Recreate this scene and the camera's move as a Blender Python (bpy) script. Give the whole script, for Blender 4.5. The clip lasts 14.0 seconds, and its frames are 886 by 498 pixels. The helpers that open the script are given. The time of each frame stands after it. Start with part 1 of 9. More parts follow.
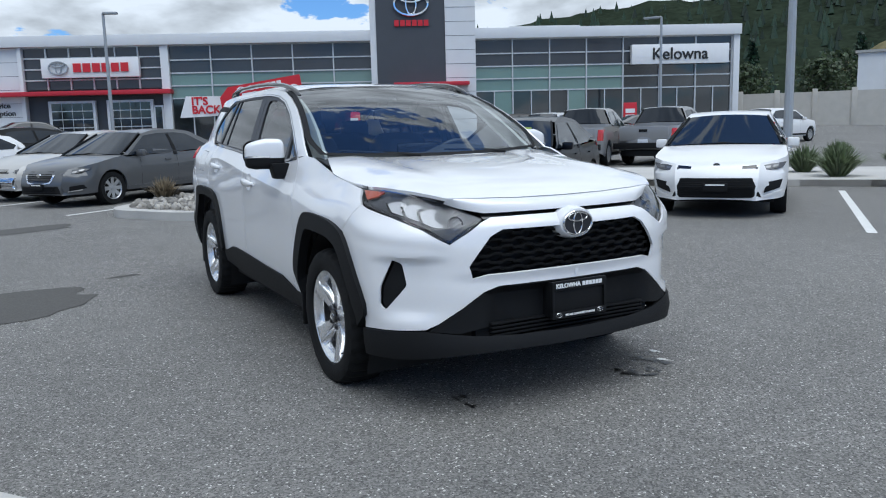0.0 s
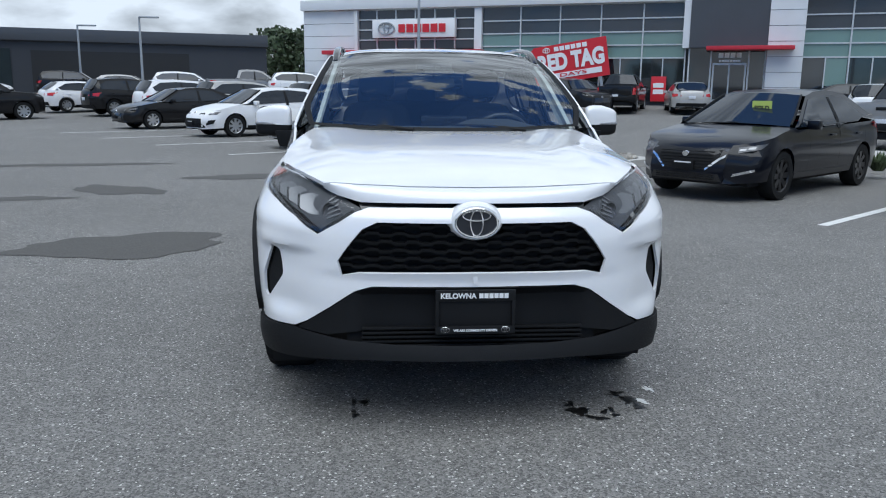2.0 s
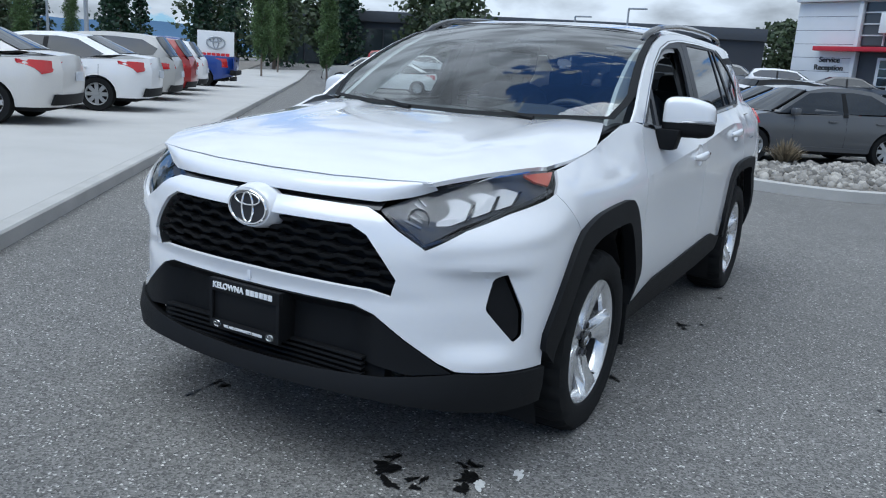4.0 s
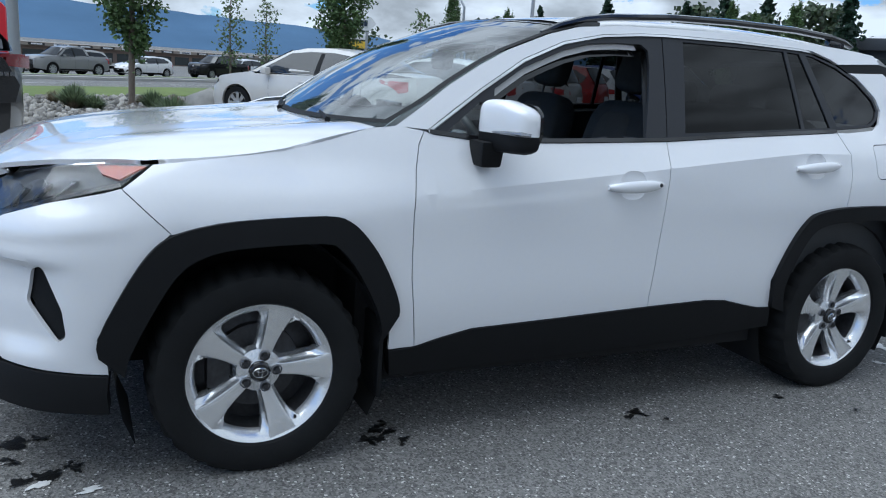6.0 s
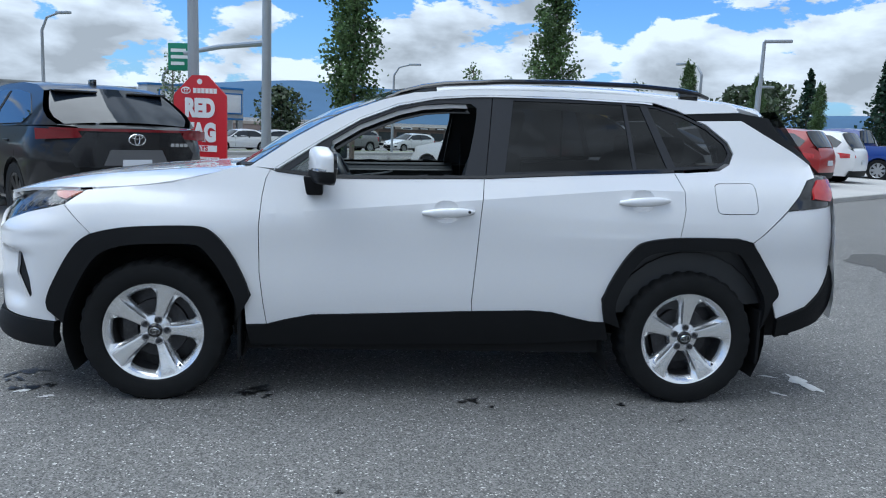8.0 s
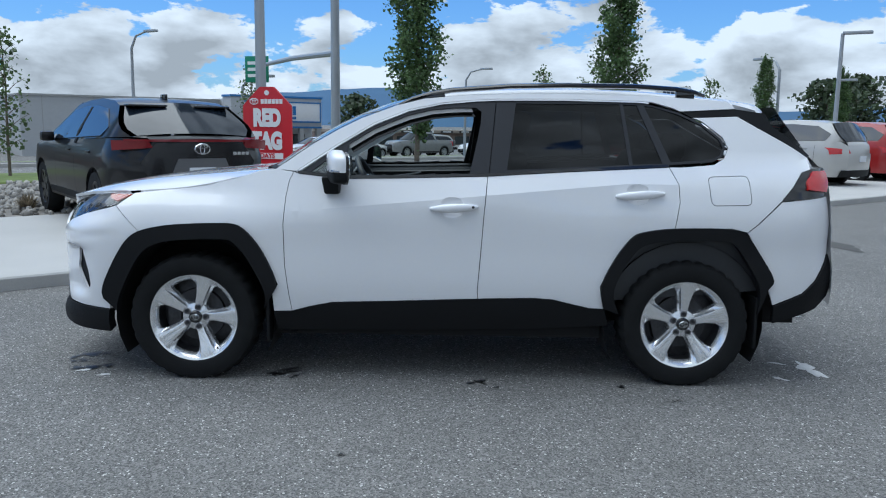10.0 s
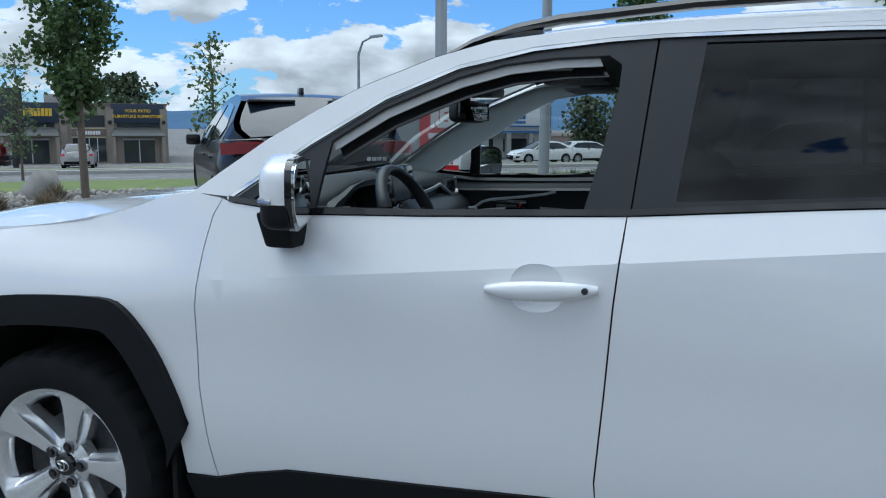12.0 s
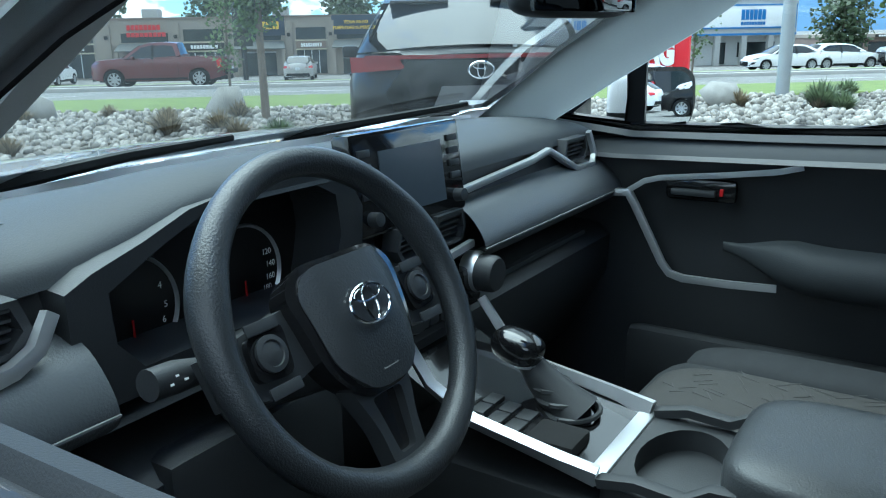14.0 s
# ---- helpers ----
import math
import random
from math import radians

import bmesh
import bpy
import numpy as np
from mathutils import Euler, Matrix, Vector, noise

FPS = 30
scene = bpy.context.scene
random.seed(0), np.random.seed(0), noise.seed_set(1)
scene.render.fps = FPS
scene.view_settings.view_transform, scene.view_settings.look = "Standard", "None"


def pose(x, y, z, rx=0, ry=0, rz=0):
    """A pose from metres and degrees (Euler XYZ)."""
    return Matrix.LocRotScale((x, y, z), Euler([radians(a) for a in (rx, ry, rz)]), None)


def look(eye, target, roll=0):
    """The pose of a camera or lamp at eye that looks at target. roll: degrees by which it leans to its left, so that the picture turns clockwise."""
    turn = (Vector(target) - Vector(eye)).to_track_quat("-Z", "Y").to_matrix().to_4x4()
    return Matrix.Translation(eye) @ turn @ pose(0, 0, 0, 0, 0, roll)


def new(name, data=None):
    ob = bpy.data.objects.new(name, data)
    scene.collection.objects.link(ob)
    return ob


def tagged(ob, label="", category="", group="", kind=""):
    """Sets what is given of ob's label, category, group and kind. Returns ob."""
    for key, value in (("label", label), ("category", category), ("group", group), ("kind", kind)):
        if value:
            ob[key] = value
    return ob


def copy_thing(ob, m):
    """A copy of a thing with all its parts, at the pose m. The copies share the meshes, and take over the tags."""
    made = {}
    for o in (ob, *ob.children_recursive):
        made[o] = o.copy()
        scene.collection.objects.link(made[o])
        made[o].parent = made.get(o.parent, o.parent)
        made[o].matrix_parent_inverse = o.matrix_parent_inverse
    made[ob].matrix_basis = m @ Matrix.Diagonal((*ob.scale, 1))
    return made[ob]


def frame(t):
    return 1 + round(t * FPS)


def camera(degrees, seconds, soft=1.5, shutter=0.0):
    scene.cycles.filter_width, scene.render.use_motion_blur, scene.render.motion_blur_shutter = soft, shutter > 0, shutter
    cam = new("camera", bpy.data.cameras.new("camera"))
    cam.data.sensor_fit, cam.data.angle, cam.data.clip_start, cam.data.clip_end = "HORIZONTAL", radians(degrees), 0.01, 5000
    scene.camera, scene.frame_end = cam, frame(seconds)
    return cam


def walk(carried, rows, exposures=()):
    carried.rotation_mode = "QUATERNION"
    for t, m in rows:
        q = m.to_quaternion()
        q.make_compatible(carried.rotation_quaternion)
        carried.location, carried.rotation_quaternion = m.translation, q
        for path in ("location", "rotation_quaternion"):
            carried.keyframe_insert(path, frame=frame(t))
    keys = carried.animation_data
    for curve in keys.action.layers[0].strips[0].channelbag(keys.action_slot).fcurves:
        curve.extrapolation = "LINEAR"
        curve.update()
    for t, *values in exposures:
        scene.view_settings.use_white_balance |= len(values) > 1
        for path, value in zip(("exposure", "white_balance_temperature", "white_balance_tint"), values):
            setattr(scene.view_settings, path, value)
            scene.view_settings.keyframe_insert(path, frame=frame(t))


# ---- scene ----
cam = camera(58.7, 14.0, 1.1)
PATH = [
    (0, (-2.244, -5.126, 1.289), (-1.308, -3.385, 0.986), -1.5),
    (0.5, (-1.809, -5.122, 1.317), (-1.015, -3.316, 0.985), -1.1),
    (1, (-1.354, -5.208, 1.372), (-0.736, -3.34, 1.012), -0.7),
    (1.5, (-0.874, -5.176, 1.389), (-0.464, -3.256, 1.01), -0.1),
    (2, (-0.388, -5.199, 1.329), (-0.215, -3.245, 0.941), 0.6),
    (2.2, (-0.14, -5.199, 1.306), (-0.071, -3.239, 0.914), 1.2),
    (4.3, (2.108, -3.835, 1.333), (0.992, -2.241, 0.871), 3.9),
    (4.5, (2.314, -3.637, 1.356), (1.104, -2.115, 0.884), 4.0),
    (5, (2.691, -3.059, 1.353), (1.264, -1.741, 0.878), 4.3),
    (5.5, (3.026, -2.466, 1.359), (1.416, -1.377, 0.887), 4.3),
    (6, (3.301, -1.872, 1.363), (1.543, -1.031, 0.912), 4.1),
    (6.5, (3.508, -1.277, 1.382), (1.653, -0.663, 0.957), 3.9),
    (7, (3.812, -0.765, 1.38), (1.893, -0.352, 0.997), 3.4),
    (7.5, (4.284, -0.484, 1.371), (2.333, -0.209, 1.03), 2.7),
    (7.7, (4.474, -0.401, 1.39), (2.515, -0.165, 1.062), 2.5),
    (9.8, (5.26, -0.054, 1.398), (3.283, -0.025, 1.095), 1.1),
    (10, (5.084, 0.042, 1.398), (3.108, 0.032, 1.09), 0.8),
    (10.5, (4.544, 0.176, 1.351), (2.572, 0.061, 1.037), 0.5),
    (11, (3.923, 0.311, 1.344), (1.965, 0.056, 1.028), 0.2),
    (11.5, (3.261, 0.424, 1.322), (1.334, -0.016, 1.017), 0.0),
    (12, (2.635, 0.388, 1.327), (0.748, -0.203, 1.026), 0.2),
    (12.5, (2.016, 0.35, 1.317), (0.187, -0.392, 0.991), 0.0),
    (13, (1.501, 0.233, 1.327), (-0.255, -0.643, 0.942), -0.3),
    (13.5, (1.151, 0.127, 1.332), (-0.53, -0.857, 0.881), -0.8),
    (14, (0.973, 0.092, 1.327), (-0.641, -0.969, 0.808), -1.1),
]
walk(cam, [(t, look(eye, target, roll)) for t, eye, target, roll in PATH], [(0, -0.05, 5800, 6), (2.2, -0.05, 5750, 6), (5, -0.10, 5550, 5), (6.5, 0.05, 5550, 5), (7.5, 0.10, 5550, 5), (10, -0.05, 5550, 4), (11.5, 0.0, 5550, 3), (12.5, -0.02, 5550, 2), (13, -0.05, 5500, 1), (13.5, 0.60, 5400, -4), (14, 1.55, 5330, -6)])

# ---- light ----
world = bpy.data.worlds.new("world")
scene.world = world
world.use_nodes = True
wn, wl = world.node_tree.nodes, world.node_tree.links
sky = wn.new("ShaderNodeTexSky")
sky.sky_type, sky.sun_disc = "NISHITA", False
sky.sun_elevation, sky.sun_rotation = radians(70), radians(169)
sky.air_density, sky.dust_density, sky.ozone_density = 1.0, 0.6, 2.0


def wnode(kind, **values):
    n = wn.new("ShaderNode" + kind)
    for k, v in values.items():
        n.inputs[k].default_value = v
    return n


def wmath(op, a, b):
    n = wn.new("ShaderNodeMath")
    n.operation = op
    for i, v in enumerate((a, b)):
        if isinstance(v, (int, float)):
            n.inputs[i].default_value = v
        else:
            wl.new(v, n.inputs[i])
    return n.outputs[0]


# cumulus: heaps along the horizon, opening to blue higher up
co = wn.new("ShaderNodeTexCoord")
sep = wn.new("ShaderNodeSeparateXYZ")
wl.new(co.outputs["Generated"], sep.inputs[0])
comb = wn.new("ShaderNodeCombineXYZ")
wl.new(sep.outputs[0], comb.inputs[0]), wl.new(sep.outputs[1], comb.inputs[1])
wl.new(wmath("MULTIPLY", sep.outputs[2], 2.3), comb.inputs[2])
heap = wnode("TexNoise", Scale=8.2, Detail=13.0, Roughness=0.58, Distortion=0.15)
above = wnode("TexNoise", Scale=8.2, Detail=6.0, Roughness=0.5, Distortion=0.15)
lift = wn.new("ShaderNodeVectorMath")
lift.operation = "ADD"
lift.inputs[1].default_value = (0, 0, 0.060)
wl.new(comb.outputs[0], lift.inputs[0])
wl.new(comb.outputs[0], heap.inputs[0]), wl.new(lift.outputs[0], above.inputs[0])
cover = wn.new("ShaderNodeMapRange")
cover.interpolation_type = "SMOOTHSTEP"
cover.inputs[1].default_value, cover.inputs[2].default_value = 0.478, 0.518
rise = wmath("MAXIMUM", wmath("MULTIPLY", wmath("SUBTRACT", sep.outputs[2], 0.07), 11.0), 0.0)
# higher up the cloud closes again, but for a clear hole over the showroom side
fall = wmath("MAXIMUM", wmath("MULTIPLY", wmath("SUBTRACT", 0.55, sep.outputs[2]), 4.5), 0.0)
hole = wmath("MULTIPLY", wmath("MINIMUM", wmath("MAXIMUM", wmath("MULTIPLY", wmath("SUBTRACT", sep.outputs[1], 0.08), 7.0), 0.0), 1.0), wmath("MINIMUM", wmath("MAXIMUM", wmath("MULTIPLY", wmath("SUBTRACT", sep.outputs[2], 0.70), 9.0), 0.0), 1.0))
hole = wmath("MULTIPLY", hole, wmath("MINIMUM", wmath("MAXIMUM", wmath("MULTIPLY", wmath("ADD", sep.outputs[0], 0.42), 6.0), 0.0), 1.0))
# a closed bank stands high on the road side
bank = wmath("MULTIPLY", wmath("MINIMUM", wmath("MAXIMUM", wmath("MULTIPLY", wmath("SUBTRACT", -0.28, sep.outputs[0]), 5.0), 0.0), 1.0), wmath("MINIMUM", wmath("MAXIMUM", wmath("MULTIPLY", wmath("SUBTRACT", sep.outputs[2], 0.29), 7.0), 0.0), 1.0))
gap = wmath("SUBTRACT", wmath("ADD", wmath("MINIMUM", wmath("MINIMUM", rise, fall), 1.0), wmath("MULTIPLY", hole, 1.7)), wmath("MULTIPLY", bank, 1.3))
wl.new(wmath("SUBTRACT", wmath("ADD", wmath("ADD", heap.outputs[0], 0.050), wmath("ADD", wmath("MULTIPLY", wmath("MAXIMUM", sep.outputs[1], -0.08), 0.135), wmath("MAXIMUM", wmath("MULTIPLY", sep.outputs[0], 0.13), 0.0))), wmath("MULTIPLY", gap, 0.125)), cover.inputs[0])
shade = wn.new("ShaderNodeMapRange")
shade.inputs[1].default_value, shade.inputs[2].default_value, shade.inputs[3].default_value, shade.inputs[4].default_value = 0.42, 0.66, 1.05, 0.50
wl.new(above.outputs[0], shade.inputs[0])
white = wn.new("ShaderNodeMix")
white.data_type, white.blend_type = "RGBA", "MULTIPLY"
white.inputs[0].default_value = 1
white.inputs[6].default_value = (5.0, 5.15, 5.35, 1)
wl.new(shade.outputs[0], white.inputs[7])
both = wn.new("ShaderNodeMix")
both.data_type = "RGBA"
wl.new(cover.outputs[0], both.inputs[0])
deep = wn.new("ShaderNodeMix")
deep.data_type, deep.blend_type = "RGBA", "MULTIPLY"
deep.inputs[0].default_value = 1
deep.inputs[7].default_value = (0.42, 0.60, 0.85, 1)
wl.new(sky.outputs[0], deep.inputs[6])
wl.new(deep.outputs[2], both.inputs[6])
wl.new(white.outputs[2], both.inputs[7])
wl.new(both.outputs[2], wn["Background"].inputs[0])
wn["Background"].inputs[1].default_value = 0.17
sun = new("sun", bpy.data.lights.new("sun", "SUN"))
sun.data.energy, sun.data.angle, sun.data.color = 2.7, radians(65), (1, 0.965, 0.91)
sun.matrix_world = look((0, 0, 50), (1.7, 8.5, 26))

# ---- helpers for building ----
from mathutils.geometry import delaunay_2d_cdt

MATS = {}


def mat(name, colour, rough=0.5, metal=0.0, vary=0.08, scale=3.0, bump=0.0, bump_scale=60.0, coat=0.0, detail=None, emit=0.0, spec=0.5):
    """A painted, plastic, stone or metal surface with variation at two sizes."""
    if name in MATS:
        return MATS[name]
    m = bpy.data.materials.new(name)
    m.use_nodes = True
    n, l = m.node_tree.nodes, m.node_tree.links
    b = n["Principled BSDF"]
    b.inputs["Roughness"].default_value, b.inputs["Metallic"].default_value = rough, metal
    b.inputs["Coat Weight"].default_value, b.inputs["Coat Roughness"].default_value = coat, 0.03
    b.inputs["Specular IOR Level"].default_value = spec
    co = n.new("ShaderNodeTexCoord")
    n1, n2 = n.new("ShaderNodeTexNoise"), n.new("ShaderNodeTexNoise")
    n1.inputs["Scale"].default_value, n1.inputs["Detail"].default_value = scale, 4
    n2.inputs["Scale"].default_value, n2.inputs["Detail"].default_value = bump_scale, 3
    l.new(co.outputs["Object"], n1.inputs[0]), l.new(co.outputs["Object"], n2.inputs[0])
    add = n.new("ShaderNodeMath")
    add.operation = "ADD"
    l.new(n1.outputs[0], add.inputs[0]), l.new(n2.outputs[0], add.inputs[1])
    ramp = n.new("ShaderNodeMapRange")
    ramp.inputs[1].default_value, ramp.inputs[2].default_value = 0.6, 1.4
    ramp.inputs[3].default_value, ramp.inputs[4].default_value = 1 - vary, 1 + vary
    l.new(add.outputs[0], ramp.inputs[0])
    mul = n.new("ShaderNodeMix")
    mul.data_type, mul.blend_type = "RGBA", "MULTIPLY"
    mul.inputs[0].default_value = 1
    mul.inputs[6].default_value = (*(detail or colour), 1)
    l.new(ramp.outputs[0], mul.inputs[7])
    l.new(mul.outputs[2], b.inputs["Base Color"])
    if bump:
        bp = n.new("ShaderNodeBump")
        bp.inputs["Strength"].default_value, bp.inputs["Distance"].default_value = bump, 0.002
        l.new(n2.outputs[0], bp.inputs["Height"])
        l.new(bp.outputs[0], b.inputs["Normal"])
    if emit:
        b.inputs["Emission Color"].default_value, b.inputs["Emission Strength"].default_value = (*colour, 1), emit
    MATS[name] = m
    return m


def glass(name, tint, ior=1.5, rough=0.0, steep=3.8):
    """Thin window glass: it lets tinted light through and mirrors at its Fresnel share."""
    if name in MATS:
        return MATS[name]
    m = bpy.data.materials.new(name)
    m.use_nodes = True
    n, l = m.node_tree.nodes, m.node_tree.links
    n.remove(n["Principled BSDF"])
    tr, gl, mix, fr = (n.new("ShaderNode" + k) for k in ("BsdfTransparent", "BsdfGlossy", "MixShader", "LayerWeight"))
    tr.inputs[0].default_value = (*tint, 1)
    gl.inputs["Roughness"].default_value = rough
    fr.inputs[0].default_value = 0.5
    base = ((ior - 1) / (ior + 1)) ** 2 * 1.9
    power, share = n.new("ShaderNodeMath"), n.new("ShaderNodeMapRange")
    power.operation, power.inputs[1].default_value = "POWER", steep
    share.inputs[3].default_value, share.inputs[4].default_value = base, 1.0
    l.new(fr.outputs["Facing"], power.inputs[0]), l.new(power.outputs[0], share.inputs[0])
    l.new(share.outputs[0], mix.inputs[0]), l.new(tr.outputs[0], mix.inputs[1]), l.new(gl.outputs[0], mix.inputs[2])
    l.new(mix.outputs[0], n["Material Output"].inputs[0])
    MATS[name] = m
    return m


def thing(name, label, category, at=None, group="", kind=""):
    ob = new(name)
    ob.empty_display_size = 0.1
    if at is not None:
        ob.matrix_basis = at
    return tagged(ob, label, category, group, kind)


def finish(bm, name, material, smooth=35):
    bmesh.ops.remove_doubles(bm, verts=bm.verts, dist=1e-5)
    me = bpy.data.meshes.new(name)
    bm.to_mesh(me)
    bm.free()
    if material:
        me.materials.append(material)
    if smooth:
        me.shade_smooth()
        me.set_sharp_from_angle(angle=radians(smooth))
    return me


def part(name, bm, material, parent=None, label="", smooth=35):
    ob = new(name, finish(bm, name, material, smooth))
    ob.parent = parent
    return tagged(ob, label)


def box(bm, x0, x1, y0, y1, z0, z1, bevel=0.0, m=None):
    """A box with bevelled edges, added to bm."""
    v = bmesh.ops.create_cube(bm, size=1, matrix=Matrix.Translation(((x0 + x1) / 2, (y0 + y1) / 2, (z0 + z1) / 2)) @ Matrix.Diagonal((abs(x1 - x0), abs(y1 - y0), abs(z1 - z0), 1)))["verts"]
    if bevel:
        e = list({e for w in v for e in w.link_edges})
        r = bmesh.ops.bevel(bm, geom=e, offset=bevel, segments=2, affect="EDGES", profile=0.6)
        v = list({w for f in r["faces"] for w in f.verts} | {w for w in v if w.is_valid})
    if m is not None:
        bmesh.ops.transform(bm, matrix=m, verts=v)
    return bm


def boxes(*rows):
    bm = bmesh.new()
    for r in rows:
        box(bm, *r)
    return bm


def lathe(bm, profile, n=32, axis="x", m=None):
    """Turns (radius, along) pairs round an axis."""
    rings = []
    for r, a in profile:
        ring = []
        for i in range(n):
            c, s = math.cos(2 * math.pi * i / n) * r, math.sin(2 * math.pi * i / n) * r
            p = {"x": (a, c, s), "y": (c, a, s), "z": (c, s, a)}[axis]
            ring.append(bm.verts.new(p))
        rings.append(ring)
    fs = []
    for a, b in zip(rings, rings[1:]):
        for i in range(n):
            fs.append(bm.faces.new((a[i], a[(i + 1) % n], b[(i + 1) % n], b[i])))
    for ring, r in ((rings[0], profile[0][0]), (rings[-1], profile[-1][0])):
        if r > 1e-4:
            continue
    if m is not None:
        bmesh.ops.transform(bm, matrix=m, verts=[v for r in rings for v in r])
    bmesh.ops.recalc_face_normals(bm, faces=fs)
    return bm


def tube(bm, pts, r, n=8, close_ends=True):
    """A round bar along points; r may be a list."""
    pts = [Vector(p) for p in pts]
    rs = r if isinstance(r, (list, tuple)) else [r] * len(pts)
    rings, up = [], None
    for i, p in enumerate(pts):
        d = (pts[min(i + 1, len(pts) - 1)] - pts[max(i - 1, 0)]).normalized()
        if up is None:
            up = d.orthogonal().normalized()
        up = (up - d * up.dot(d)).normalized()
        side = d.cross(up)
        rings.append([bm.verts.new(p + (up * math.cos(2 * math.pi * k / n) + side * math.sin(2 * math.pi * k / n)) * rs[i]) for k in range(n)])
    for a, b in zip(rings, rings[1:]):
        for k in range(n):
            bm.faces.new((a[k], b[k], b[(k + 1) % n], a[(k + 1) % n]))
    if close_ends:
        bm.faces.new(rings[0]), bm.faces.new(rings[-1][::-1])
    return bm


def grid(bm, f, us, vs, flip=False):
    """A surface f(u, v) over two lists of parameters."""
    vv = [[bm.verts.new(f(u, v)) for v in vs] for u in us]
    fs = []
    for i in range(len(us) - 1):
        for j in range(len(vs) - 1):
            q = (vv[i][j], vv[i + 1][j], vv[i + 1][j + 1], vv[i][j + 1])
            fs.append(bm.faces.new(q[::-1] if flip else q))
    return fs


def lin(a, b, n):
    return [a + (b - a) * i / (n - 1) for i in range(n)]


def interp(t, table):
    """Linear interpolation in rows of (t, value)."""
    if t <= table[0][0]:
        return table[0][1]
    for (a, p), (b, q) in zip(table, table[1:]):
        if t <= b:
            return p + (q - p) * (t - a) / (b - a)
    return table[-1][1]


def smooth_interp(t, table):
    """The same, smoothed a little (Catmull-Rom)."""
    n = len(table)
    if t <= table[0][0]:
        return table[0][1]
    if t >= table[-1][0]:
        return table[-1][1]
    i = max(k for k in range(n - 1) if table[k][0] <= t)
    (a, p), (b, q) = table[i], table[i + 1]
    p0, q1 = table[max(i - 1, 0)], table[min(i + 2, n - 1)]
    s = (t - a) / (b - a)
    m0 = (q - p0[1]) / (b - p0[0]) * (b - a)
    m1 = (q1[1] - p) / (q1[0] - a) * (b - a)
    return (2 * s**3 - 3 * s**2 + 1) * p + (s**3 - 2 * s**2 + s) * m0 + (-2 * s**3 + 3 * s**2) * q + (s**3 - s**2) * m1


def sstep(a, b, t):
    t = min(max((t - a) / (b - a), 0), 1)
    return t * t * (3 - 2 * t)


def inside(p, loop):
    r, n = False, len(loop)
    for i in range(n):
        (x1, y1), (x2, y2) = loop[i], loop[i - 1]
        if (y1 > p[1]) != (y2 > p[1]) and p[0] < (x2 - x1) * (p[1] - y1) / (y2 - y1) + x1:
            r = not r
    return r


def rounded(loop, r, k=3):
    """Rounds a loop's corners by radius r."""
    out, n = [], len(loop)
    for i in range(n):
        a, p, b = (Vector(loop[(i + d) % n]) for d in (-1, 0, 1))
        u, w = a - p, b - p
        d = min(r, u.length * 0.45, w.length * 0.45)
        s, e = p + u.normalized() * d, p + w.normalized() * d
        for j in range(k + 1):
            t = j / k
            out.append(tuple(s * (1 - t) ** 2 + p * 2 * t * (1 - t) + e * t * t))
    return out


def dense(loop, res, gap=0.0):
    out, n = [], len(loop)
    for i in range(n):
        a, b = Vector(loop[i]), Vector(loop[(i + 1) % n])
        k = max(1, round((b - a).length / res))
        out += [a.lerp(b, j / k) for j in range(k)]
    if gap:
        area = sum(p.x * q.y - q.x * p.y for p, q in zip(out, out[1:] + out[:1]))
        s, m = (1 if area > 0 else -1), len(out)
        moved = []
        for i in range(m):
            d = out[(i + 1) % m] - out[i - 1]
            nrm = Vector((-d.y, d.x)).normalized() * s if d.length > 1e-9 else Vector((0, 0))
            moved.append(out[i] + nrm * gap)
        out = moved
    return out


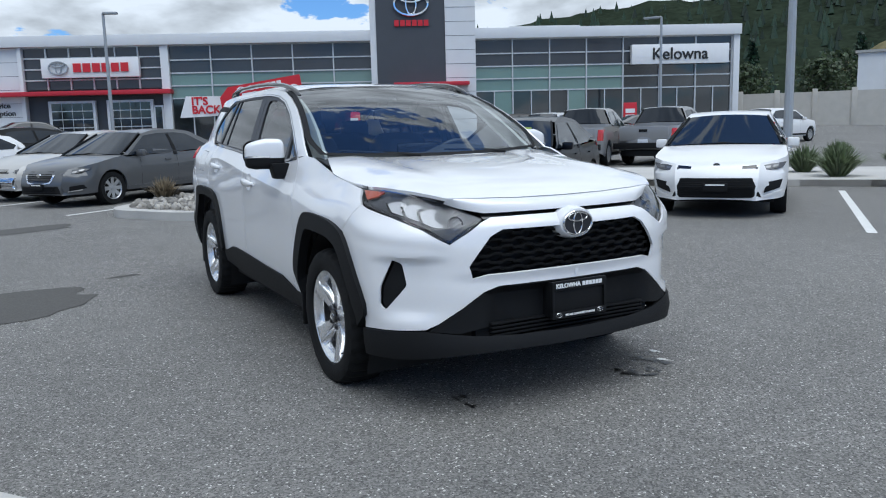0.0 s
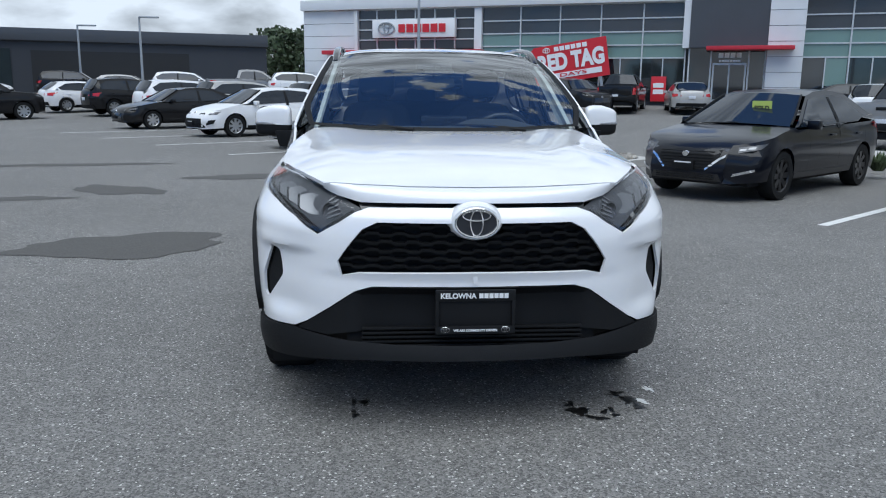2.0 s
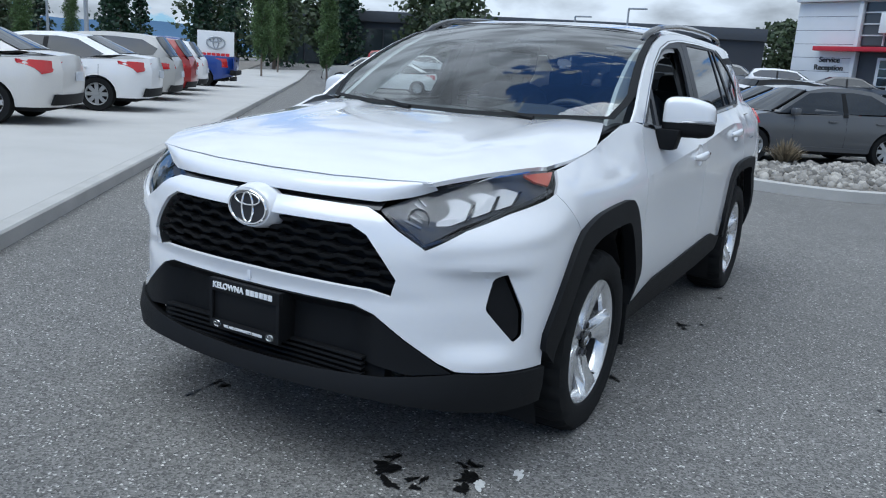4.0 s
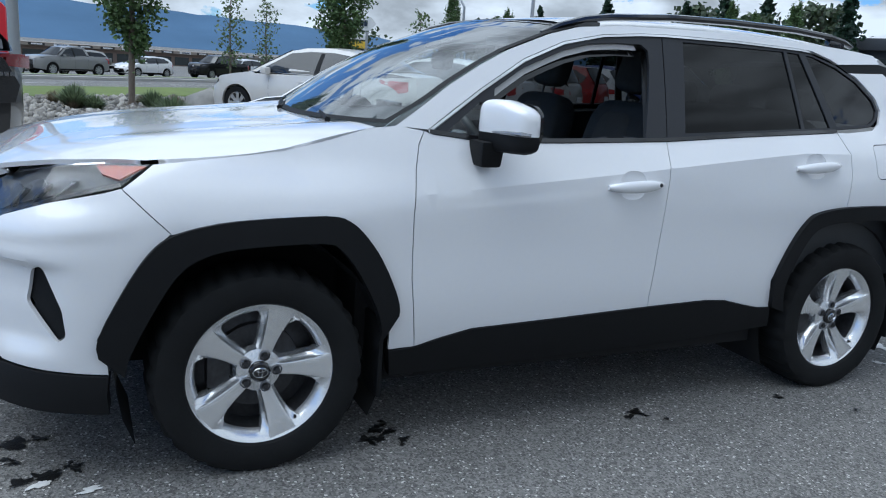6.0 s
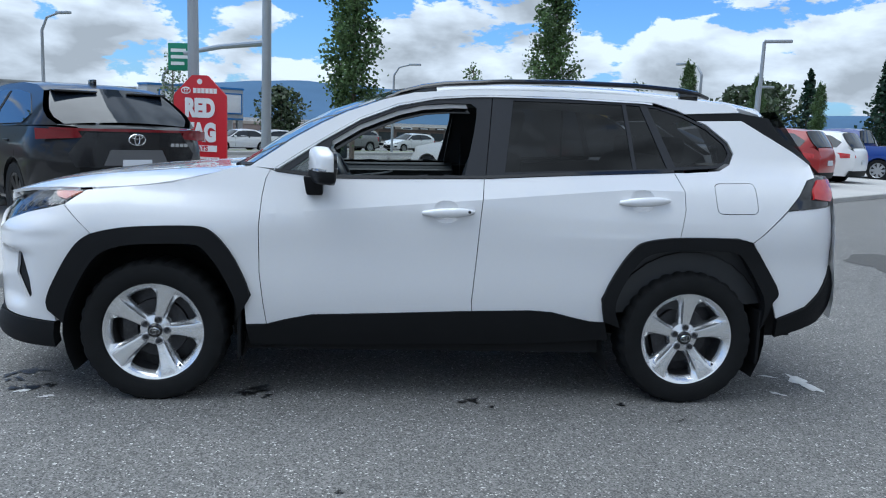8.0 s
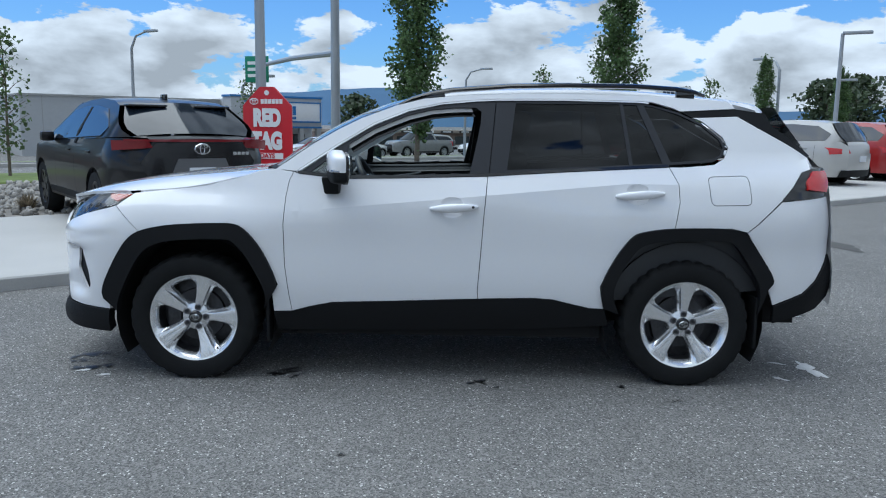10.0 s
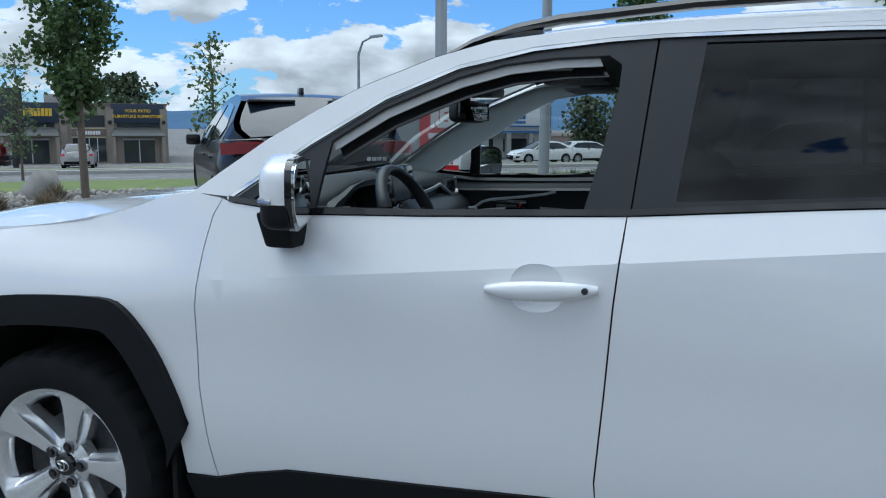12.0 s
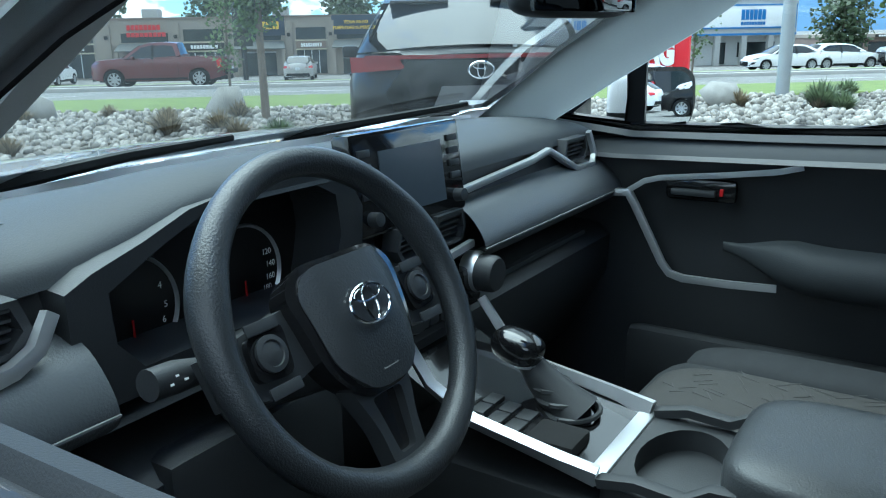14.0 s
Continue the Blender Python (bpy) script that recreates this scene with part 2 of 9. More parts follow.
def panel_bm(outer, lift, out=(1, 0, 0), holes=(), res=0.05, depth=0.012, gap=0.0, seam=None, line=None):
    """A sheet over a flat outline, lifted onto a curved surface, with a turned-in edge. seam(co): edges that get none."""
    loops = [dense(outer, res, gap)] + [dense(h, res, -gap) for h in holes]
    pts, edges = [], []
    for lp in loops:
        s = len(pts)
        pts += lp
        edges += [(s + i, s + (i + 1) % len(lp)) for i in range(len(lp))]
    flat = [[tuple(p) for p in lp] for lp in loops]
    if line is not None:
        # a crease: line(x) is its height
        xs = [p[0] for p in flat[0]]
        row = [q for q in (min(xs) + (max(xs) - min(xs)) * i / 60 for i in range(61)) if inside((q, line(q)), flat[0])]
        s = len(pts)
        pts += [Vector((q, line(q))) for q in row]
        edges += [(s + i, s + i + 1) for i in range(len(row) - 1)]
    xs, ys = [p[0] for p in flat[0]], [p[1] for p in flat[0]]
    grain = []
    x = min(xs) + res * 0.5
    while x < max(xs):
        y = min(ys) + res * 0.5
        while y < max(ys):
            grain.append((x, y))
            y += res
        x += res
    arr = np.array([tuple(p) for p in pts])
    for g in grain:
        if ((arr - g) ** 2).sum(1).min() > (0.55 * res) ** 2 and inside(g, flat[0]) and not any(inside(g, h) for h in flat[1:]):
            pts.append(Vector(g))
    vo, _, fo, *_ = delaunay_2d_cdt(pts, edges, [], 0, 1e-6)
    bm = bmesh.new()
    vs = [bm.verts.new(lift(p[0], p[1])) for p in vo]
    out = Vector(out)
    for f in fo:
        c = sum((vo[i] for i in f), Vector((0, 0))) / len(f)
        if inside(c, flat[0]) and not any(inside(c, h) for h in flat[1:]):
            bm.faces.new([vs[i] for i in f])
    bmesh.ops.delete(bm, geom=[v for v in bm.verts if not v.link_faces], context="VERTS")
    bm.normal_update()
    if sum((f.normal.dot(out) * f.calc_area() for f in bm.faces)) < 0:
        bmesh.ops.reverse_faces(bm, faces=bm.faces)
        bm.normal_update()
    if depth:
        es = [e for e in bm.edges if e.is_boundary and not (seam and all(seam(v.co) for v in e.verts))]
        nor = {v: v.normal.copy() for e in es for v in e.verts}
        r = bmesh.ops.extrude_edge_only(bm, edges=es)["geom"]
        for v in r:
            if isinstance(v, bmesh.types.BMVert):
                src = min((o for o in (e.other_vert(v) for e in v.link_edges) if o in nor), key=lambda o: (o.co - v.co).length)
                v.co -= nor[src] * depth
    return bm


def mirrored(bm):
    b2 = bm.copy()
    for v in b2.verts:
        v.co.x = -v.co.x
    bmesh.ops.reverse_faces(b2, faces=b2.faces)
    return b2


def join(a, b):
    me = bpy.data.meshes.new("tmp")
    b.to_mesh(me)
    a.from_mesh(me)
    b.free()
    bpy.data.meshes.remove(me)
    return a


def soften(pts, centre=None, grow=0.0, times=2):
    """A line with its corners cut round; grow moves it away from a centre first."""
    if centre:
        c = Vector(centre)
        pts = [tuple(Vector(p) + (Vector(p) - c).normalized() * grow) for p in pts]
    for _ in range(times):
        out = [pts[0]]
        for p, q in zip(pts, pts[1:]):
            p, q = Vector(p), Vector(q)
            out += [tuple(p.lerp(q, 0.25)), tuple(p.lerp(q, 0.75))]
        pts = out + [tuple(pts[-1])]
    return pts

# ---- materials ----
WHITE = mat("white_car_paint", (0.755, 0.757, 0.768), 0.25, vary=0.01, scale=1.5, coat=1.0)
BLACK_TRIM = mat("black_textured_plastic", (0.0075, 0.008, 0.009), 0.6, vary=0.15, scale=8, bump=0.25, bump_scale=700, spec=0.2)
GLOSS_BLACK = mat("gloss_black_plastic", (0.01, 0.01, 0.011), 0.12, vary=0.05, coat=0.5)
RUN_GREY = mat("grey_run_channel", (0.55, 0.54, 0.53), 0.55, vary=0.08)
PILLAR_BLACK = mat("satin_black_film", (0.024, 0.025, 0.029), 0.42, vary=0.08, spec=0.35)
RUBBER = mat("tyre_rubber", (0.010, 0.0105, 0.011), 0.8, vary=0.25, scale=12, bump=0.4, bump_scale=250, spec=0.2)
ALLOY = mat("silver_alloy", (0.82, 0.825, 0.83), 0.27, 0.80, vary=0.05, scale=6)
DARK_METAL = mat("dark_brake_metal", (0.05, 0.05, 0.053), 0.5, 0.6, vary=0.3, scale=15)
LUG_SHADE = mat("shaded_lug_seat", (0.16, 0.16, 0.17), 0.4, 0.5, vary=0.1)
CHROME = mat("chrome", (0.80, 0.81, 0.83), 0.08, 1.0, vary=0.03)
# near-black base colour that carries the shade of wells, backings and hollows
RECESS_SHADE = mat("wheel_well_felt", (0.005, 0.005, 0.0055), 0.9, vary=0.3, scale=10)
CLEAR = glass("clear_glass", (0.90, 0.94, 0.92))
SHIELD = glass("windscreen_glass", (0.88, 0.93, 0.91), 1.52, steep=2.5)
TINT = glass("privacy_glass", (0.10, 0.105, 0.108), 1.34)
LENS_CLEAR = glass("lamp_lens", (0.86, 0.87, 0.89), 1.34)
RED_LENS = mat("red_lamp_lens", (0.45, 0.012, 0.015), 0.12, vary=0.1, scale=40, coat=0.6)
AMBER = mat("amber_reflector", (0.50, 0.085, 0.035), 0.18, vary=0.1, scale=60, coat=0.6)
LAMP_DARK = mat("lamp_housing_grey", (0.070, 0.072, 0.078), 0.3, vary=0.25, scale=20)
REFLECTOR = mat("lamp_reflector", (0.24, 0.243, 0.25), 0.28, 0.95, vary=0.05, scale=30)
SIGN_WHITE = mat("sign_white", (0.78, 0.78, 0.78), 0.45, vary=0.04)

# ---- the white crossover: its surface ----
FRONT_Y = [(0.20, -2.19), (0.26, -2.258), (0.31, -2.285), (0.38, -2.262), (0.46, -2.255), (0.59, -2.252), (0.65, -2.240), (0.75, -2.242), (0.85, -2.232), (0.90, -2.212), (0.94, -2.182), (0.97, -2.142), (1.0, -2.10), (1.03, -2.03), (1.06, -1.95), (1.2, -1.6)]
REAR_Y = [(0.3, 2.16), (0.45, 2.25), (0.62, 2.30), (0.75, 2.26), (0.9, 2.25), (1.05, 2.245), (1.2, 2.22), (1.5, 1.98), (1.6, 1.9)]
MID_W = [(0.2, 0.80), (0.28, 0.845), (0.36, 0.872), (0.44, 0.890), (0.52, 0.900), (0.62, 0.902), (0.75, 0.899), (0.88, 0.900), (0.98, 0.8985), (1.035, 0.892)]
NOSE_W = [(0.2, 0.86), (0.3, 0.885), (0.40, 0.885), (0.5, 0.896), (0.7, 0.905), (0.85, 0.900), (0.93, 0.880), (0.98, 0.850), (1.02, 0.812), (1.06, 0.795), (1.10, 0.783), (1.15, 0.762), (1.2, 0.73)]


def shoulder(y):
    """Height of the crease along the doors, rising to the rear."""
    return 1.011 + 0.095 * min(max(y, -0.95), 1.0)


def half_width(y, z):
    """Half the car's width at a place along it (front is -y) and a height."""
    h = z
    k = shoulder(y)
    top = max(1.135, k + 0.095)
    if 0.80 < z <= k:
        h = 0.80 + (z - 0.80) * 0.235 / (k - 0.80)
    soft = 0.024 * sstep(0.0, 0.9, y)
    w = smooth_interp(min(h, 1.035), MID_W) - soft * sstep(0.84, k, z)
    if k < z <= top:
        wk = 0.892 - soft
        w = wk + (0.828 - 0.36 * (top - 1.135) - wk) * (z - k) / (top - k)
    if z > top:
        t = z - 1.135
        w = 0.828 - 0.36 * t - 0.10 * t * t
        if y > 1.2:
            w -= 0.05 * ((y - 1.2) / 0.8) ** 2
    if y < -0.75:
        s = 1 - sstep(-1.25, -0.78, y)
        w = w * (1 - s) + smooth_interp(z, NOSE_W) * s if z < 1.25 else w
    if 0.75 < z < 1.1 and y > 0.9:
        w += 0.012 * sstep(0.9, 1.3, y) * math.sin((z - 0.75) / 0.35 * math.pi)
    yc, yf = -1.55, smooth_interp(z, FRONT_Y)
    if y < yc:
        q = (yc - y) / (yc - yf)
        e = 3.6 - 0.9 * sstep(0.74, 0.93, z)
        return w * (1 - q**e) ** (1 / 2.15) if q < 1 else -(q - 1)
    yc, yr = 1.65, smooth_interp(z, REAR_Y)
    if y > yc:
        q = (y - yc) / (yr - yc)
        return w * (1 - q**4.5) ** (1 / 3.2) if q < 1 else -(q - 1)
    return w


def front_y(x, z):
    lo, hi = smooth_interp(z, FRONT_Y), -1.55
    for _ in range(28):
        m = (lo + hi) / 2
        if half_width(m, z) < abs(x):
            lo = m
        else:
            hi = m
    return (lo + hi) / 2


def side_lift(off=0.0):
    return lambda y, z: (half_width(y, z) + off, y, z)


def front_lift(off=0.0):
    return lambda x, z: (x, front_y(x, z) - off, z)


R2 = math.sqrt(2)


def corner_lift(off=0.0):
    def f(u, z):
        lo, hi = -0.05, 1.1
        for _ in range(30):
            m = (lo + hi) / 2
            if m - half_width(R2 * u - m, z) > 0:
                hi = m
            else:
                lo = m
        x = (lo + hi) / 2
        y = R2 * u - x
        k = min(1, max(0, x / 0.9))
        return (x + off * k, y - off * (1 - k), z)
    return f


def fr(x, z):
    """A point on the front, given across and up, as the corner projection wants it."""
    return ((x + front_y(x, z)) / R2, z)


def sd(y, z):
    """A point on the side, given along and up."""
    return ((half_width(y, z) + y) / R2, z)


def roof_z(x, y):
    zc = smooth_interp(y, [(-0.3, 1.545), (-0.18, 1.577), (-0.05, 1.598), (0.2, 1.619), (0.6, 1.633), (1.0, 1.631), (1.4, 1.606), (1.6, 1.585), (1.9, 1.54)])
    q = abs(x) / 0.66
    return zc - 0.022 * q**2 - 0.05 * q**8


def hood_z(x, y):
    zc = smooth_interp(y, [(-2.2, 0.93), (-2.15, 0.968), (-2.08, 1.0), (-1.95, 1.038), (-1.7, 1.078), (-1.4, 1.108), (-1.1, 1.13), (-0.8, 1.148)])
    q = abs(x) / 0.8
    bulge = 0.014 * sstep(0.42, 0.56, abs(x)) * sstep(-2.1, -1.6, y)
    edge = smooth_interp(y, [(-2.15, 0.955), (-2.05, 0.968), (-1.9, 0.995), (-1.67, 1.022), (-1.38, 1.052), (-1.2, 1.082), (-1.0, 1.118), (-0.8, 1.148)])
    return zc - (zc - edge) * q**3.2 + bulge * (1 - q**6)


SUV = thing("crossover", "white compact crossover with black wheel-arch cladding on wet-spotted asphalt", "car")
ARCH_F = [(-1.821, 0.444), (-1.831, 0.498), (-1.754, 0.65), (-1.686, 0.761), (-1.621, 0.817), (-1.481, 0.85), (-1.327, 0.862), (-1.143, 0.868), (-1.082, 0.859), (-1.022, 0.811), (-0.948, 0.71), (-0.874, 0.539), (-0.906, 0.484)]
ARCH_FI = [(-1.755, 0.38), (-1.745, 0.445), (-1.65, 0.636), (-1.58, 0.731), (-1.485, 0.768), (-1.361, 0.781), (-1.145, 0.787), (-1.10, 0.77), (-1.025, 0.677), (-0.932, 0.491), (-0.95, 0.40)]
ARCH_R = [(0.90, 0.43), (0.873, 0.551), (0.949, 0.708), (1.028, 0.817), (1.078, 0.848), (1.243, 0.872), (1.557, 0.876), (1.635, 0.850), (1.736, 0.705), (1.805, 0.597), (1.769, 0.55)]
ARCH_RI = [(0.98, 0.40), (0.935, 0.505), (0.968, 0.615), (1.053, 0.756), (1.126, 0.797), (1.261, 0.811), (1.545, 0.815), (1.60, 0.775), (1.697, 0.627), (1.735, 0.55), (1.73, 0.40)]
SILL = [(-0.80, 0.388), (-0.706, 0.415), (-0.581, 0.442), (-0.225, 0.455), (0.213, 0.474), (0.514, 0.482), (0.622, 0.475), (0.746, 0.445), (0.824, 0.428), (0.90, 0.425)]
SEAM_F = [(-0.79, 1.145), (-0.812, 1.10), (-0.827, 1.018), (-0.839, 0.865), (-0.834, 0.647), (-0.815, 0.49), (-0.80, 0.388)]
SEAM_B = [(0.256, 1.134), (0.238, 0.942), (0.224, 0.726), (0.209, 0.523), (0.213, 0.474)]
SEAM_R = [(1.234, 1.195), (1.276, 1.105), (1.281, 1.014), (1.257, 0.873)]
BELT = [(-0.79, 1.145), (-0.756, 1.135), (-0.541, 1.112), (-0.233, 1.118), (0.256, 1.134), (0.684, 1.163), (1.234, 1.195)]


def cup_loop(yc, zc, n=24):
    """The outline of a door-handle recess."""
    return [(yc + 0.060 * math.copysign(abs(math.cos(t)) ** 0.8, math.cos(t)), zc + 0.053 * math.copysign(abs(math.sin(t)) ** 0.8, math.sin(t))) for t in lin(0, 2 * math.pi, n + 1)[:-1]]


def both_sides(name, outer, material, lift=None, label="", parent=None, smooth=35, **kw):
    """A side panel and its mirror image."""
    kw.setdefault("gap", 0.002)
    bm = panel_bm(outer, lift or side_lift(), **kw)
    o2 = part(name, mirrored(bm), material, parent or SUV, label, smooth)
    return part(name, bm, material, parent or SUV, label, smooth), o2


def both_halves(name, outer, material, lift, label="", parent=None, **kw):
    """A panel across the middle of the car, from its half outline."""
    kw.setdefault("gap", 0.0)
    bm = panel_bm(outer, lift, seam=lambda c: abs(c.x) < 0.004, **kw)
    for v in bm.verts:
        if abs(v.co.x) < 0.004:
            v.co.x = 0
    b2 = mirrored(bm)
    join(bm, b2)
    bmesh.ops.remove_doubles(bm, verts=bm.verts, dist=1e-4)
    return part(name, bm, material, parent or SUV, label)


def hero_body():
    fender = [(-1.66, 1.018), (-1.384, 1.049), (-1.26, 1.066), (-1.19, 1.083), (-1.10, 1.108), (-0.98, 1.148), (-0.88, 1.16)] + SEAM_F + [(-0.90, 0.385)] + ARCH_F[::-1][:9] + [(-1.620, 0.822), (-1.7505, 0.950)]
    both_sides("front_fender", fender, WHITE)
    both_sides("front_door", SEAM_F[::-1] + BELT[1:5] + SEAM_B[1:] + SILL[1:4][::-1], WHITE, smooth=9, line=shoulder, holes=[cup_loop(0.066, 0.970)])
    both_sides("rear_door", SEAM_B[::-1] + BELT[5:] + SEAM_R[1:] + [(1.243, 0.872)] + ARCH_R[1:5][::-1] + SILL[5:][::-1], WHITE, smooth=9, line=shoulder, holes=[cup_loop(1.0575, 1.051)])
    quarter = [(1.257, 0.873), (1.281, 1.014), (1.276, 1.105), (1.236, 1.196), (1.30, 1.197), (1.477, 1.212), (1.535, 1.245), (1.562, 1.301), (1.535, 1.358), (1.423, 1.445), (1.375, 1.462),
               (1.627, 1.474), (1.754, 1.403), (1.913, 1.32), (2.03, 1.255), (2.06, 1.205), (1.951, 1.178), (1.824, 1.027), (1.70, 0.905), (1.645, 0.858), (1.557, 0.878)]
    fuel = rounded([(1.433, 1.148), (1.65, 1.157), (1.665, 1.003), (1.45, 0.998)], 0.03)
    both_sides("rear_quarter_panel", quarter, WHITE, holes=[fuel])
    both_sides("fuel_door", fuel, WHITE)
    bumper_r = [(1.645, 0.856), (1.70, 0.902), (1.826, 1.024), (2.10, 1.05), (2.13, 0.90), (2.127, 0.742), (2.039, 0.597), (1.968, 0.527), (1.813, 0.461), (1.78, 0.545), (1.81, 0.597), (1.738, 0.705)]
    both_sides("rear_bumper", bumper_r, WHITE)
    both_sides("rear_bumper_cladding", [(2.127, 0.738), (2.17, 0.64), (2.155, 0.498), (2.068, 0.433), (1.821, 0.356), (1.813, 0.459), (1.968, 0.524), (2.04, 0.594)], BLACK_TRIM, side_lift(0.012), depth=0.03)
    # the nose, from the middle round to the wheel arch
    white = [fr(0, 0.593), fr(0.20, 0.593), fr(0.40, 0.590), fr(0.468, 0.568), fr(0.565, 0.498), fr(0.66, 0.432), fr(0.71, 0.405), sd(-1.90, 0.392), sd(-1.80, 0.385), sd(-1.806, 0.44), sd(-1.831, 0.498), sd(-1.754, 0.65), sd(-1.686, 0.761), sd(-1.621, 0.822), sd(-1.6535, 0.854), sd(-1.686, 0.886), sd(-1.7185, 0.918),
             sd(-1.752, 0.95), sd(-1.80, 0.935), fr(0.785, 0.898), fr(0.70, 0.85), fr(0.605, 0.785), fr(0.52, 0.835), fr(0.46, 0.875), fr(0.41, 0.893), fr(0.24, 0.896), fr(0.10, 0.896), fr(0, 0.896),
             fr(0, 0.842), fr(0.20, 0.842), fr(0.375, 0.842), fr(0.43, 0.815), fr(0.48, 0.755), fr(0.528, 0.685), fr(0.515, 0.628), fr(0.445, 0.642), fr(0.22, 0.646), fr(0, 0.648)]
    fog = rounded([fr(0.795, 0.698), fr(0.822, 0.716), sd(-1.975, 0.700), sd(-1.925, 0.59), sd(-1.915, 0.505), fr(0.842, 0.484), fr(0.782, 0.60)], 0.014)

    LEDGE = [(-1.62, 0.774), (-1.328, 0.803), (-1.112, 0.815), (-0.912, 0.829), (-0.746, 0.851)]

    def nose(off=0.0):
        base = corner_lift(off)

        def f(u, z):
            x, y, zz = base(u, z)
            # the grille frame stands proud, a ledge runs below the lamp, the cheek round the vent falls back
            d = 0.022 * math.exp(-((abs(x) - 0.0) / 0.62) ** 6) * sstep(0.60, 0.66, z) * (1 - sstep(0.86, 0.90, z))
            out = sstep(0.52, 0.66, x) * (1 - sstep(-2.02, -1.84, y))
            zl = interp(x + y, LEDGE)
            d += 0.010 * sstep(-1.62, -1.45, x + y) * (1 - sstep(-1.00, -0.76, x + y)) * sstep(zl - 0.040, zl + 0.012, z) * (1 - sstep(zl + 0.012, zl + 0.095, z))
            d -= out * 0.030 * sstep(0.42, 0.50, z) * (1 - sstep(0.70, 0.735, z)) * math.exp(-((x - 0.77) / 0.11) ** 2)
            k = min(1.0, max(0.0, x / 0.9)) ** 2
            return (x + d * k, y - d * (1 - 0.5 * k), zz)
        return f
    both_halves("front_bumper", white, WHITE, nose(), holes=[fog], res=0.014, depth=0.012)
    for s in (1, -1):
        bm = panel_bm(fog, nose(-0.02), depth=0.0, res=0.03)
        part("corner_vent", bm if s > 0 else mirrored(bm), BLACK_TRIM, SUV, "black plastic corner vent")
    bm = bmesh.new()

    def garnish(x, v):
        a = abs(x)
        ye = interp(a, [(0, -2.151), (0.25, -2.146), (0.45, -2.126), (0.592, -2.092)])
        zb = interp(a, [(0, 0.914), (0.25, 0.913), (0.44, 0.912), (0.54, 0.935), (0.592, 0.958)])
        top = Vector((x, ye, hood_z(x, ye + 0.004) - 0.004))
        low = Vector((x, front_y(a, zb) - 0.010, zb))
        p = top.lerp(low, v)
        b = math.sin(math.pi * v) * (top - low).length * 0.22
        return p + Vector((0, -0.75 * b, 0.65 * b))
    grid(bm, garnish, lin(-0.588, 0.588, 41), [0, 0.15, 0.35, 0.6, 0.85, 1])
    bmesh.ops.recalc_face_normals(bm, faces=bm.faces)
    bmesh.ops.solidify(bm, geom=bm.faces[:], thickness=0.006)
    part("nose_garnish", bm, WHITE, SUV)
    part("front_bumper_joint", boxes((-0.008, 0.008, -2.256, -2.22, 0.604, 0.640)), WHITE, SUV)
    both_halves("nose_slit", [fr(0, 0.885), fr(0.45, 0.885), fr(0.47, 0.93), fr(0, 0.932)], GLOSS_BLACK, corner_lift(-0.02), depth=0)
    part("badge_mount", lathe(bmesh.new(), [(0.0, -2.258), (0.092, -2.258), (0.100, -2.246), (0.112, -2.20)], 28, "y", Matrix.Translation((0, 0, 0.846)) @ Matrix.Diagonal((1, 1, 0.70, 1))), WHITE, SUV)
    lower = [fr(0, 0.415), fr(0.30, 0.415), fr(0.50, 0.40), fr(0.58, 0.385), fr(0.70, 0.398), fr(0.66, 0.427), fr(0.565, 0.493), fr(0.468, 0.563), fr(0.40, 0.586), fr(0.20, 0.588), fr(0, 0.588)]
    def sunk(u, z):
        x, y, zz = corner_lift(0.0)(u, z)
        return (x, y + 0.055 * (1 - sstep(0.36, 0.50, abs(x))) * (1 - sstep(0.545, 0.580, zz)), zz)
    both_halves("lower_bumper", lower, BLACK_TRIM, sunk, "grained black lower bumper", depth=0.05, res=0.03)
    lip = [fr(0, 0.306), fr(0.40, 0.303), fr(0.58, 0.290), fr(0.70, 0.277), sd(-2.0, 0.266), sd(-1.80, 0.258), sd(-1.80, 0.382), sd(-1.90, 0.388), fr(0.71, 0.40), fr(0.60, 0.385), fr(0.50, 0.372), fr(0.30, 0.365), fr(0, 0.364)]
    both_halves("front_lip", lip, BLACK_TRIM, corner_lift(0.014), "black front lip spoiler", depth=0.06)
    # intake and grille backings are near-black, their shade set in the colour
    intake = part("lower_intake", boxes((-0.50, 0.50, -2.17, -2.13, 0.31, 0.44)), RECESS_SHADE, SUV)
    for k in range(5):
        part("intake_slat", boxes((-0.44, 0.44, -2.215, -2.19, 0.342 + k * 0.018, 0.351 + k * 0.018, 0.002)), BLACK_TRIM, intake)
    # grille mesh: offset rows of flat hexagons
    grille = part("grille", panel_bm([(-0.545, 0.63), (0.545, 0.63), (0.54, 0.68), (0.44, 0.83), (0.39, 0.85), (-0.39, 0.85), (-0.44, 0.83), (-0.54, 0.68)], front_lift(-0.055), (0, -1, 0), depth=0), RECESS_SHADE, SUV, "black honeycomb radiator grille")
    for r in range(6):
        z = 0.664 + r * 0.032
        lim = min(0.53, 0.53 - max(0, (z - 0.685)) * 0.72) - 0.01
        bm = bmesh.new()
        n = 26
        pts = []
        for i in range(n * 4 + 1):
            x = -lim + 2 * lim * i / (n * 4)
            ph = ((x / 0.105) + (r % 2) * 0.5) % 1
            dz = 0.0045 if ph < 0.45 else (-0.0045 if 0.5 < ph < 0.95 else 0.0)
            pts.append((x, z + dz))
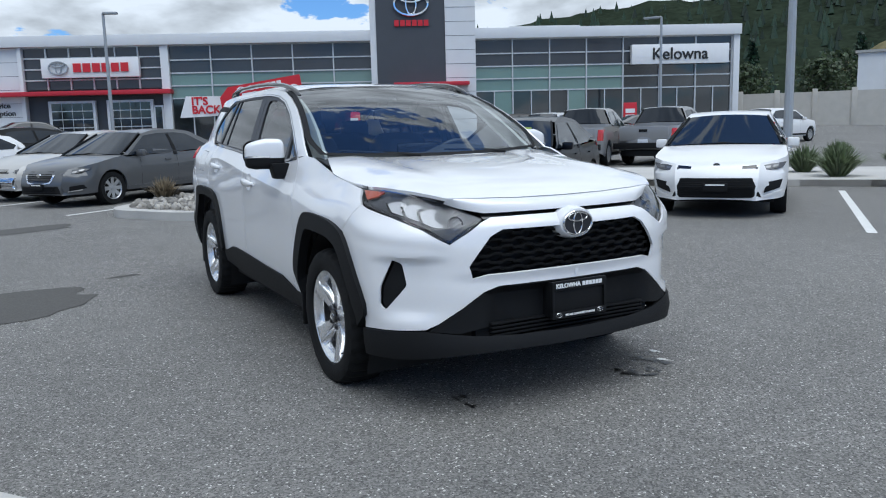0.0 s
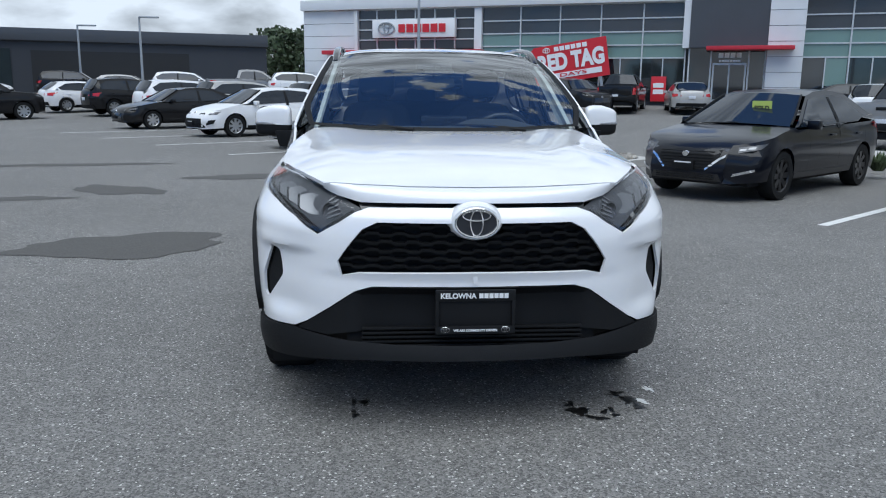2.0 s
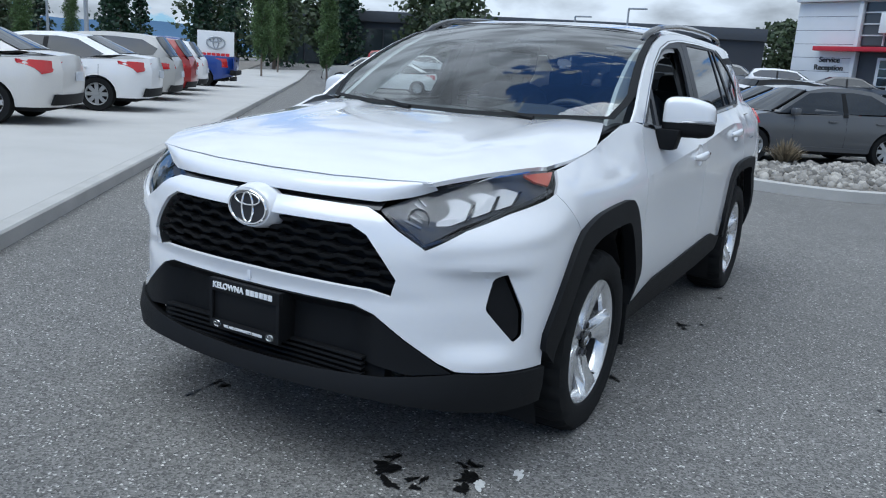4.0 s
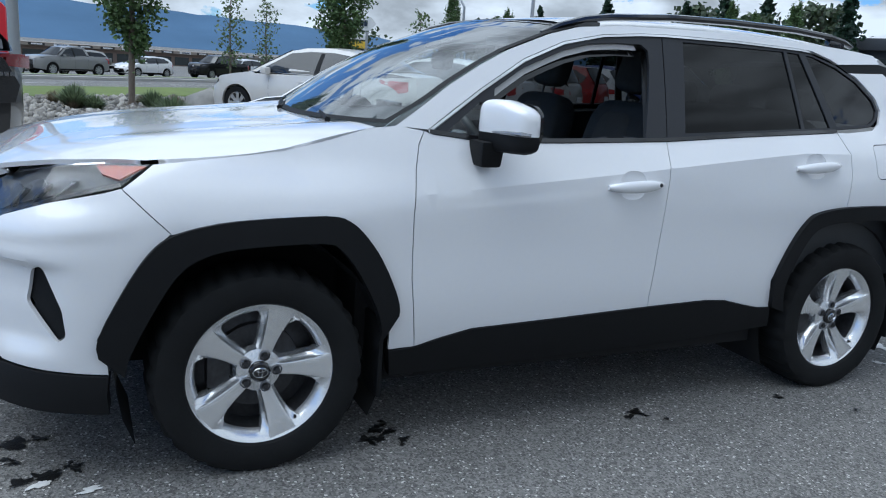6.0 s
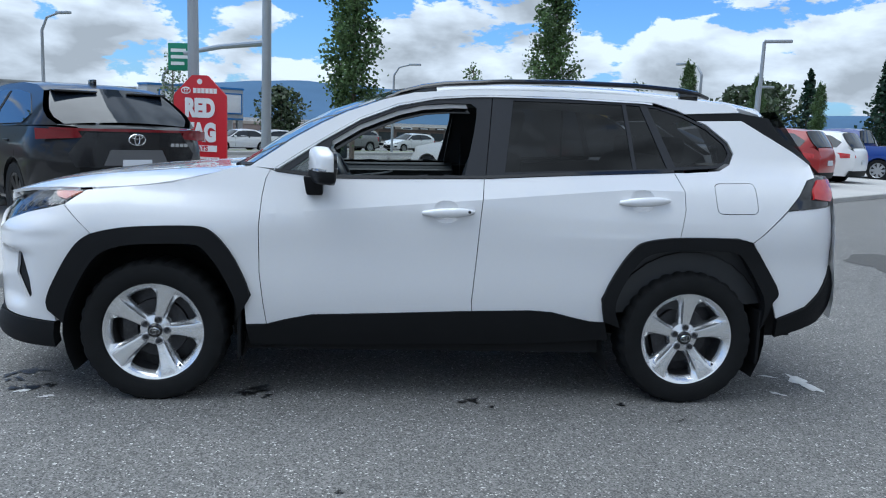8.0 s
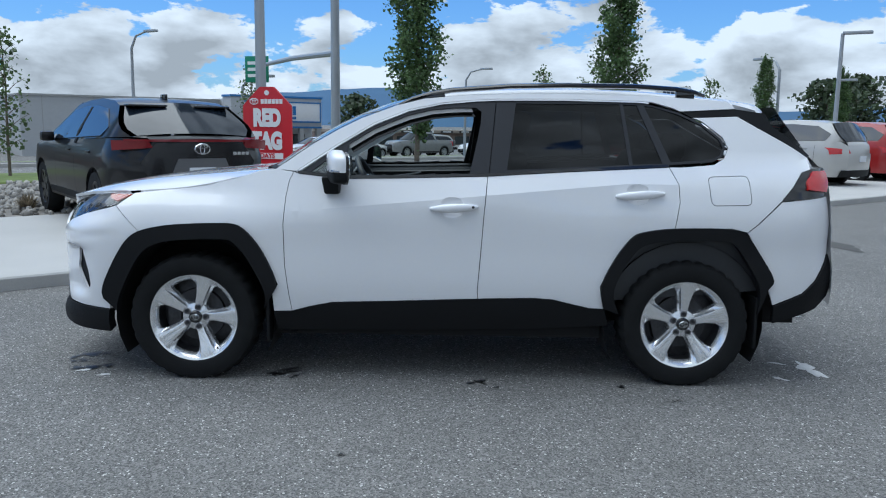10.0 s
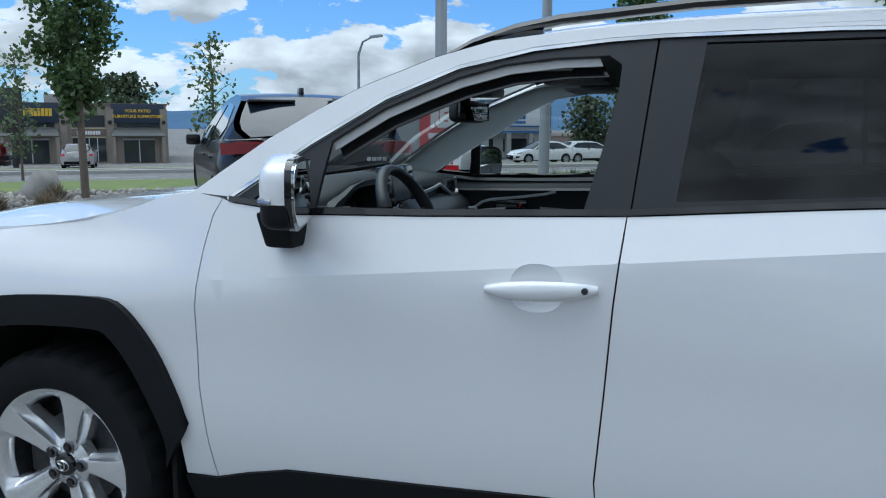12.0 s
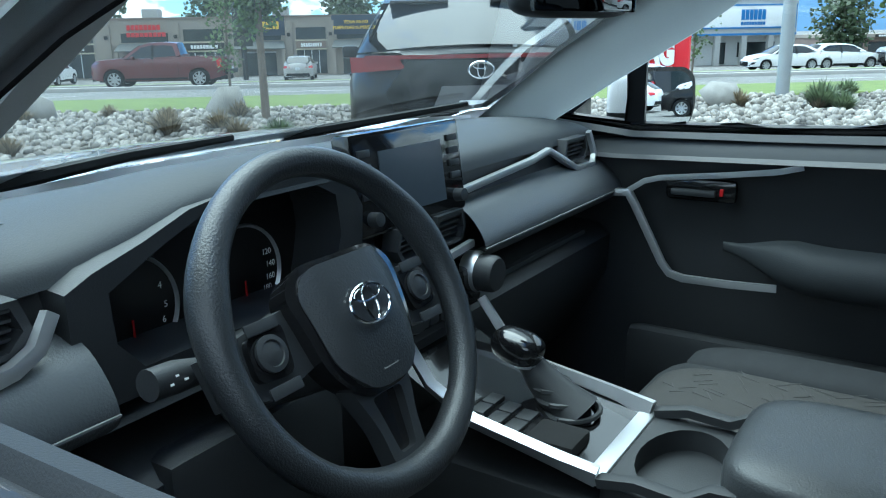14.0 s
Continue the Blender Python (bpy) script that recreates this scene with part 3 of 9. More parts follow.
        for (xa, za), (xb, zb) in zip(pts, pts[1:]):
            ya, yb = front_y(xa, z) + 0.012, front_y(xb, z) + 0.012
            vs = [bm.verts.new(c) for c in ((xa, ya, za - 0.006), (xb, yb, zb - 0.006), (xb, yb - 0.004, zb + 0.006), (xa, ya - 0.004, za + 0.006))]
            vb = [bm.verts.new((v.co.x, v.co.y + 0.035, v.co.z)) for v in vs]
            for q in ((0, 1, 2, 3),):
                bm.faces.new([vs[i] for i in q])
            bm.faces.new((vs[3], vs[2], vb[2], vb[3])), bm.faces.new((vs[1], vs[0], vb[0], vb[1]))
        part("grille_bar", bm, BLACK_TRIM, grille)
    # bonnet
    outline = [(0.0, -2.147), (0.25, -2.142), (0.45, -2.122), (0.592, -2.088), (0.66, -1.985), (0.72, -1.87), (0.785, -1.68), (0.797, -1.52), (0.799, -1.38), (0.796, -1.26), (0.780, -1.19), (0.738, -1.04), (0.70, -0.92), (0.5, -0.97), (0.25, -1.02), (0, -1.03)]
    bm = panel_bm([(x, y) for x, y in outline], lambda x, y: (x, y, hood_z(x, y)), (0, 0, 1), res=0.045, depth=0.015, seam=lambda c: abs(c.x) < 0.004)
    join(bm, mirrored(bm))
    bmesh.ops.remove_doubles(bm, verts=bm.verts, dist=1e-4)
    part("bonnet", bm, WHITE, SUV)
    part("cowl", panel_bm([(-0.74, -1.06), (0.74, -1.06), (0.76, -0.76), (0.5, -0.84), (0, -0.90), (-0.5, -0.84), (-0.76, -0.76)], lambda x, y: (x, y, hood_z(x, y) - 0.018), (0, 0, 1), depth=0.03), BLACK_TRIM, SUV, "black cowl panel below the windscreen")
    # roof
    def rf(u, v):
        y = -0.085 + 1.685 * v - 0.092 * (1 - v) * (1 - u * u) + 0.03 * (1 - v) * u**4
        w = half_width(y, 1.555) - 0.004 if y > 0.1 else interp(y, [(-0.2, 0.60), (0.1, half_width(0.1, 1.555) - 0.004)])
        x = u * w
        z = roof_z(u * 0.655, y)
        return (x, y, z)
    bm = bmesh.new()
    grid(bm, rf, [math.sin(a * math.pi / 2) for a in lin(-1, 1, 25)], lin(0, 1, 20))
    bmesh.ops.recalc_face_normals(bm, faces=bm.faces)
    part("roof", bm, WHITE, SUV)
    bm = bmesh.new()

    def sp(u, v):
        y = 1.605 + 0.275 * v - 0.10 * v * u**4
        w = 0.66 - 0.06 * v
        return (u * w, y, roof_z(u * 0.62, 1.605 + 0.25 * v) + (0.004 if v < 0.99 else -0.02))
    grid(bm, sp, lin(-1, 1, 15), lin(0, 1, 6))
    bmesh.ops.recalc_face_normals(bm, faces=bm.faces)
    bmesh.ops.solidify(bm, geom=bm.faces[:], thickness=0.03)
    part("rear_spoiler", bm, WHITE, SUV)
    # side of the roof, above the windows, with the screen pillars
    rail = [(-0.89, 1.157), (-0.79, 1.225), (-0.682, 1.30), (-0.55, 1.377), (-0.43, 1.437), (-0.243, 1.508), (-0.10, 1.546), (0.10, 1.566), (0.4, 1.578), (0.8, 1.582), (1.2, 1.575), (1.45, 1.563), (1.58, 1.552), (1.62, 1.515), (1.313, 1.496), (1.27, 1.515), (1.16, 1.545), (1.08, 1.550),
            (0.683, 1.556), (0.314, 1.551), (0.191, 1.545), (0.006, 1.527), (-0.18, 1.487), (-0.366, 1.411), (-0.554, 1.298), (-0.68, 1.215), (-0.775, 1.150)]
    both_sides("roof_side", rail, WHITE, label="white screen pillar and roof side", gap=0)
    both_sides("black_roof_band", [(1.313, 1.494), (1.375, 1.464), (1.627, 1.476), (1.754, 1.405), (1.913, 1.322), (2.03, 1.257), (2.06, 1.262), (1.82, 1.425), (1.79, 1.49), (1.62, 1.512)], BLACK_TRIM, side_lift(-0.004), gap=0)
    # windows: pillar trim, chrome strip, glass
    strip = [(-0.775, 1.148), (-0.554, 1.296), (-0.366, 1.409), (-0.18, 1.485), (0.006, 1.525), (0.191, 1.543), (0.314, 1.549), (0.683, 1.554), (1.08, 1.548), (1.14, 1.543)]
    both_sides("window_chrome_strip", strip + [(y + 0.003, z - 0.008) for y, z in strip[::-1]], CHROME, side_lift(0.003), gap=0, depth=0.006, res=0.03)
    belt_strip = [(-0.77, 1.138), (-0.541, 1.114), (-0.233, 1.120), (0.256, 1.136), (0.684, 1.165), (1.234, 1.197)]
    both_sides("belt_seal", belt_strip + [(y, z + 0.014) for y, z in belt_strip[::-1]], GLOSS_BLACK, side_lift(0.004), gap=0, depth=0.02)
    frame_f = [(-0.76, 1.14), (-0.55, 1.285), (-0.362, 1.397), (-0.176, 1.473), (0.01, 1.513), (0.191, 1.531), (0.300, 1.537), (0.262, 1.148), (-0.233, 1.132), (-0.541, 1.126)]
    open_f = [(-0.520, 1.131), (-0.511, 1.212), (-0.499, 1.297), (-0.366, 1.380), (-0.18, 1.456), (-0.06, 1.487), (0.068, 1.500), (0.190, 1.502), (0.221, 1.480), (0.218, 1.42), (0.192, 1.29), (0.158, 1.146), (-0.233, 1.134)]
    quarter_lite = [(-0.70, 1.145), (-0.562, 1.250), (-0.550, 1.248), (-0.556, 1.190), (-0.568, 1.135)]
    both_sides("front_window_frame", frame_f, PILLAR_BLACK, side_lift(-0.004), holes=[open_f, quarter_lite], gap=0, res=0.04, label="satin black window frame and centre pillar")
    run = [(-0.502, 1.293), (-0.44, 1.332), (-0.366, 1.377), (-0.27, 1.418), (-0.18, 1.453), (-0.06, 1.484), (0.068, 1.497), (0.165, 1.499)]
    part("window_run_channel", panel_bm(run + [(y + 0.010, z - 0.021) for y, z in run[::-1]], side_lift(-0.022), gap=0, depth=0.004, res=0.03), RUN_GREY, SUV, "grey window run channel")
    part("inner_frame_edge", panel_bm([(y + 0.002, z - 0.006) for y, z in run] + [(y + 0.024, z - 0.046) for y, z in run[::-1]], side_lift(-0.050), gap=0, depth=0.004, res=0.03), GLOSS_BLACK, SUV)
    both_sides("quarter_light", quarter_lite, CLEAR, side_lift(-0.012), depth=0, gap=0)
    frame_r = [(0.305, 1.537), (0.683, 1.542), (1.078, 1.536), (1.13, 1.533), (1.30, 1.49), (1.425, 1.432), (1.528, 1.350), (1.55, 1.301), (1.528, 1.258), (1.475, 1.226), (1.234, 1.207), (0.684, 1.177), (0.266, 1.148)]
    lite_a = [(0.41, 1.528), (0.98, 1.530), (1.02, 1.205), (0.36, 1.168)]
    lite_b = [(1.0, 1.530), (1.075, 1.526), (1.20, 1.215), (1.04, 1.206)]
    lite_c = [(1.115, 1.522), (1.16, 1.520), (1.30, 1.478), (1.42, 1.422), (1.515, 1.346), (1.535, 1.301), (1.515, 1.263), (1.468, 1.238), (1.245, 1.222)]
    both_sides("rear_window_frame", frame_r, PILLAR_BLACK, side_lift(-0.004), holes=[lite_a, lite_b, lite_c], gap=0, res=0.04, label="satin black rear window frame")
    for nm, lp in (("rear_door_glass", lite_a), ("rear_quarter_light", lite_b), ("cargo_side_glass", lite_c)):
        both_sides(nm, lp, TINT, side_lift(-0.010), depth=0, gap=-0.004, label="dark privacy glass")
    bm = panel_bm(open_f, side_lift(-0.012), depth=0, gap=-0.004)
    part("passenger_door_glass", mirrored(bm), CLEAR, SUV, "clear raised window glass")
    # screen
    edge = rail[:7]

    def ws(u, v):
        i = v * (len(edge) - 1)
        a = min(int(i), len(edge) - 2)
        y = edge[a][0] + (edge[a + 1][0] - edge[a][0]) * (i - a)
        z = edge[a][1] + (edge[a + 1][1] - edge[a][1]) * (i - a)
        w = (half_width(y, z) if y > -0.75 else 0.745 + (y + 0.89) * 0.3) - 0.012
        bow = interp(v, [(0, 0.16), (1, 0.085)])
        return (u * w, y - bow * (1 - u * u), z + (0.012 + 0.02 * v) * (1 - u * u) - 0.035 * (1 - v) * (1 - u * u))
    bm = bmesh.new()
    grid(bm, ws, lin(-1, 1, 17), lin(0, 1, 13))
    bmesh.ops.recalc_face_normals(bm, faces=bm.faces)
    part("windscreen", bm, SHIELD, SUV)
    for u0, u1, v0, v1 in ((-1, -0.955, 0, 1), (0.955, 1, 0, 1), (-1, 1, 0.985, 1), (-1, 1, 0, 0.03)):
        bm = bmesh.new()
        grid(bm, lambda u, v: Vector(ws(u, v)) + Vector((0, -0.002, 0.003)), lin(u0, u1, 17 if u1 - u0 > 1 else 3), lin(v0, v1, 13 if v1 - v0 > 0.5 else 3))
        bmesh.ops.solidify(bm, geom=bm.faces[:], thickness=0.004)
        part("windscreen_border", bm, BLACK_TRIM, SUV)
    # tailgate
    bm = bmesh.new()
    grid(bm, lambda u, v: (u * (half_width(1.86 + 0.24 * v, 1.53 - 0.33 * v) - 0.02 - 0.0 * v), 1.86 + 0.24 * v + 0.05 * (1 - u * u), 1.53 - 0.33 * v), lin(-1, 1, 9), lin(0, 1, 6))
    part("rear_glass", bm, TINT, SUV, "dark rear window")
    bm = bmesh.new()
    grid(bm, lambda u, v: (u * half_width(2.08, 1.2 - 0.75 * v), 2.10 + 0.13 * (1 - u * u) + 0.05 * v, 1.2 - 0.75 * v), lin(-1, 1, 9), lin(0, 1, 8))
    part("tailgate", bm, WHITE, SUV)
    for s in (1, -1):
        tl = [(1.824, 1.027), (1.951, 1.178), (2.015, 1.197), (2.12, 1.198), (2.115, 1.129), (2.085, 1.053)]
        bm = panel_bm(tl, side_lift(0.004), depth=0.03, res=0.03)
        lamp = part("tail_lamp", bm if s > 0 else mirrored(bm), GLOSS_BLACK, SUV, "black and red tail lamp")
        bm = panel_bm([(1.965, 1.135), (2.01, 1.185), (2.118, 1.188), (2.112, 1.125), (2.09, 1.075), (1.965, 1.09)], side_lift(0.020), depth=0.022, res=0.03)
        part("red_lens", bm if s > 0 else mirrored(bm), RED_LENS, lamp)


def hero_lamps():
    # headlamp: grey housing, reflectors, amber marker, clear lens
    lo = [fr(0.455, 0.885), fr(0.52, 0.838), fr(0.605, 0.788), fr(0.70, 0.853), fr(0.785, 0.90), sd(-1.752, 0.953), sd(-1.665, 1.018), sd(-1.78, 1.016), fr(0.70, 1.000), fr(0.60, 0.966)]
    for s in (1, -1):
        def side(bm):
            return bm if s > 0 else mirrored(bm)
        lamp = part("headlamp", side(panel_bm(lo, corner_lift(-0.035), depth=0.02, res=0.04)), LAMP_DARK, SUV, "grey headlamp with clear lens and amber marker")
        part("lens", side(panel_bm(lo, corner_lift(0.003), depth=0, res=0.04)), LENS_CLEAR, lamp)
        part("amber_marker", side(panel_bm([sd(-1.755, 0.973), sd(-1.680, 1.010), sd(-1.77, 1.008), sd(-1.815, 1.004), sd(-1.80, 0.985)], corner_lift(-0.010), depth=0.008, res=0.02)), AMBER, lamp)
        part("chrome_edge", side(panel_bm([fr(0.47, 0.872), fr(0.605, 0.790), fr(0.785, 0.902), sd(-1.752, 0.955), sd(-1.754, 0.964), fr(0.780, 0.912), fr(0.605, 0.800), fr(0.475, 0.882)], corner_lift(-0.008), depth=0.006, res=0.03)), GLOSS_BLACK, lamp)
        part("chrome_edge", side(panel_bm([fr(0.605, 0.963), fr(0.70, 0.996), sd(-1.79, 1.012), sd(-1.79, 1.016), fr(0.70, 1.001), fr(0.60, 0.968)], corner_lift(0.001), depth=0.004, res=0.03)), CHROME, lamp)
        # three dished reflectors, each turning from deep to proud, with a dark blade between
        for x, z, w, h in ((0.632, 0.852, 0.062, 0.082), (0.692, 0.880, 0.052, 0.074), (0.742, 0.902, 0.044, 0.064)):
            cell = rounded([fr(x, z), fr(x + w * 0.55, z + 0.004), fr(x + w, z + h * 0.30), fr(x + w * 0.98, z + h * 0.86), fr(x + w * 0.40, z + h), fr(x - 0.004, z + h * 0.88)], 0.008)

            def dish(u, zz, x=x, w=w, z=z, h=h):
                px, _, _ = corner_lift(0)(u, zz)
                q = min(1.0, max(0.0, (px - x) / w))
                v = (zz - z) / h - 0.5
                return corner_lift(-0.040 + 0.028 * q**2 + 0.030 * v * v)(u, zz)
            part("reflector_cell", side(panel_bm(cell, dish, depth=0.006, res=0.008)), REFLECTOR, lamp)
            arc = [fr(x + w * 0.98, z + h * 0.26), fr(x + w * 1.10, z + h * 0.36), fr(x + w * 1.10, z + h * 0.92), fr(x + w * 0.96, z + h * 0.90)]
            part("reflector_rib", side(panel_bm(arc, corner_lift(-0.008), depth=0.02, res=0.02)), GLOSS_BLACK, lamp)
        for k in range(5):
            part("signal_rib", side(panel_bm([fr(0.535 + 0.004 * k, 0.862 + 0.016 * k), fr(0.590 - 0.002 * k, 0.842 + 0.016 * k), fr(0.590 - 0.002 * k, 0.848 + 0.016 * k), fr(0.535 + 0.004 * k, 0.868 + 0.016 * k)], corner_lift(-0.026), depth=0.006, res=0.02)), REFLECTOR, lamp)
        y = front_y(0.56, 0.86)
        part("turn_signal_bowl", lathe(bmesh.new(), [(0.004, 0.03), (0.022, 0.02), (0.034, -0.002)], 14, "y", Matrix.Translation((s * 0.56, y + 0.02, 0.87)) @ Matrix.Rotation(s * radians(25), 4, "Z")), REFLECTOR, lamp)


def emblem(parent, m, r, label="chrome emblem of three crossing ovals"):
    """Three crossing ovals in chrome on a dark disc."""
    bm = bmesh.new()

    def oval(a, b, cz, w):
        pts = [(a * math.cos(t), 0, cz + b * math.sin(t)) for t in lin(0, 2 * math.pi, 33)]
        tube(bm, pts, w, 6, False)
    oval(r, r * 0.68, 0, r * 0.055)
    oval(r * 0.30, r * 0.62, 0, r * 0.045)
    oval(r * 0.66, r * 0.24, r * 0.34, r * 0.045)
    bmesh.ops.transform(bm, matrix=m, verts=bm.verts)
    return part("emblem", bm, CHROME, parent, label)


def make_wheel():
    bm = bmesh.new()
    prof = [(0.225, -0.10), (0.26, -0.112), (0.305, -0.116), (0.331, -0.108), (0.344, -0.095), (0.353, -0.07), (0.353, 0.07), (0.344, 0.095), (0.331, 0.108), (0.305, 0.116), (0.262, 0.113), (0.247, 0.106), (0.238, 0.09)]
    n = 96
    rings = []
    for k, (r, a) in enumerate(prof):
        ring = []
        for i in range(n):
            d = 0.0
            if abs(a) in (0.07, 0.095) and (i % 3 == 0):
                d = -0.010
            if abs(a) == 0.108 and (i % 6 < 2):
                d = 0.004
            t = 2 * math.pi * (i + (0.5 if a > 0 else 0)) / n
            # the weight of the car flattens the foot of the tyre
            ring.append(bm.verts.new((a, (r + d) * math.cos(t), max((r + d) * math.sin(t), -0.341))))
        rings.append(ring)
    for a, b in zip(rings, rings[1:]):
        for i in range(n):
            bm.faces.new((a[i], a[(i + 1) % n], b[(i + 1) % n], b[i]))
    bmesh.ops.recalc_face_normals(bm, faces=bm.faces)
    wheel = part("wheel", bm, RUBBER, None, "black all-terrain tyre on a silver alloy wheel", 28)
    part("rim", lathe(bmesh.new(), [(0.206, 0.050), (0.208, 0.060), (0.214, 0.074), (0.222, 0.084), (0.232, 0.092), (0.240, 0.096), (0.244, 0.093), (0.244, 0.082)], 72, "x"), ALLOY, wheel, "silver alloy rim")
    # deep part of the rim in dark metal, painting the shade behind the spokes
    part("shaded_rim_barrel", lathe(bmesh.new(), [(0.198, -0.10), (0.202, 0.0), (0.206, 0.051)], 60, "x"), DARK_METAL, wheel)
    part("brake_disc", lathe(bmesh.new(), [(0.05, 0.0), (0.145, 0.0), (0.148, -0.02), (0.205, -0.03)], 40, "x"), DARK_METAL, wheel)
    part("brake_caliper", boxes((-0.03, 0.03, -0.165, -0.09, -0.06, 0.05, 0.012)), DARK_METAL, wheel)
    # five spokes: a flat ridge that widens outwards, with a fluted flank on either side
    rows = [(0.030, 0.014, 0.022, 0.060, 0.050), (0.052, 0.016, 0.030, 0.063, 0.044), (0.078, 0.017, 0.031, 0.066, 0.038), (0.11, 0.020, 0.034, 0.071, 0.038), (0.145, 0.025, 0.041, 0.077, 0.044), (0.18, 0.031, 0.051, 0.084, 0.056), (0.205, 0.037, 0.064, 0.089, 0.070), (0.222, 0.042, 0.080, 0.091, 0.083), (0.234, 0.046, 0.094, 0.093, 0.090)]
    for k in range(5):
        bm = bmesh.new()
        vv = []
        for r, flat, wide, hi, lo in rows:
            half = [(wide * 0.96, lo - 0.045), (wide, lo - 0.004), (wide * 0.97, lo), (flat + (wide - flat) * 0.45, lo + (hi - lo) * 0.22), (flat + (wide - flat) * 0.12, lo + (hi - lo) * 0.62), (flat + 0.002, hi - 0.0012), (flat - 0.001, hi), (flat * 0.4, hi - 0.0008)]
            sec = [(-u, x) for u, x in half] + half[::-1]
            row = []
            for u, x in sec:
                row.append(bm.verts.new((x, u, math.sqrt(max(r * r - u * u, 0)) if r > 0.19 else r)))
            vv.append(row)
        for a, b in zip(vv, vv[1:]):
            for i in range(len(vv[0]) - 1):
                bm.faces.new((a[i], a[i + 1], b[i + 1], b[i]))
        bmesh.ops.recalc_face_normals(bm, faces=bm.faces)
        bm.normal_update()
        bm.faces.ensure_lookup_table()
        if bm.faces[7].normal.x < 0:
            bmesh.ops.reverse_faces(bm, faces=bm.faces)
        bmesh.ops.transform(bm, matrix=Matrix.Rotation(2 * math.pi * k / 5 + radians(-16.5), 4, "X"), verts=bm.verts)
        part("spoke", bm, ALLOY, wheel, smooth=30)
    for k in range(5):
        a = 2 * math.pi * k / 5 + radians(-16.5)
        m = Matrix.Translation((0.004, math.sin(-a) * 0.057, math.cos(a) * 0.057))
        # seats and nuts in darker metal, which paints the shade of the lug pockets
        part("lug_seat", lathe(bmesh.new(), [(0.0185, 0.050), (0.0180, 0.066), (0.0155, 0.0675), (0.0140, 0.060), (0.0, 0.059)], 14, "x", m), LUG_SHADE, wheel)
        part("lug_nut", lathe(bmesh.new(), [(0.0105, 0.060), (0.010, 0.072), (0.006, 0.0715), (0.0, 0.0715)], 6, "x", m), DARK_METAL, wheel)
    part("centre_cap", lathe(bmesh.new(), [(0.036, 0.04), (0.034, 0.072), (0.028, 0.077), (0.0, 0.078)], 24, "x"), GLOSS_BLACK, wheel)
    part("hub_ring", lathe(bmesh.new(), [(0.082, 0.02), (0.074, 0.050), (0.036, 0.062), (0.033, 0.04)], 30, "x"), ALLOY, wheel)
    emblem(wheel, Matrix.Translation((0.080, 0, 0)) @ Matrix.Rotation(radians(90), 4, "Z"), 0.024)
    part("valve", lathe(bmesh.new(), [(0.006, 0.05), (0.004, 0.085), (0.0, 0.088)], 8, "x", Matrix.Translation((0, 0.12, -0.17))), RUBBER, wheel)
    return wheel


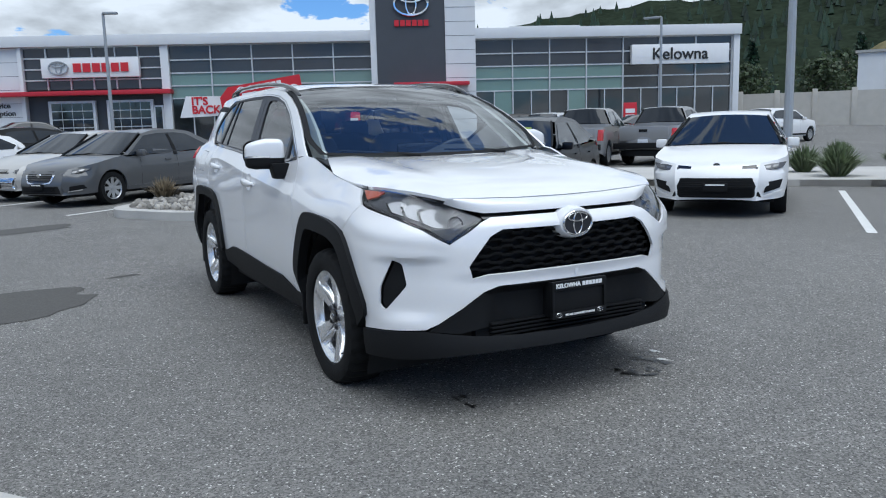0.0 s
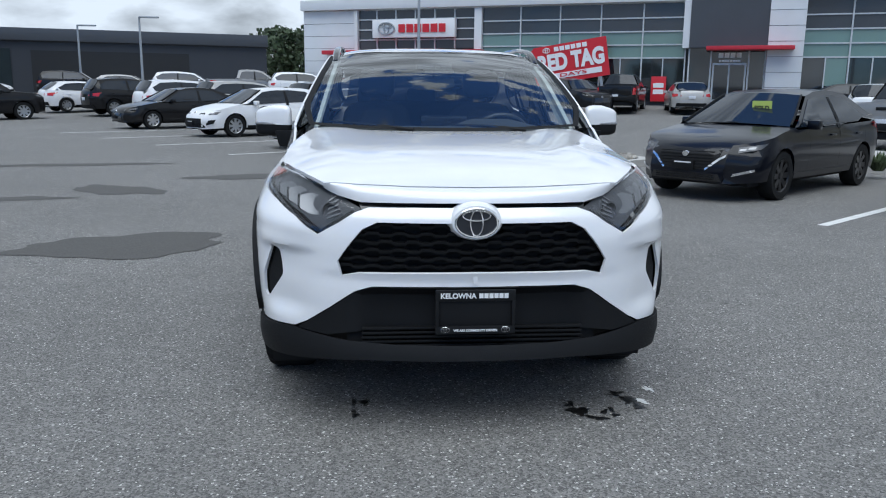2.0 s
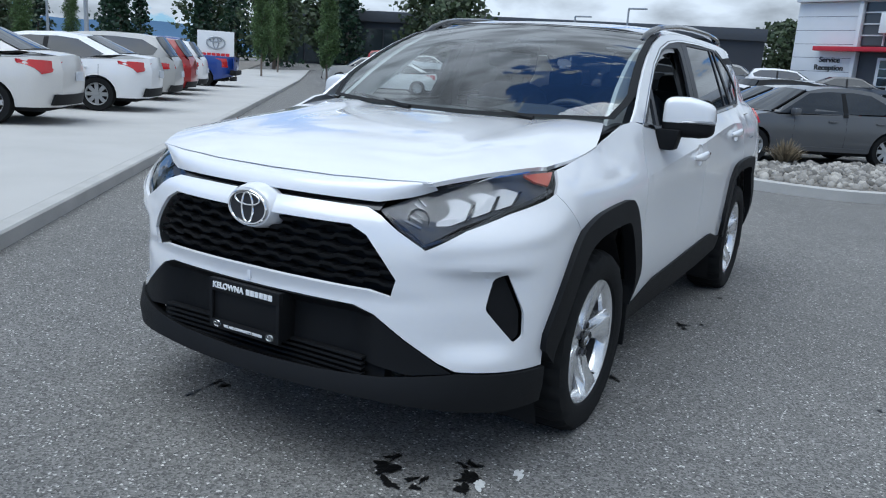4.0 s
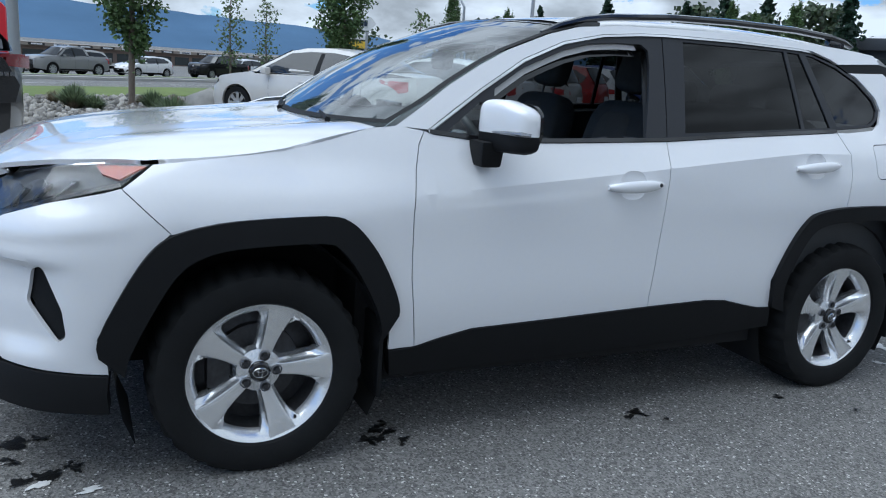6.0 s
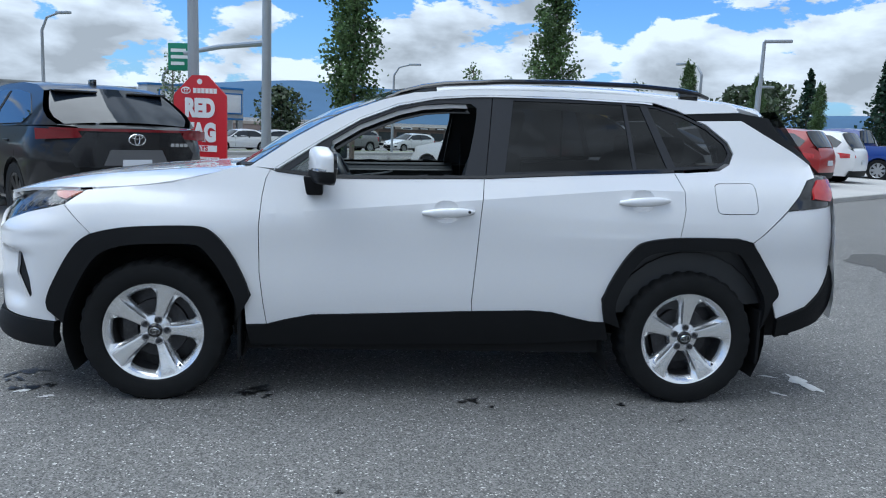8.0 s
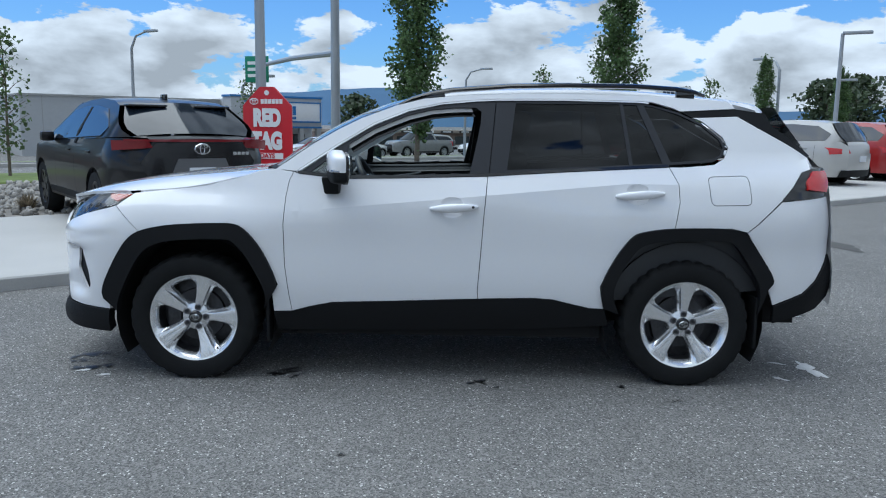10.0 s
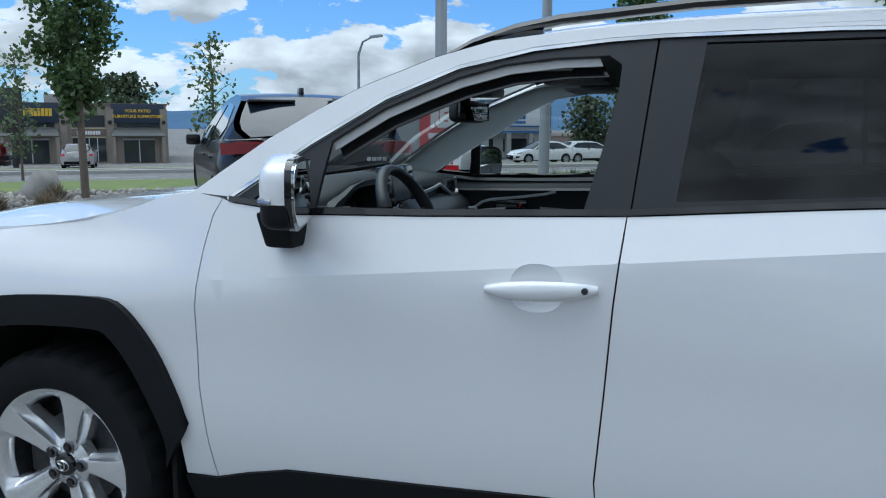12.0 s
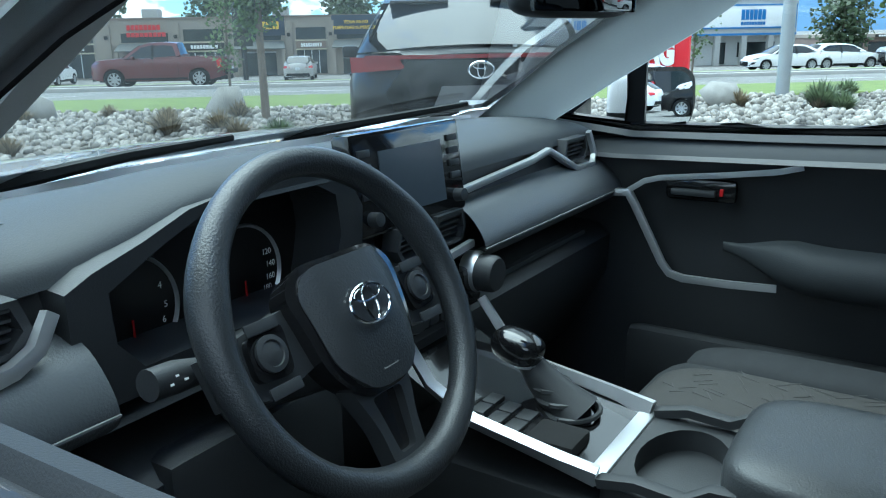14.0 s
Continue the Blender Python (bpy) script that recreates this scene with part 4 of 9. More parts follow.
def hero_fittings():
    both_sides("front_arch_cladding", soften(ARCH_F, (-1.345, 0.35), 0.006) + soften(ARCH_FI)[::-1], BLACK_TRIM, side_lift(0.022), label="black textured wheel-arch cladding", gap=0, depth=0.05, res=0.03)
    both_sides("rear_arch_cladding", soften(ARCH_R, (1.345, 0.35), 0.006) + soften(ARCH_RI)[::-1], BLACK_TRIM, side_lift(0.022), label="black textured wheel-arch cladding", gap=0, depth=0.05, res=0.03)
    both_sides("sill_cladding", SILL + [(0.93, 0.33), (0.5, 0.30), (-0.2, 0.285), (-0.88, 0.275), (-0.90, 0.38)], BLACK_TRIM, side_lift(0.008), label="black textured door-sill cladding", gap=0, depth=0.04)
    for s in (1, -1):
        def side(bm):
            return bm if s > 0 else mirrored(bm)
        for y0 in (-0.94, 1.72):
            part("mud_flap", side(boxes((0.70, 0.895, y0, y0 + 0.018, 0.215, 0.50, 0.006))), BLACK_TRIM, SUV, "black rubber mud flap")
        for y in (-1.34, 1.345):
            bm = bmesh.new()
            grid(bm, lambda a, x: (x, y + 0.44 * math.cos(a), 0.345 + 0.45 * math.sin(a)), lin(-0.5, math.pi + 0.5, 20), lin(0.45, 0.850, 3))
            part("wheel_well", side(bm), RECESS_SHADE, SUV)
        # roof rails
        pts = [(-0.235, 1.512), (-0.16, 1.546), (-0.05, 1.578), (0.066, 1.597), (0.381, 1.622), (0.696, 1.631), (1.073, 1.630), (1.30, 1.617), (1.40, 1.602), (1.46, 1.582)]
        bm = bmesh.new()
        xs = [0.615] * len(pts)
        tube(bm, [(x, y, z) for x, (y, z) in zip(xs, pts)], [0.010, 0.014] + [0.015] * 6 + [0.014, 0.010], 8)
        bmesh.ops.scale(bm, vec=(1.5, 1, 1), space=Matrix.Translation((-0.615, 0, 0)), verts=bm.verts)
        rr = part("roof_rail", side(bm), GLOSS_BLACK, SUV, "black roof rail")
        for y0, y1 in ((-0.10, 0.02), (1.30, 1.40)):
            part("rail_foot", side(boxes((0.60, 0.63, y0, y1, interp(y0, pts) - 0.06, interp((y0 + y1) / 2, pts) - 0.006, 0.006))), GLOSS_BLACK, rr)
        # mirrors
        bm = bmesh.new()
        bmesh.ops.create_uvsphere(bm, u_segments=24, v_segments=16, radius=1)
        for v in bm.verts:
            x, y, z = v.co
            sx, sz = (abs(x) ** 0.40) * (1 if x > 0 else -1), (abs(z) ** 0.38) * (1 if z > 0 else -1)
            yy = abs(y) ** 0.75 * (1 if y > 0 else -1)
            yy = min(yy, 0.55)
            v.co = (0.958 + 0.106 * sx, -0.552 + (0.047 if yy < 0 else 0.06) * yy + 0.034 * sx, 1.178 + 0.090 * sz * (1 - 0.16 * max(sx, 0)) - 0.012 * max(sx, 0))
        top, low = bm, bm.copy()
        for b, keep in ((top, 1), (low, -1)):
            bmesh.ops.bisect_plane(b, geom=b.verts[:] + b.edges[:] + b.faces[:], plane_co=(0, 0, 1.156), plane_no=(0, 0, keep * -1), clear_outer=True)
        for v in low.verts:
            if v.co.z < 1.145:
                v.co.z = 1.152 + (v.co.z - 1.152) * 0.95
        mir = part("door_mirror", side(top), WHITE, SUV, "white door mirror with turn signal")
        part("mirror_base", side(low), BLACK_TRIM, mir)
        bm = bmesh.new()
        box(bm, 0.835, 0.945, -0.640, -0.548, 1.034, 1.125, 0.012)
        for v in bm.verts:
            # narrower at the foot, leaning in to the door
            k = (1.125 - v.co.z) / 0.09
            v.co.x -= 0.022 * k * (v.co.x > 0.90)
            v.co.y += 0.014 * k * (v.co.y < -0.60)
        part("mirror_arm", side(bm), BLACK_TRIM, mir)
        bm = bmesh.new()
        tube(bm, [(0.872, -0.614, 1.158), (0.95, -0.597, 1.160), (1.02, -0.577, 1.162), (1.054, -0.556, 1.162), (1.062, -0.525, 1.160)], [0.003, 0.006, 0.008, 0.009, 0.007], 8)
        part("turn_signal_lens", side(bm), mat("smoked_chrome_lens", (0.30, 0.31, 0.33), 0.12, 0.8, vary=0.05), mir)
        turn = 0.28 if s > 0 else 0.45
        bm = panel_bm(rounded([(0.874, 1.104), (1.010, 1.098), (1.047, 1.150), (1.040, 1.228), (1.015, 1.248), (0.884, 1.252), (0.866, 1.19)], 0.05, 6), lambda x, z: (x, -0.4995 + (x - 0.958) * turn - (0.055 * (z - 1.178) if s < 0 else 0.0), z), (0, 1, 0), depth=0.008)
        part("mirror_glass", side(bm), mat("mirror_silver", (0.86, 0.88, 0.88), 0.0, 1.0, vary=0.0), mir)
        bm = panel_bm(rounded([(0.864, 1.094), (1.020, 1.088), (1.060, 1.148), (1.054, 1.234), (1.022, 1.258), (0.876, 1.262), (0.855, 1.19)], 0.05, 6), lambda x, z: (x, -0.506 + (x - 0.958) * (turn + 0.02), z), (0, 1, 0), depth=0.016)
        part("mirror_surround", side(bm), GLOSS_BLACK, mir)
        mir.location = (0, 0.014, 0) if s > 0 else (0, -0.016, -0.012)
        # handles
        for y0, y1, z0, dz in ((-0.053, 0.205, 0.962, 0.012), (0.937, 1.198, 1.040, 0.018)):
            zf = lambda y: z0 + dz * (y - y0) / (y1 - y0)
            bm = bmesh.new()
            m = 14
            rings = []
            for i in range(m + 1):
                y = y0 + (y1 - y0) * i / m
                e = math.sin(math.pi * min(max(i / m, 0.02), 0.98)) ** 0.35
                x = half_width(y, zf(y)) + 0.034 * math.sin(math.pi * min(max(i / m, 0.01), 0.99)) ** 0.4 + 0.004
                rings.append([bm.verts.new((x - 0.014 + 0.015 * math.cos(a), y, zf(y) + 0.0235 * e * math.sin(a))) for a in lin(0, 2 * math.pi, 13)[:-1]])
            for a, b in zip(rings, rings[1:]):
                for k in range(12):
                    bm.faces.new((a[k], a[(k + 1) % 12], b[(k + 1) % 12], b[k]))
            bm.faces.new(rings[0]), bm.faces.new(rings[-1][::-1])
            bmesh.ops.recalc_face_normals(bm, faces=bm.faces)
            hd = part("door_handle", side(bm), WHITE, SUV)
            cup = bmesh.new()
            yc, zc = (0.066, 0.970) if y0 < 0.5 else (1.0575, 1.051)

            def bowl(r, t):
                y = yc + 0.062 * r * math.copysign(abs(math.cos(t)) ** 0.8, math.cos(t))
                z = zc + 0.055 * r * math.copysign(abs(math.sin(t)) ** 0.8, math.sin(t))
                return (half_width(y, z) - 0.002 - 0.012 * (1 - r**2.5), y, z)
            grid(cup, bowl, lin(0.02, 1, 8), lin(0, 2 * math.pi, 25))
            bmesh.ops.recalc_face_normals(cup, faces=cup.faces)
            part("handle_recess", side(cup), WHITE, hd)
            if s > 0 and y0 < 0:
                part("key_cylinder", lathe(bmesh.new(), [(0.0075, -0.004), (0.0075, 0.003), (0.006, 0.004), (0.0, 0.004)], 16, "x", Matrix.Translation((half_width(0.178, 0.976) + 0.0255, 0.178, 0.975))), DARK_METAL, hd)
    # number plate holder with dealer frame
    holder = part("plate_holder", boxes((-0.150, 0.150, -2.290, -2.200, 0.428, 0.596, 0.008)), BLACK_TRIM, SUV, "black empty plate holder with dealer frame")
    part("plate_frame", boxes((-0.156, 0.156, -2.302, -2.284, 0.556, 0.600, 0.004), (-0.156, 0.156, -2.302, -2.284, 0.424, 0.456, 0.004), (-0.156, -0.142, -2.302, -2.284, 0.450, 0.560, 0.003), (0.142, 0.156, -2.302, -2.284, 0.450, 0.560, 0.003)), BLACK_TRIM, holder)
    emblem(SUV, Matrix.Translation((0, -2.264, 0.846)), 0.080)
    part("emblem_disc", lathe(bmesh.new(), [(0.0, -2.262), (0.076, -2.262), (0.080, -2.251)], 32, "y", Matrix.Translation((0, 0, 0.846)) @ Matrix.Diagonal((1, 1, 0.68, 1))), PILLAR_BLACK, SUV)
    letters("KELOWNA", holder, Matrix.Translation((-0.068, -2.303, 0.578)) @ Matrix.Rotation(radians(90), 4, "X"), 0.028, SIGN_WHITE, name="plate_lettering", bold=0.0008)
    for k in range(6):
        part("plate_name_bar", boxes((0.013 + k * 0.0195, 0.029 + k * 0.0195, -2.304, -2.300, 0.569, 0.588)), SIGN_WHITE, holder)
    letters("WE ARE COMMUNITY DRIVEN", holder, Matrix.Translation((0, -2.303, 0.440)) @ Matrix.Rotation(radians(90), 4, "X"), 0.0125, SIGN_WHITE, name="plate_lettering", bold=0.0004)
    holder.location = (0, 0.022, -0.014)
    for s in (1, -1):
        emblem(holder, Matrix.Translation((s * 0.118, -2.303, 0.443)), 0.016, "small white emblem")
    # wipers
    for x0, y0, x1, y1 in ((0.42, -0.99, 0.02, -1.02), (-0.18, -1.03, -0.62, -0.93)):
        wp = bmesh.new()
        tube(wp, [(x0, y0 - 0.02, hood_z(x0, y0) + 0.005), ((x0 + x1) / 2, (y0 + y1) / 2 + 0.02, hood_z(0, -1) + 0.022), (x1, y1 + 0.05, hood_z(x1, y1) + 0.03)], [0.012, 0.009, 0.006], 6)
        part("wiper", wp, BLACK_TRIM, SUV)
    part("exhaust_tip", lathe(bmesh.new(), [(0.028, 1.98), (0.032, 2.0), (0.032, 2.12), (0.029, 2.12), (0.029, 2.02)], 18, "y", Matrix.Translation((0.60, 0, 0.36))), CHROME, SUV)
    # under the skin: floor, engine bay, bulkheads, in the near-black shade colour
    part("floor_pan", boxes((-0.80, 0.80, -0.92, 0.90, 0.24, 0.33)), RECESS_SHADE, SUV)
    part("engine_bay", boxes((-0.50, 0.50, -1.92, -0.9, 0.28, 0.95)), RECESS_SHADE, SUV)
    part("cargo_floor", boxes((-0.62, 0.62, 0.9, 2.05, 0.30, 0.62)), RECESS_SHADE, SUV)


def letters(text, parent, m, size, material, name="lettering", bold=0.0, depth=0.002, align="CENTER"):
    cu = bpy.data.curves.new(name, "FONT")
    cu.body, cu.size, cu.extrude, cu.offset, cu.align_x, cu.align_y = text, size, depth, bold, align, "CENTER"
    tmp = new(name, cu)
    me = bpy.data.meshes.new_from_object(tmp.evaluated_get(bpy.context.evaluated_depsgraph_get()))
    bpy.data.objects.remove(tmp)
    me.name = name
    me.transform(m)
    me.materials.clear()
    me.materials.append(material)
    ob = new(name, me)
    ob.parent = parent
    return ob


hero_body()
hero_lamps()
hero_fittings()
WHEEL = make_wheel()
for k, (x, y, rz) in enumerate(((0.79, -1.34, 0), (0.79, 1.345, 0), (-0.79, -1.34, 180), (-0.79, 1.345, 180))):
    w = WHEEL if k == 0 else copy_thing(WHEEL, Matrix())
    w.matrix_basis = pose(x, y, 0.341, 14 if y > 0 else 0, 0, rz)
    w.parent = SUV

# ---- inside the white crossover ----
DASH = mat("dark_soft_dashboard", (0.042, 0.046, 0.050), 0.6, vary=0.06, scale=4, bump=0.25, bump_scale=450, spec=0.25)
DASH_LEATHER = mat("grey_dash_leather", (0.080, 0.086, 0.092), 0.40, vary=0.06, scale=5, bump=0.35, bump_scale=350)
INNER_BLACK = mat("black_inner_plastic", (0.030, 0.032, 0.035), 0.5, vary=0.1, scale=6, bump=0.15, bump_scale=500)
WHEEL_SKIN = mat("grained_wheel_urethane", (0.028, 0.030, 0.033), 0.38, vary=0.08, scale=8, bump=0.4, bump_scale=420)
SATIN = mat("satin_silver_trim", (0.60, 0.61, 0.63), 0.34, 0.75, vary=0.04, scale=8)
SEAT = mat("black_seat_fabric", (0.034, 0.036, 0.039), 0.9, vary=0.2, scale=30, bump=0.5, bump_scale=600)
SEAT_GREY = mat("grey_patterned_fabric", (0.055, 0.053, 0.051), 0.9, vary=0.15, scale=25, bump=0.5, bump_scale=600)
LINER = mat("grey_headliner", (0.20, 0.205, 0.20), 0.95, vary=0.05, scale=6)
PILLAR_TRIM = mat("light_grey_pillar_trim", (0.46, 0.48, 0.48), 0.7, vary=0.05, scale=6, bump=0.15, bump_scale=400)
DISPLAY = mat("dark_display", (0.075, 0.090, 0.110), 0.16, vary=0.03)
DIAL = mat("dial_black", (0.006, 0.006, 0.007), 0.3, vary=0.05)
DASH_STITCH = mat("dim_fabric_thread", (0.11, 0.108, 0.105), 0.9, vary=0.2)
STITCH = mat("grey_stitching", (0.20, 0.20, 0.20), 0.8, vary=0.2)
TXY = Matrix.Translation


def sweep(bm, profile, xs, shape=None):
    """A profile in (y, z) swept along x; shape(x, y, z) may bend it."""
    return grid(bm, lambda i, x: (shape(x, *profile[i]) if shape else (x, *profile[i])), range(len(profile)), xs)


def smooth_profile(pts, k=4):
    out = []
    n = len(pts)
    for i in range(n - 1):
        p0, p1, p2, p3 = (Vector(pts[min(max(j, 0), n - 1)]) for j in (i - 1, i, i + 1, i + 2))
        for s in range(k):
            t = s / k
            out.append(tuple(0.5 * ((2 * p1) + (p2 - p0) * t + (2 * p0 - 5 * p1 + 4 * p2 - p3) * t * t + (3 * p1 - p0 - 3 * p2 + p3) * t**3)))
    out.append(tuple(pts[-1]))
    return out


def pad(name, cx, cy, cz, sx, sy, sz, material, parent, power=0.45, rot=None, label=""):
    """A cushion: a rounded box."""
    bm = bmesh.new()
    bmesh.ops.create_uvsphere(bm, u_segments=28, v_segments=18, radius=1)
    for v in bm.verts:
        v.co = Vector([math.copysign(abs(c) ** power, c) * s for c, s in zip(v.co, (sx, sy, sz))])
    m = TXY((cx, cy, cz)) @ (rot or Matrix())
    bmesh.ops.transform(bm, matrix=m, verts=bm.verts)
    return part(name, bm, material, parent, label, 60)


def strip_along(name, pts, w, t, material, parent, up=(0, 0, 1)):
    """A flat bevelled strip along points; w may be a list."""
    bm = bmesh.new()
    up = Vector(up)
    rings = []
    for i, p in enumerate(pts):
        p = Vector(p)
        d = (Vector(pts[min(i + 1, len(pts) - 1)]) - Vector(pts[max(i - 1, 0)])).normalized()
        ww = w[i] if isinstance(w, (list, tuple)) else w
        side = d.cross(up).normalized()
        nrm = side.cross(d).normalized()
        rings.append([bm.verts.new(p + nrm * a * ww / 2 + side * b * t) for a, b in ((-1, 0), (-0.8, 1), (0.8, 1), (1, 0), (0.8, -1), (-0.8, -1))])
    for a, b in zip(rings, rings[1:]):
        for k in range(6):
            bm.faces.new((a[k], a[(k + 1) % 6], b[(k + 1) % 6], b[k]))
    bm.faces.new(rings[0]), bm.faces.new(rings[-1][::-1])
    bmesh.ops.recalc_face_normals(bm, faces=bm.faces)
    return part(name, bm, material, parent)


def vent(parent, c, w, h, rz=0.0):
    m = TXY(c) @ Matrix.Rotation(radians(rz), 4, "Z")
    bm = bmesh.new()
    loop = [(-w / 2, -h * 0.1), (-w * 0.36, -h / 2), (w * 0.36, -h / 2), (w / 2, -h * 0.1), (w * 0.42, h / 2), (-w * 0.42, h / 2)]
    hole = [(x * 0.86, z * 0.78) for x, z in loop]
    bm = panel_bm(loop, lambda x, z: (x, 0, z), (0, 1, 0), holes=[hole], res=0.03, depth=0.03)
    bmesh.ops.transform(bm, matrix=m, verts=bm.verts)
    v = part("air_vent", bm, INNER_BLACK, parent, "black air vent with slats")
    for k in range(4):
        bm = boxes((-w * 0.38, w * 0.38, -0.028, -0.006, -h * 0.30 + k * h * 0.19, -h * 0.30 + k * h * 0.19 + 0.004, 0.0015))
        bmesh.ops.transform(bm, matrix=m @ Matrix.Rotation(radians(-14), 4, "X"), verts=bm.verts)
        part("slat", bm, INNER_BLACK, v)
    # near-black plate stands for the shade behind the slats
    bm = boxes((-w * 0.42, w * 0.42, -0.05, -0.04, -h * 0.45, h * 0.45))
    bmesh.ops.transform(bm, matrix=m, verts=bm.verts)
    part("vent_back", bm, RECESS_SHADE, v)
    return v


def dashboard():
    top = smooth_profile([(-1.04, 1.095), (-0.92, 1.120), (-0.78, 1.132), (-0.67, 1.127), (-0.615, 1.112), (-0.60, 1.088)])
    lows = smooth_profile([(-0.605, 1.045), (-0.565, 1.03), (-0.535, 0.995), (-0.53, 0.965), (-0.56, 0.942)])
    under = [(-0.56, 0.942), (-0.68, 0.925), (-0.69, 0.895), (-0.585, 0.885), (-0.555, 0.86), (-0.56, 0.77), (-0.66, 0.60)]

    def bend(x, y, z):
        # the hood over the dials, and the ends falling back to the doors
        hood = sstep(0.60, 0.36, x) * sstep(0.02, 0.20, x) if x > 0 else 0.0
        k = sstep(-0.90, -0.64, y)
        z2 = z + hood * 0.046 * k
        y2 = y + hood * 0.030 * k
        end = max(0, abs(x) - 0.60) / 0.14
        return (x, y2, z2 - 0.012 * end * end)
    xs = lin(-0.735, 0.735, 60)
    bm = bmesh.new()
    sweep(bm, top, xs, bend)
    bmesh.ops.recalc_face_normals(bm, faces=bm.faces)
    d = part("dashboard", bm, DASH, SUV, "dark grey dashboard with silver trim")
    for x0, x1 in ((-0.735, -0.11), (0.578, 0.765)):
        bm = bmesh.new()
        sweep(bm, lows, lin(x0, x1, 16))
        bmesh.ops.recalc_face_normals(bm, faces=bm.faces)
        part("dash_pad", bm, DASH_LEATHER, d, "grey stitched dash pad")
        strip_along("stitching", [(x, -0.528, 0.972) for x in lin(x0, x1, 6)], 0.003, 0.002, STITCH, d)
    bm = bmesh.new()
    for x0, x1 in ((-0.735, 0.165), (0.572, 0.765)):
        sweep(bm, [(-0.62, 1.10), (-0.61, 1.045), (-0.60, 0.942)], lin(x0, x1, 10))
    sweep(bm, under, lin(-0.735, 0.735, 20))
    part("lower_dash", bm, INNER_BLACK, d)
    # tray lip and silver lines on the passenger side
    strip_along("tray_edge", [(x, -0.575, 0.888) for x in lin(-0.62, -0.15, 6)], 0.012, 0.006, DASH, d)
    strip_along("silver_strip", [(-0.10, -0.588, 1.058), (-0.25, -0.592, 1.066), (-0.40, -0.592, 1.075), (-0.47, -0.590, 1.086), (-0.52, -0.582, 1.062), (-0.575, -0.575, 1.035), (-0.665, -0.575, 1.033), (-0.680, -0.578, 1.055), (-0.655, -0.582, 1.105)], [0.014] * 4 + [0.016, 0.018, 0.016, 0.013, 0.012], 0.006, SATIN, d, (0, 1, 0))
    vent(d, (-0.590, -0.580, 1.074), 0.120, 0.050)
    vent(d, (0.688, -0.572, 1.070), 0.130, 0.052)
    strip_along("silver_strip", [(0.775, -0.570, 1.100), (0.765, -0.566, 1.078), (0.748, -0.564, 1.040), (0.728, -0.563, 1.028), (0.693, -0.562, 1.030), (0.652, -0.562, 1.037), (0.628, -0.564, 1.048), (0.607, -0.570, 1.076)], [0.010, 0.013, 0.015, 0.016, 0.016, 0.016, 0.016, 0.013], 0.007, SATIN, d, (0, 1, 0))
    for x in (0.045, -0.055):
        vent(d, (x, -0.560, 1.015), 0.090, 0.052)
    strip_along("silver_strip", [(0.10, -0.555, 0.978), (0.0, -0.548, 0.974), (-0.11, -0.555, 0.980)], 0.012, 0.006, SATIN, d, (0, 1, 0))
    # climate panel with round knobs
    cl = part("climate_panel", boxes((-0.125, 0.125, -0.60, -0.545, 0.875, 0.945, 0.01)), GLOSS_BLACK, d, "gloss black climate panel with round knobs")
    for x in (0.11, -0.115):
        part("climate_knob", lathe(bmesh.new(), [(0.032, -0.565), (0.031, -0.515), (0.027, -0.508), (0.0, -0.508)], 26, "y", TXY((x, 0, 0.930))), INNER_BLACK, cl)
        part("knob_ring", lathe(bmesh.new(), [(0.034, -0.565), (0.036, -0.548), (0.033, -0.538)], 26, "y", TXY((x, 0, 0.930))), SATIN, cl)
    for k in range(5):
        part("climate_key", boxes((-0.07 + k * 0.029, -0.046 + k * 0.029, -0.548, -0.538, 0.885, 0.904, 0.002)), INNER_BLACK, cl)
    # upright screen
    m = TXY((0.020, -0.578, 1.112)) @ Matrix.Rotation(radians(-2), 4, "Z") @ Matrix.Rotation(radians(7), 4, "X")

    def at(bm):
        bmesh.ops.transform(bm, matrix=m, verts=bm.verts)
        return bm
    s = part("infotainment_screen", at(boxes((-0.133, 0.133, -0.035, 0.0, -0.074, 0.074, 0.008))), GLOSS_BLACK, d, "gloss black touchscreen, switched off")
    part("display", at(boxes((-0.076, 0.076, -0.002, 0.002, -0.050, 0.045, 0.0))), DISPLAY, s)
    for sx in (-1, 1):
        for k in range(4):
            part("screen_key", at(boxes((sx * 0.108 - 0.013, sx * 0.108 + 0.013, -0.001, 0.003, 0.040 - k * 0.020, 0.050 - k * 0.020, 0.001))), INNER_BLACK, s)
        part("screen_knob", at(lathe(bmesh.new(), [(0.011, 0.0), (0.010, 0.016), (0.0, 0.017)], 18, "y", TXY((sx * 0.106, 0, -0.048)))), INNER_BLACK, s)
    # dials
    b = part("instrument_binnacle", boxes((0.19, 0.535, -0.668, -0.655, 0.955, 1.105, 0.01), (0.20, 0.44, -0.668, -0.655, 1.09, 1.140, 0.01)), DIAL, d, "black instrument cluster with two dials")
    for x, texts in ((0.470, (("8", 1.30), ("7", 0.85), ("6", 0.45), ("5", 0.05), ("4", -0.5))), (0.300, (("220", 1.25), ("200", 0.95), ("180", 0.62), ("160", 0.28), ("140", -0.1), ("120", -0.5)))):
        part("dial_ring", lathe(bmesh.new(), [(0.062, -0.655), (0.065, -0.650), (0.067, -0.655)], 40, "y", TXY((x, 0, 1.018))), SATIN, b)
        for tx, a in texts:
            letters(tx, b, TXY((x - 0.046 * math.cos(a), -0.651, 1.018 - 0.046 * math.sin(a))) @ Matrix.Rotation(math.pi, 4, "Z") @ Matrix.Rotation(radians(90), 4, "X"), 0.011, SIGN_WHITE, "dial_figures", 0, 0.0003)
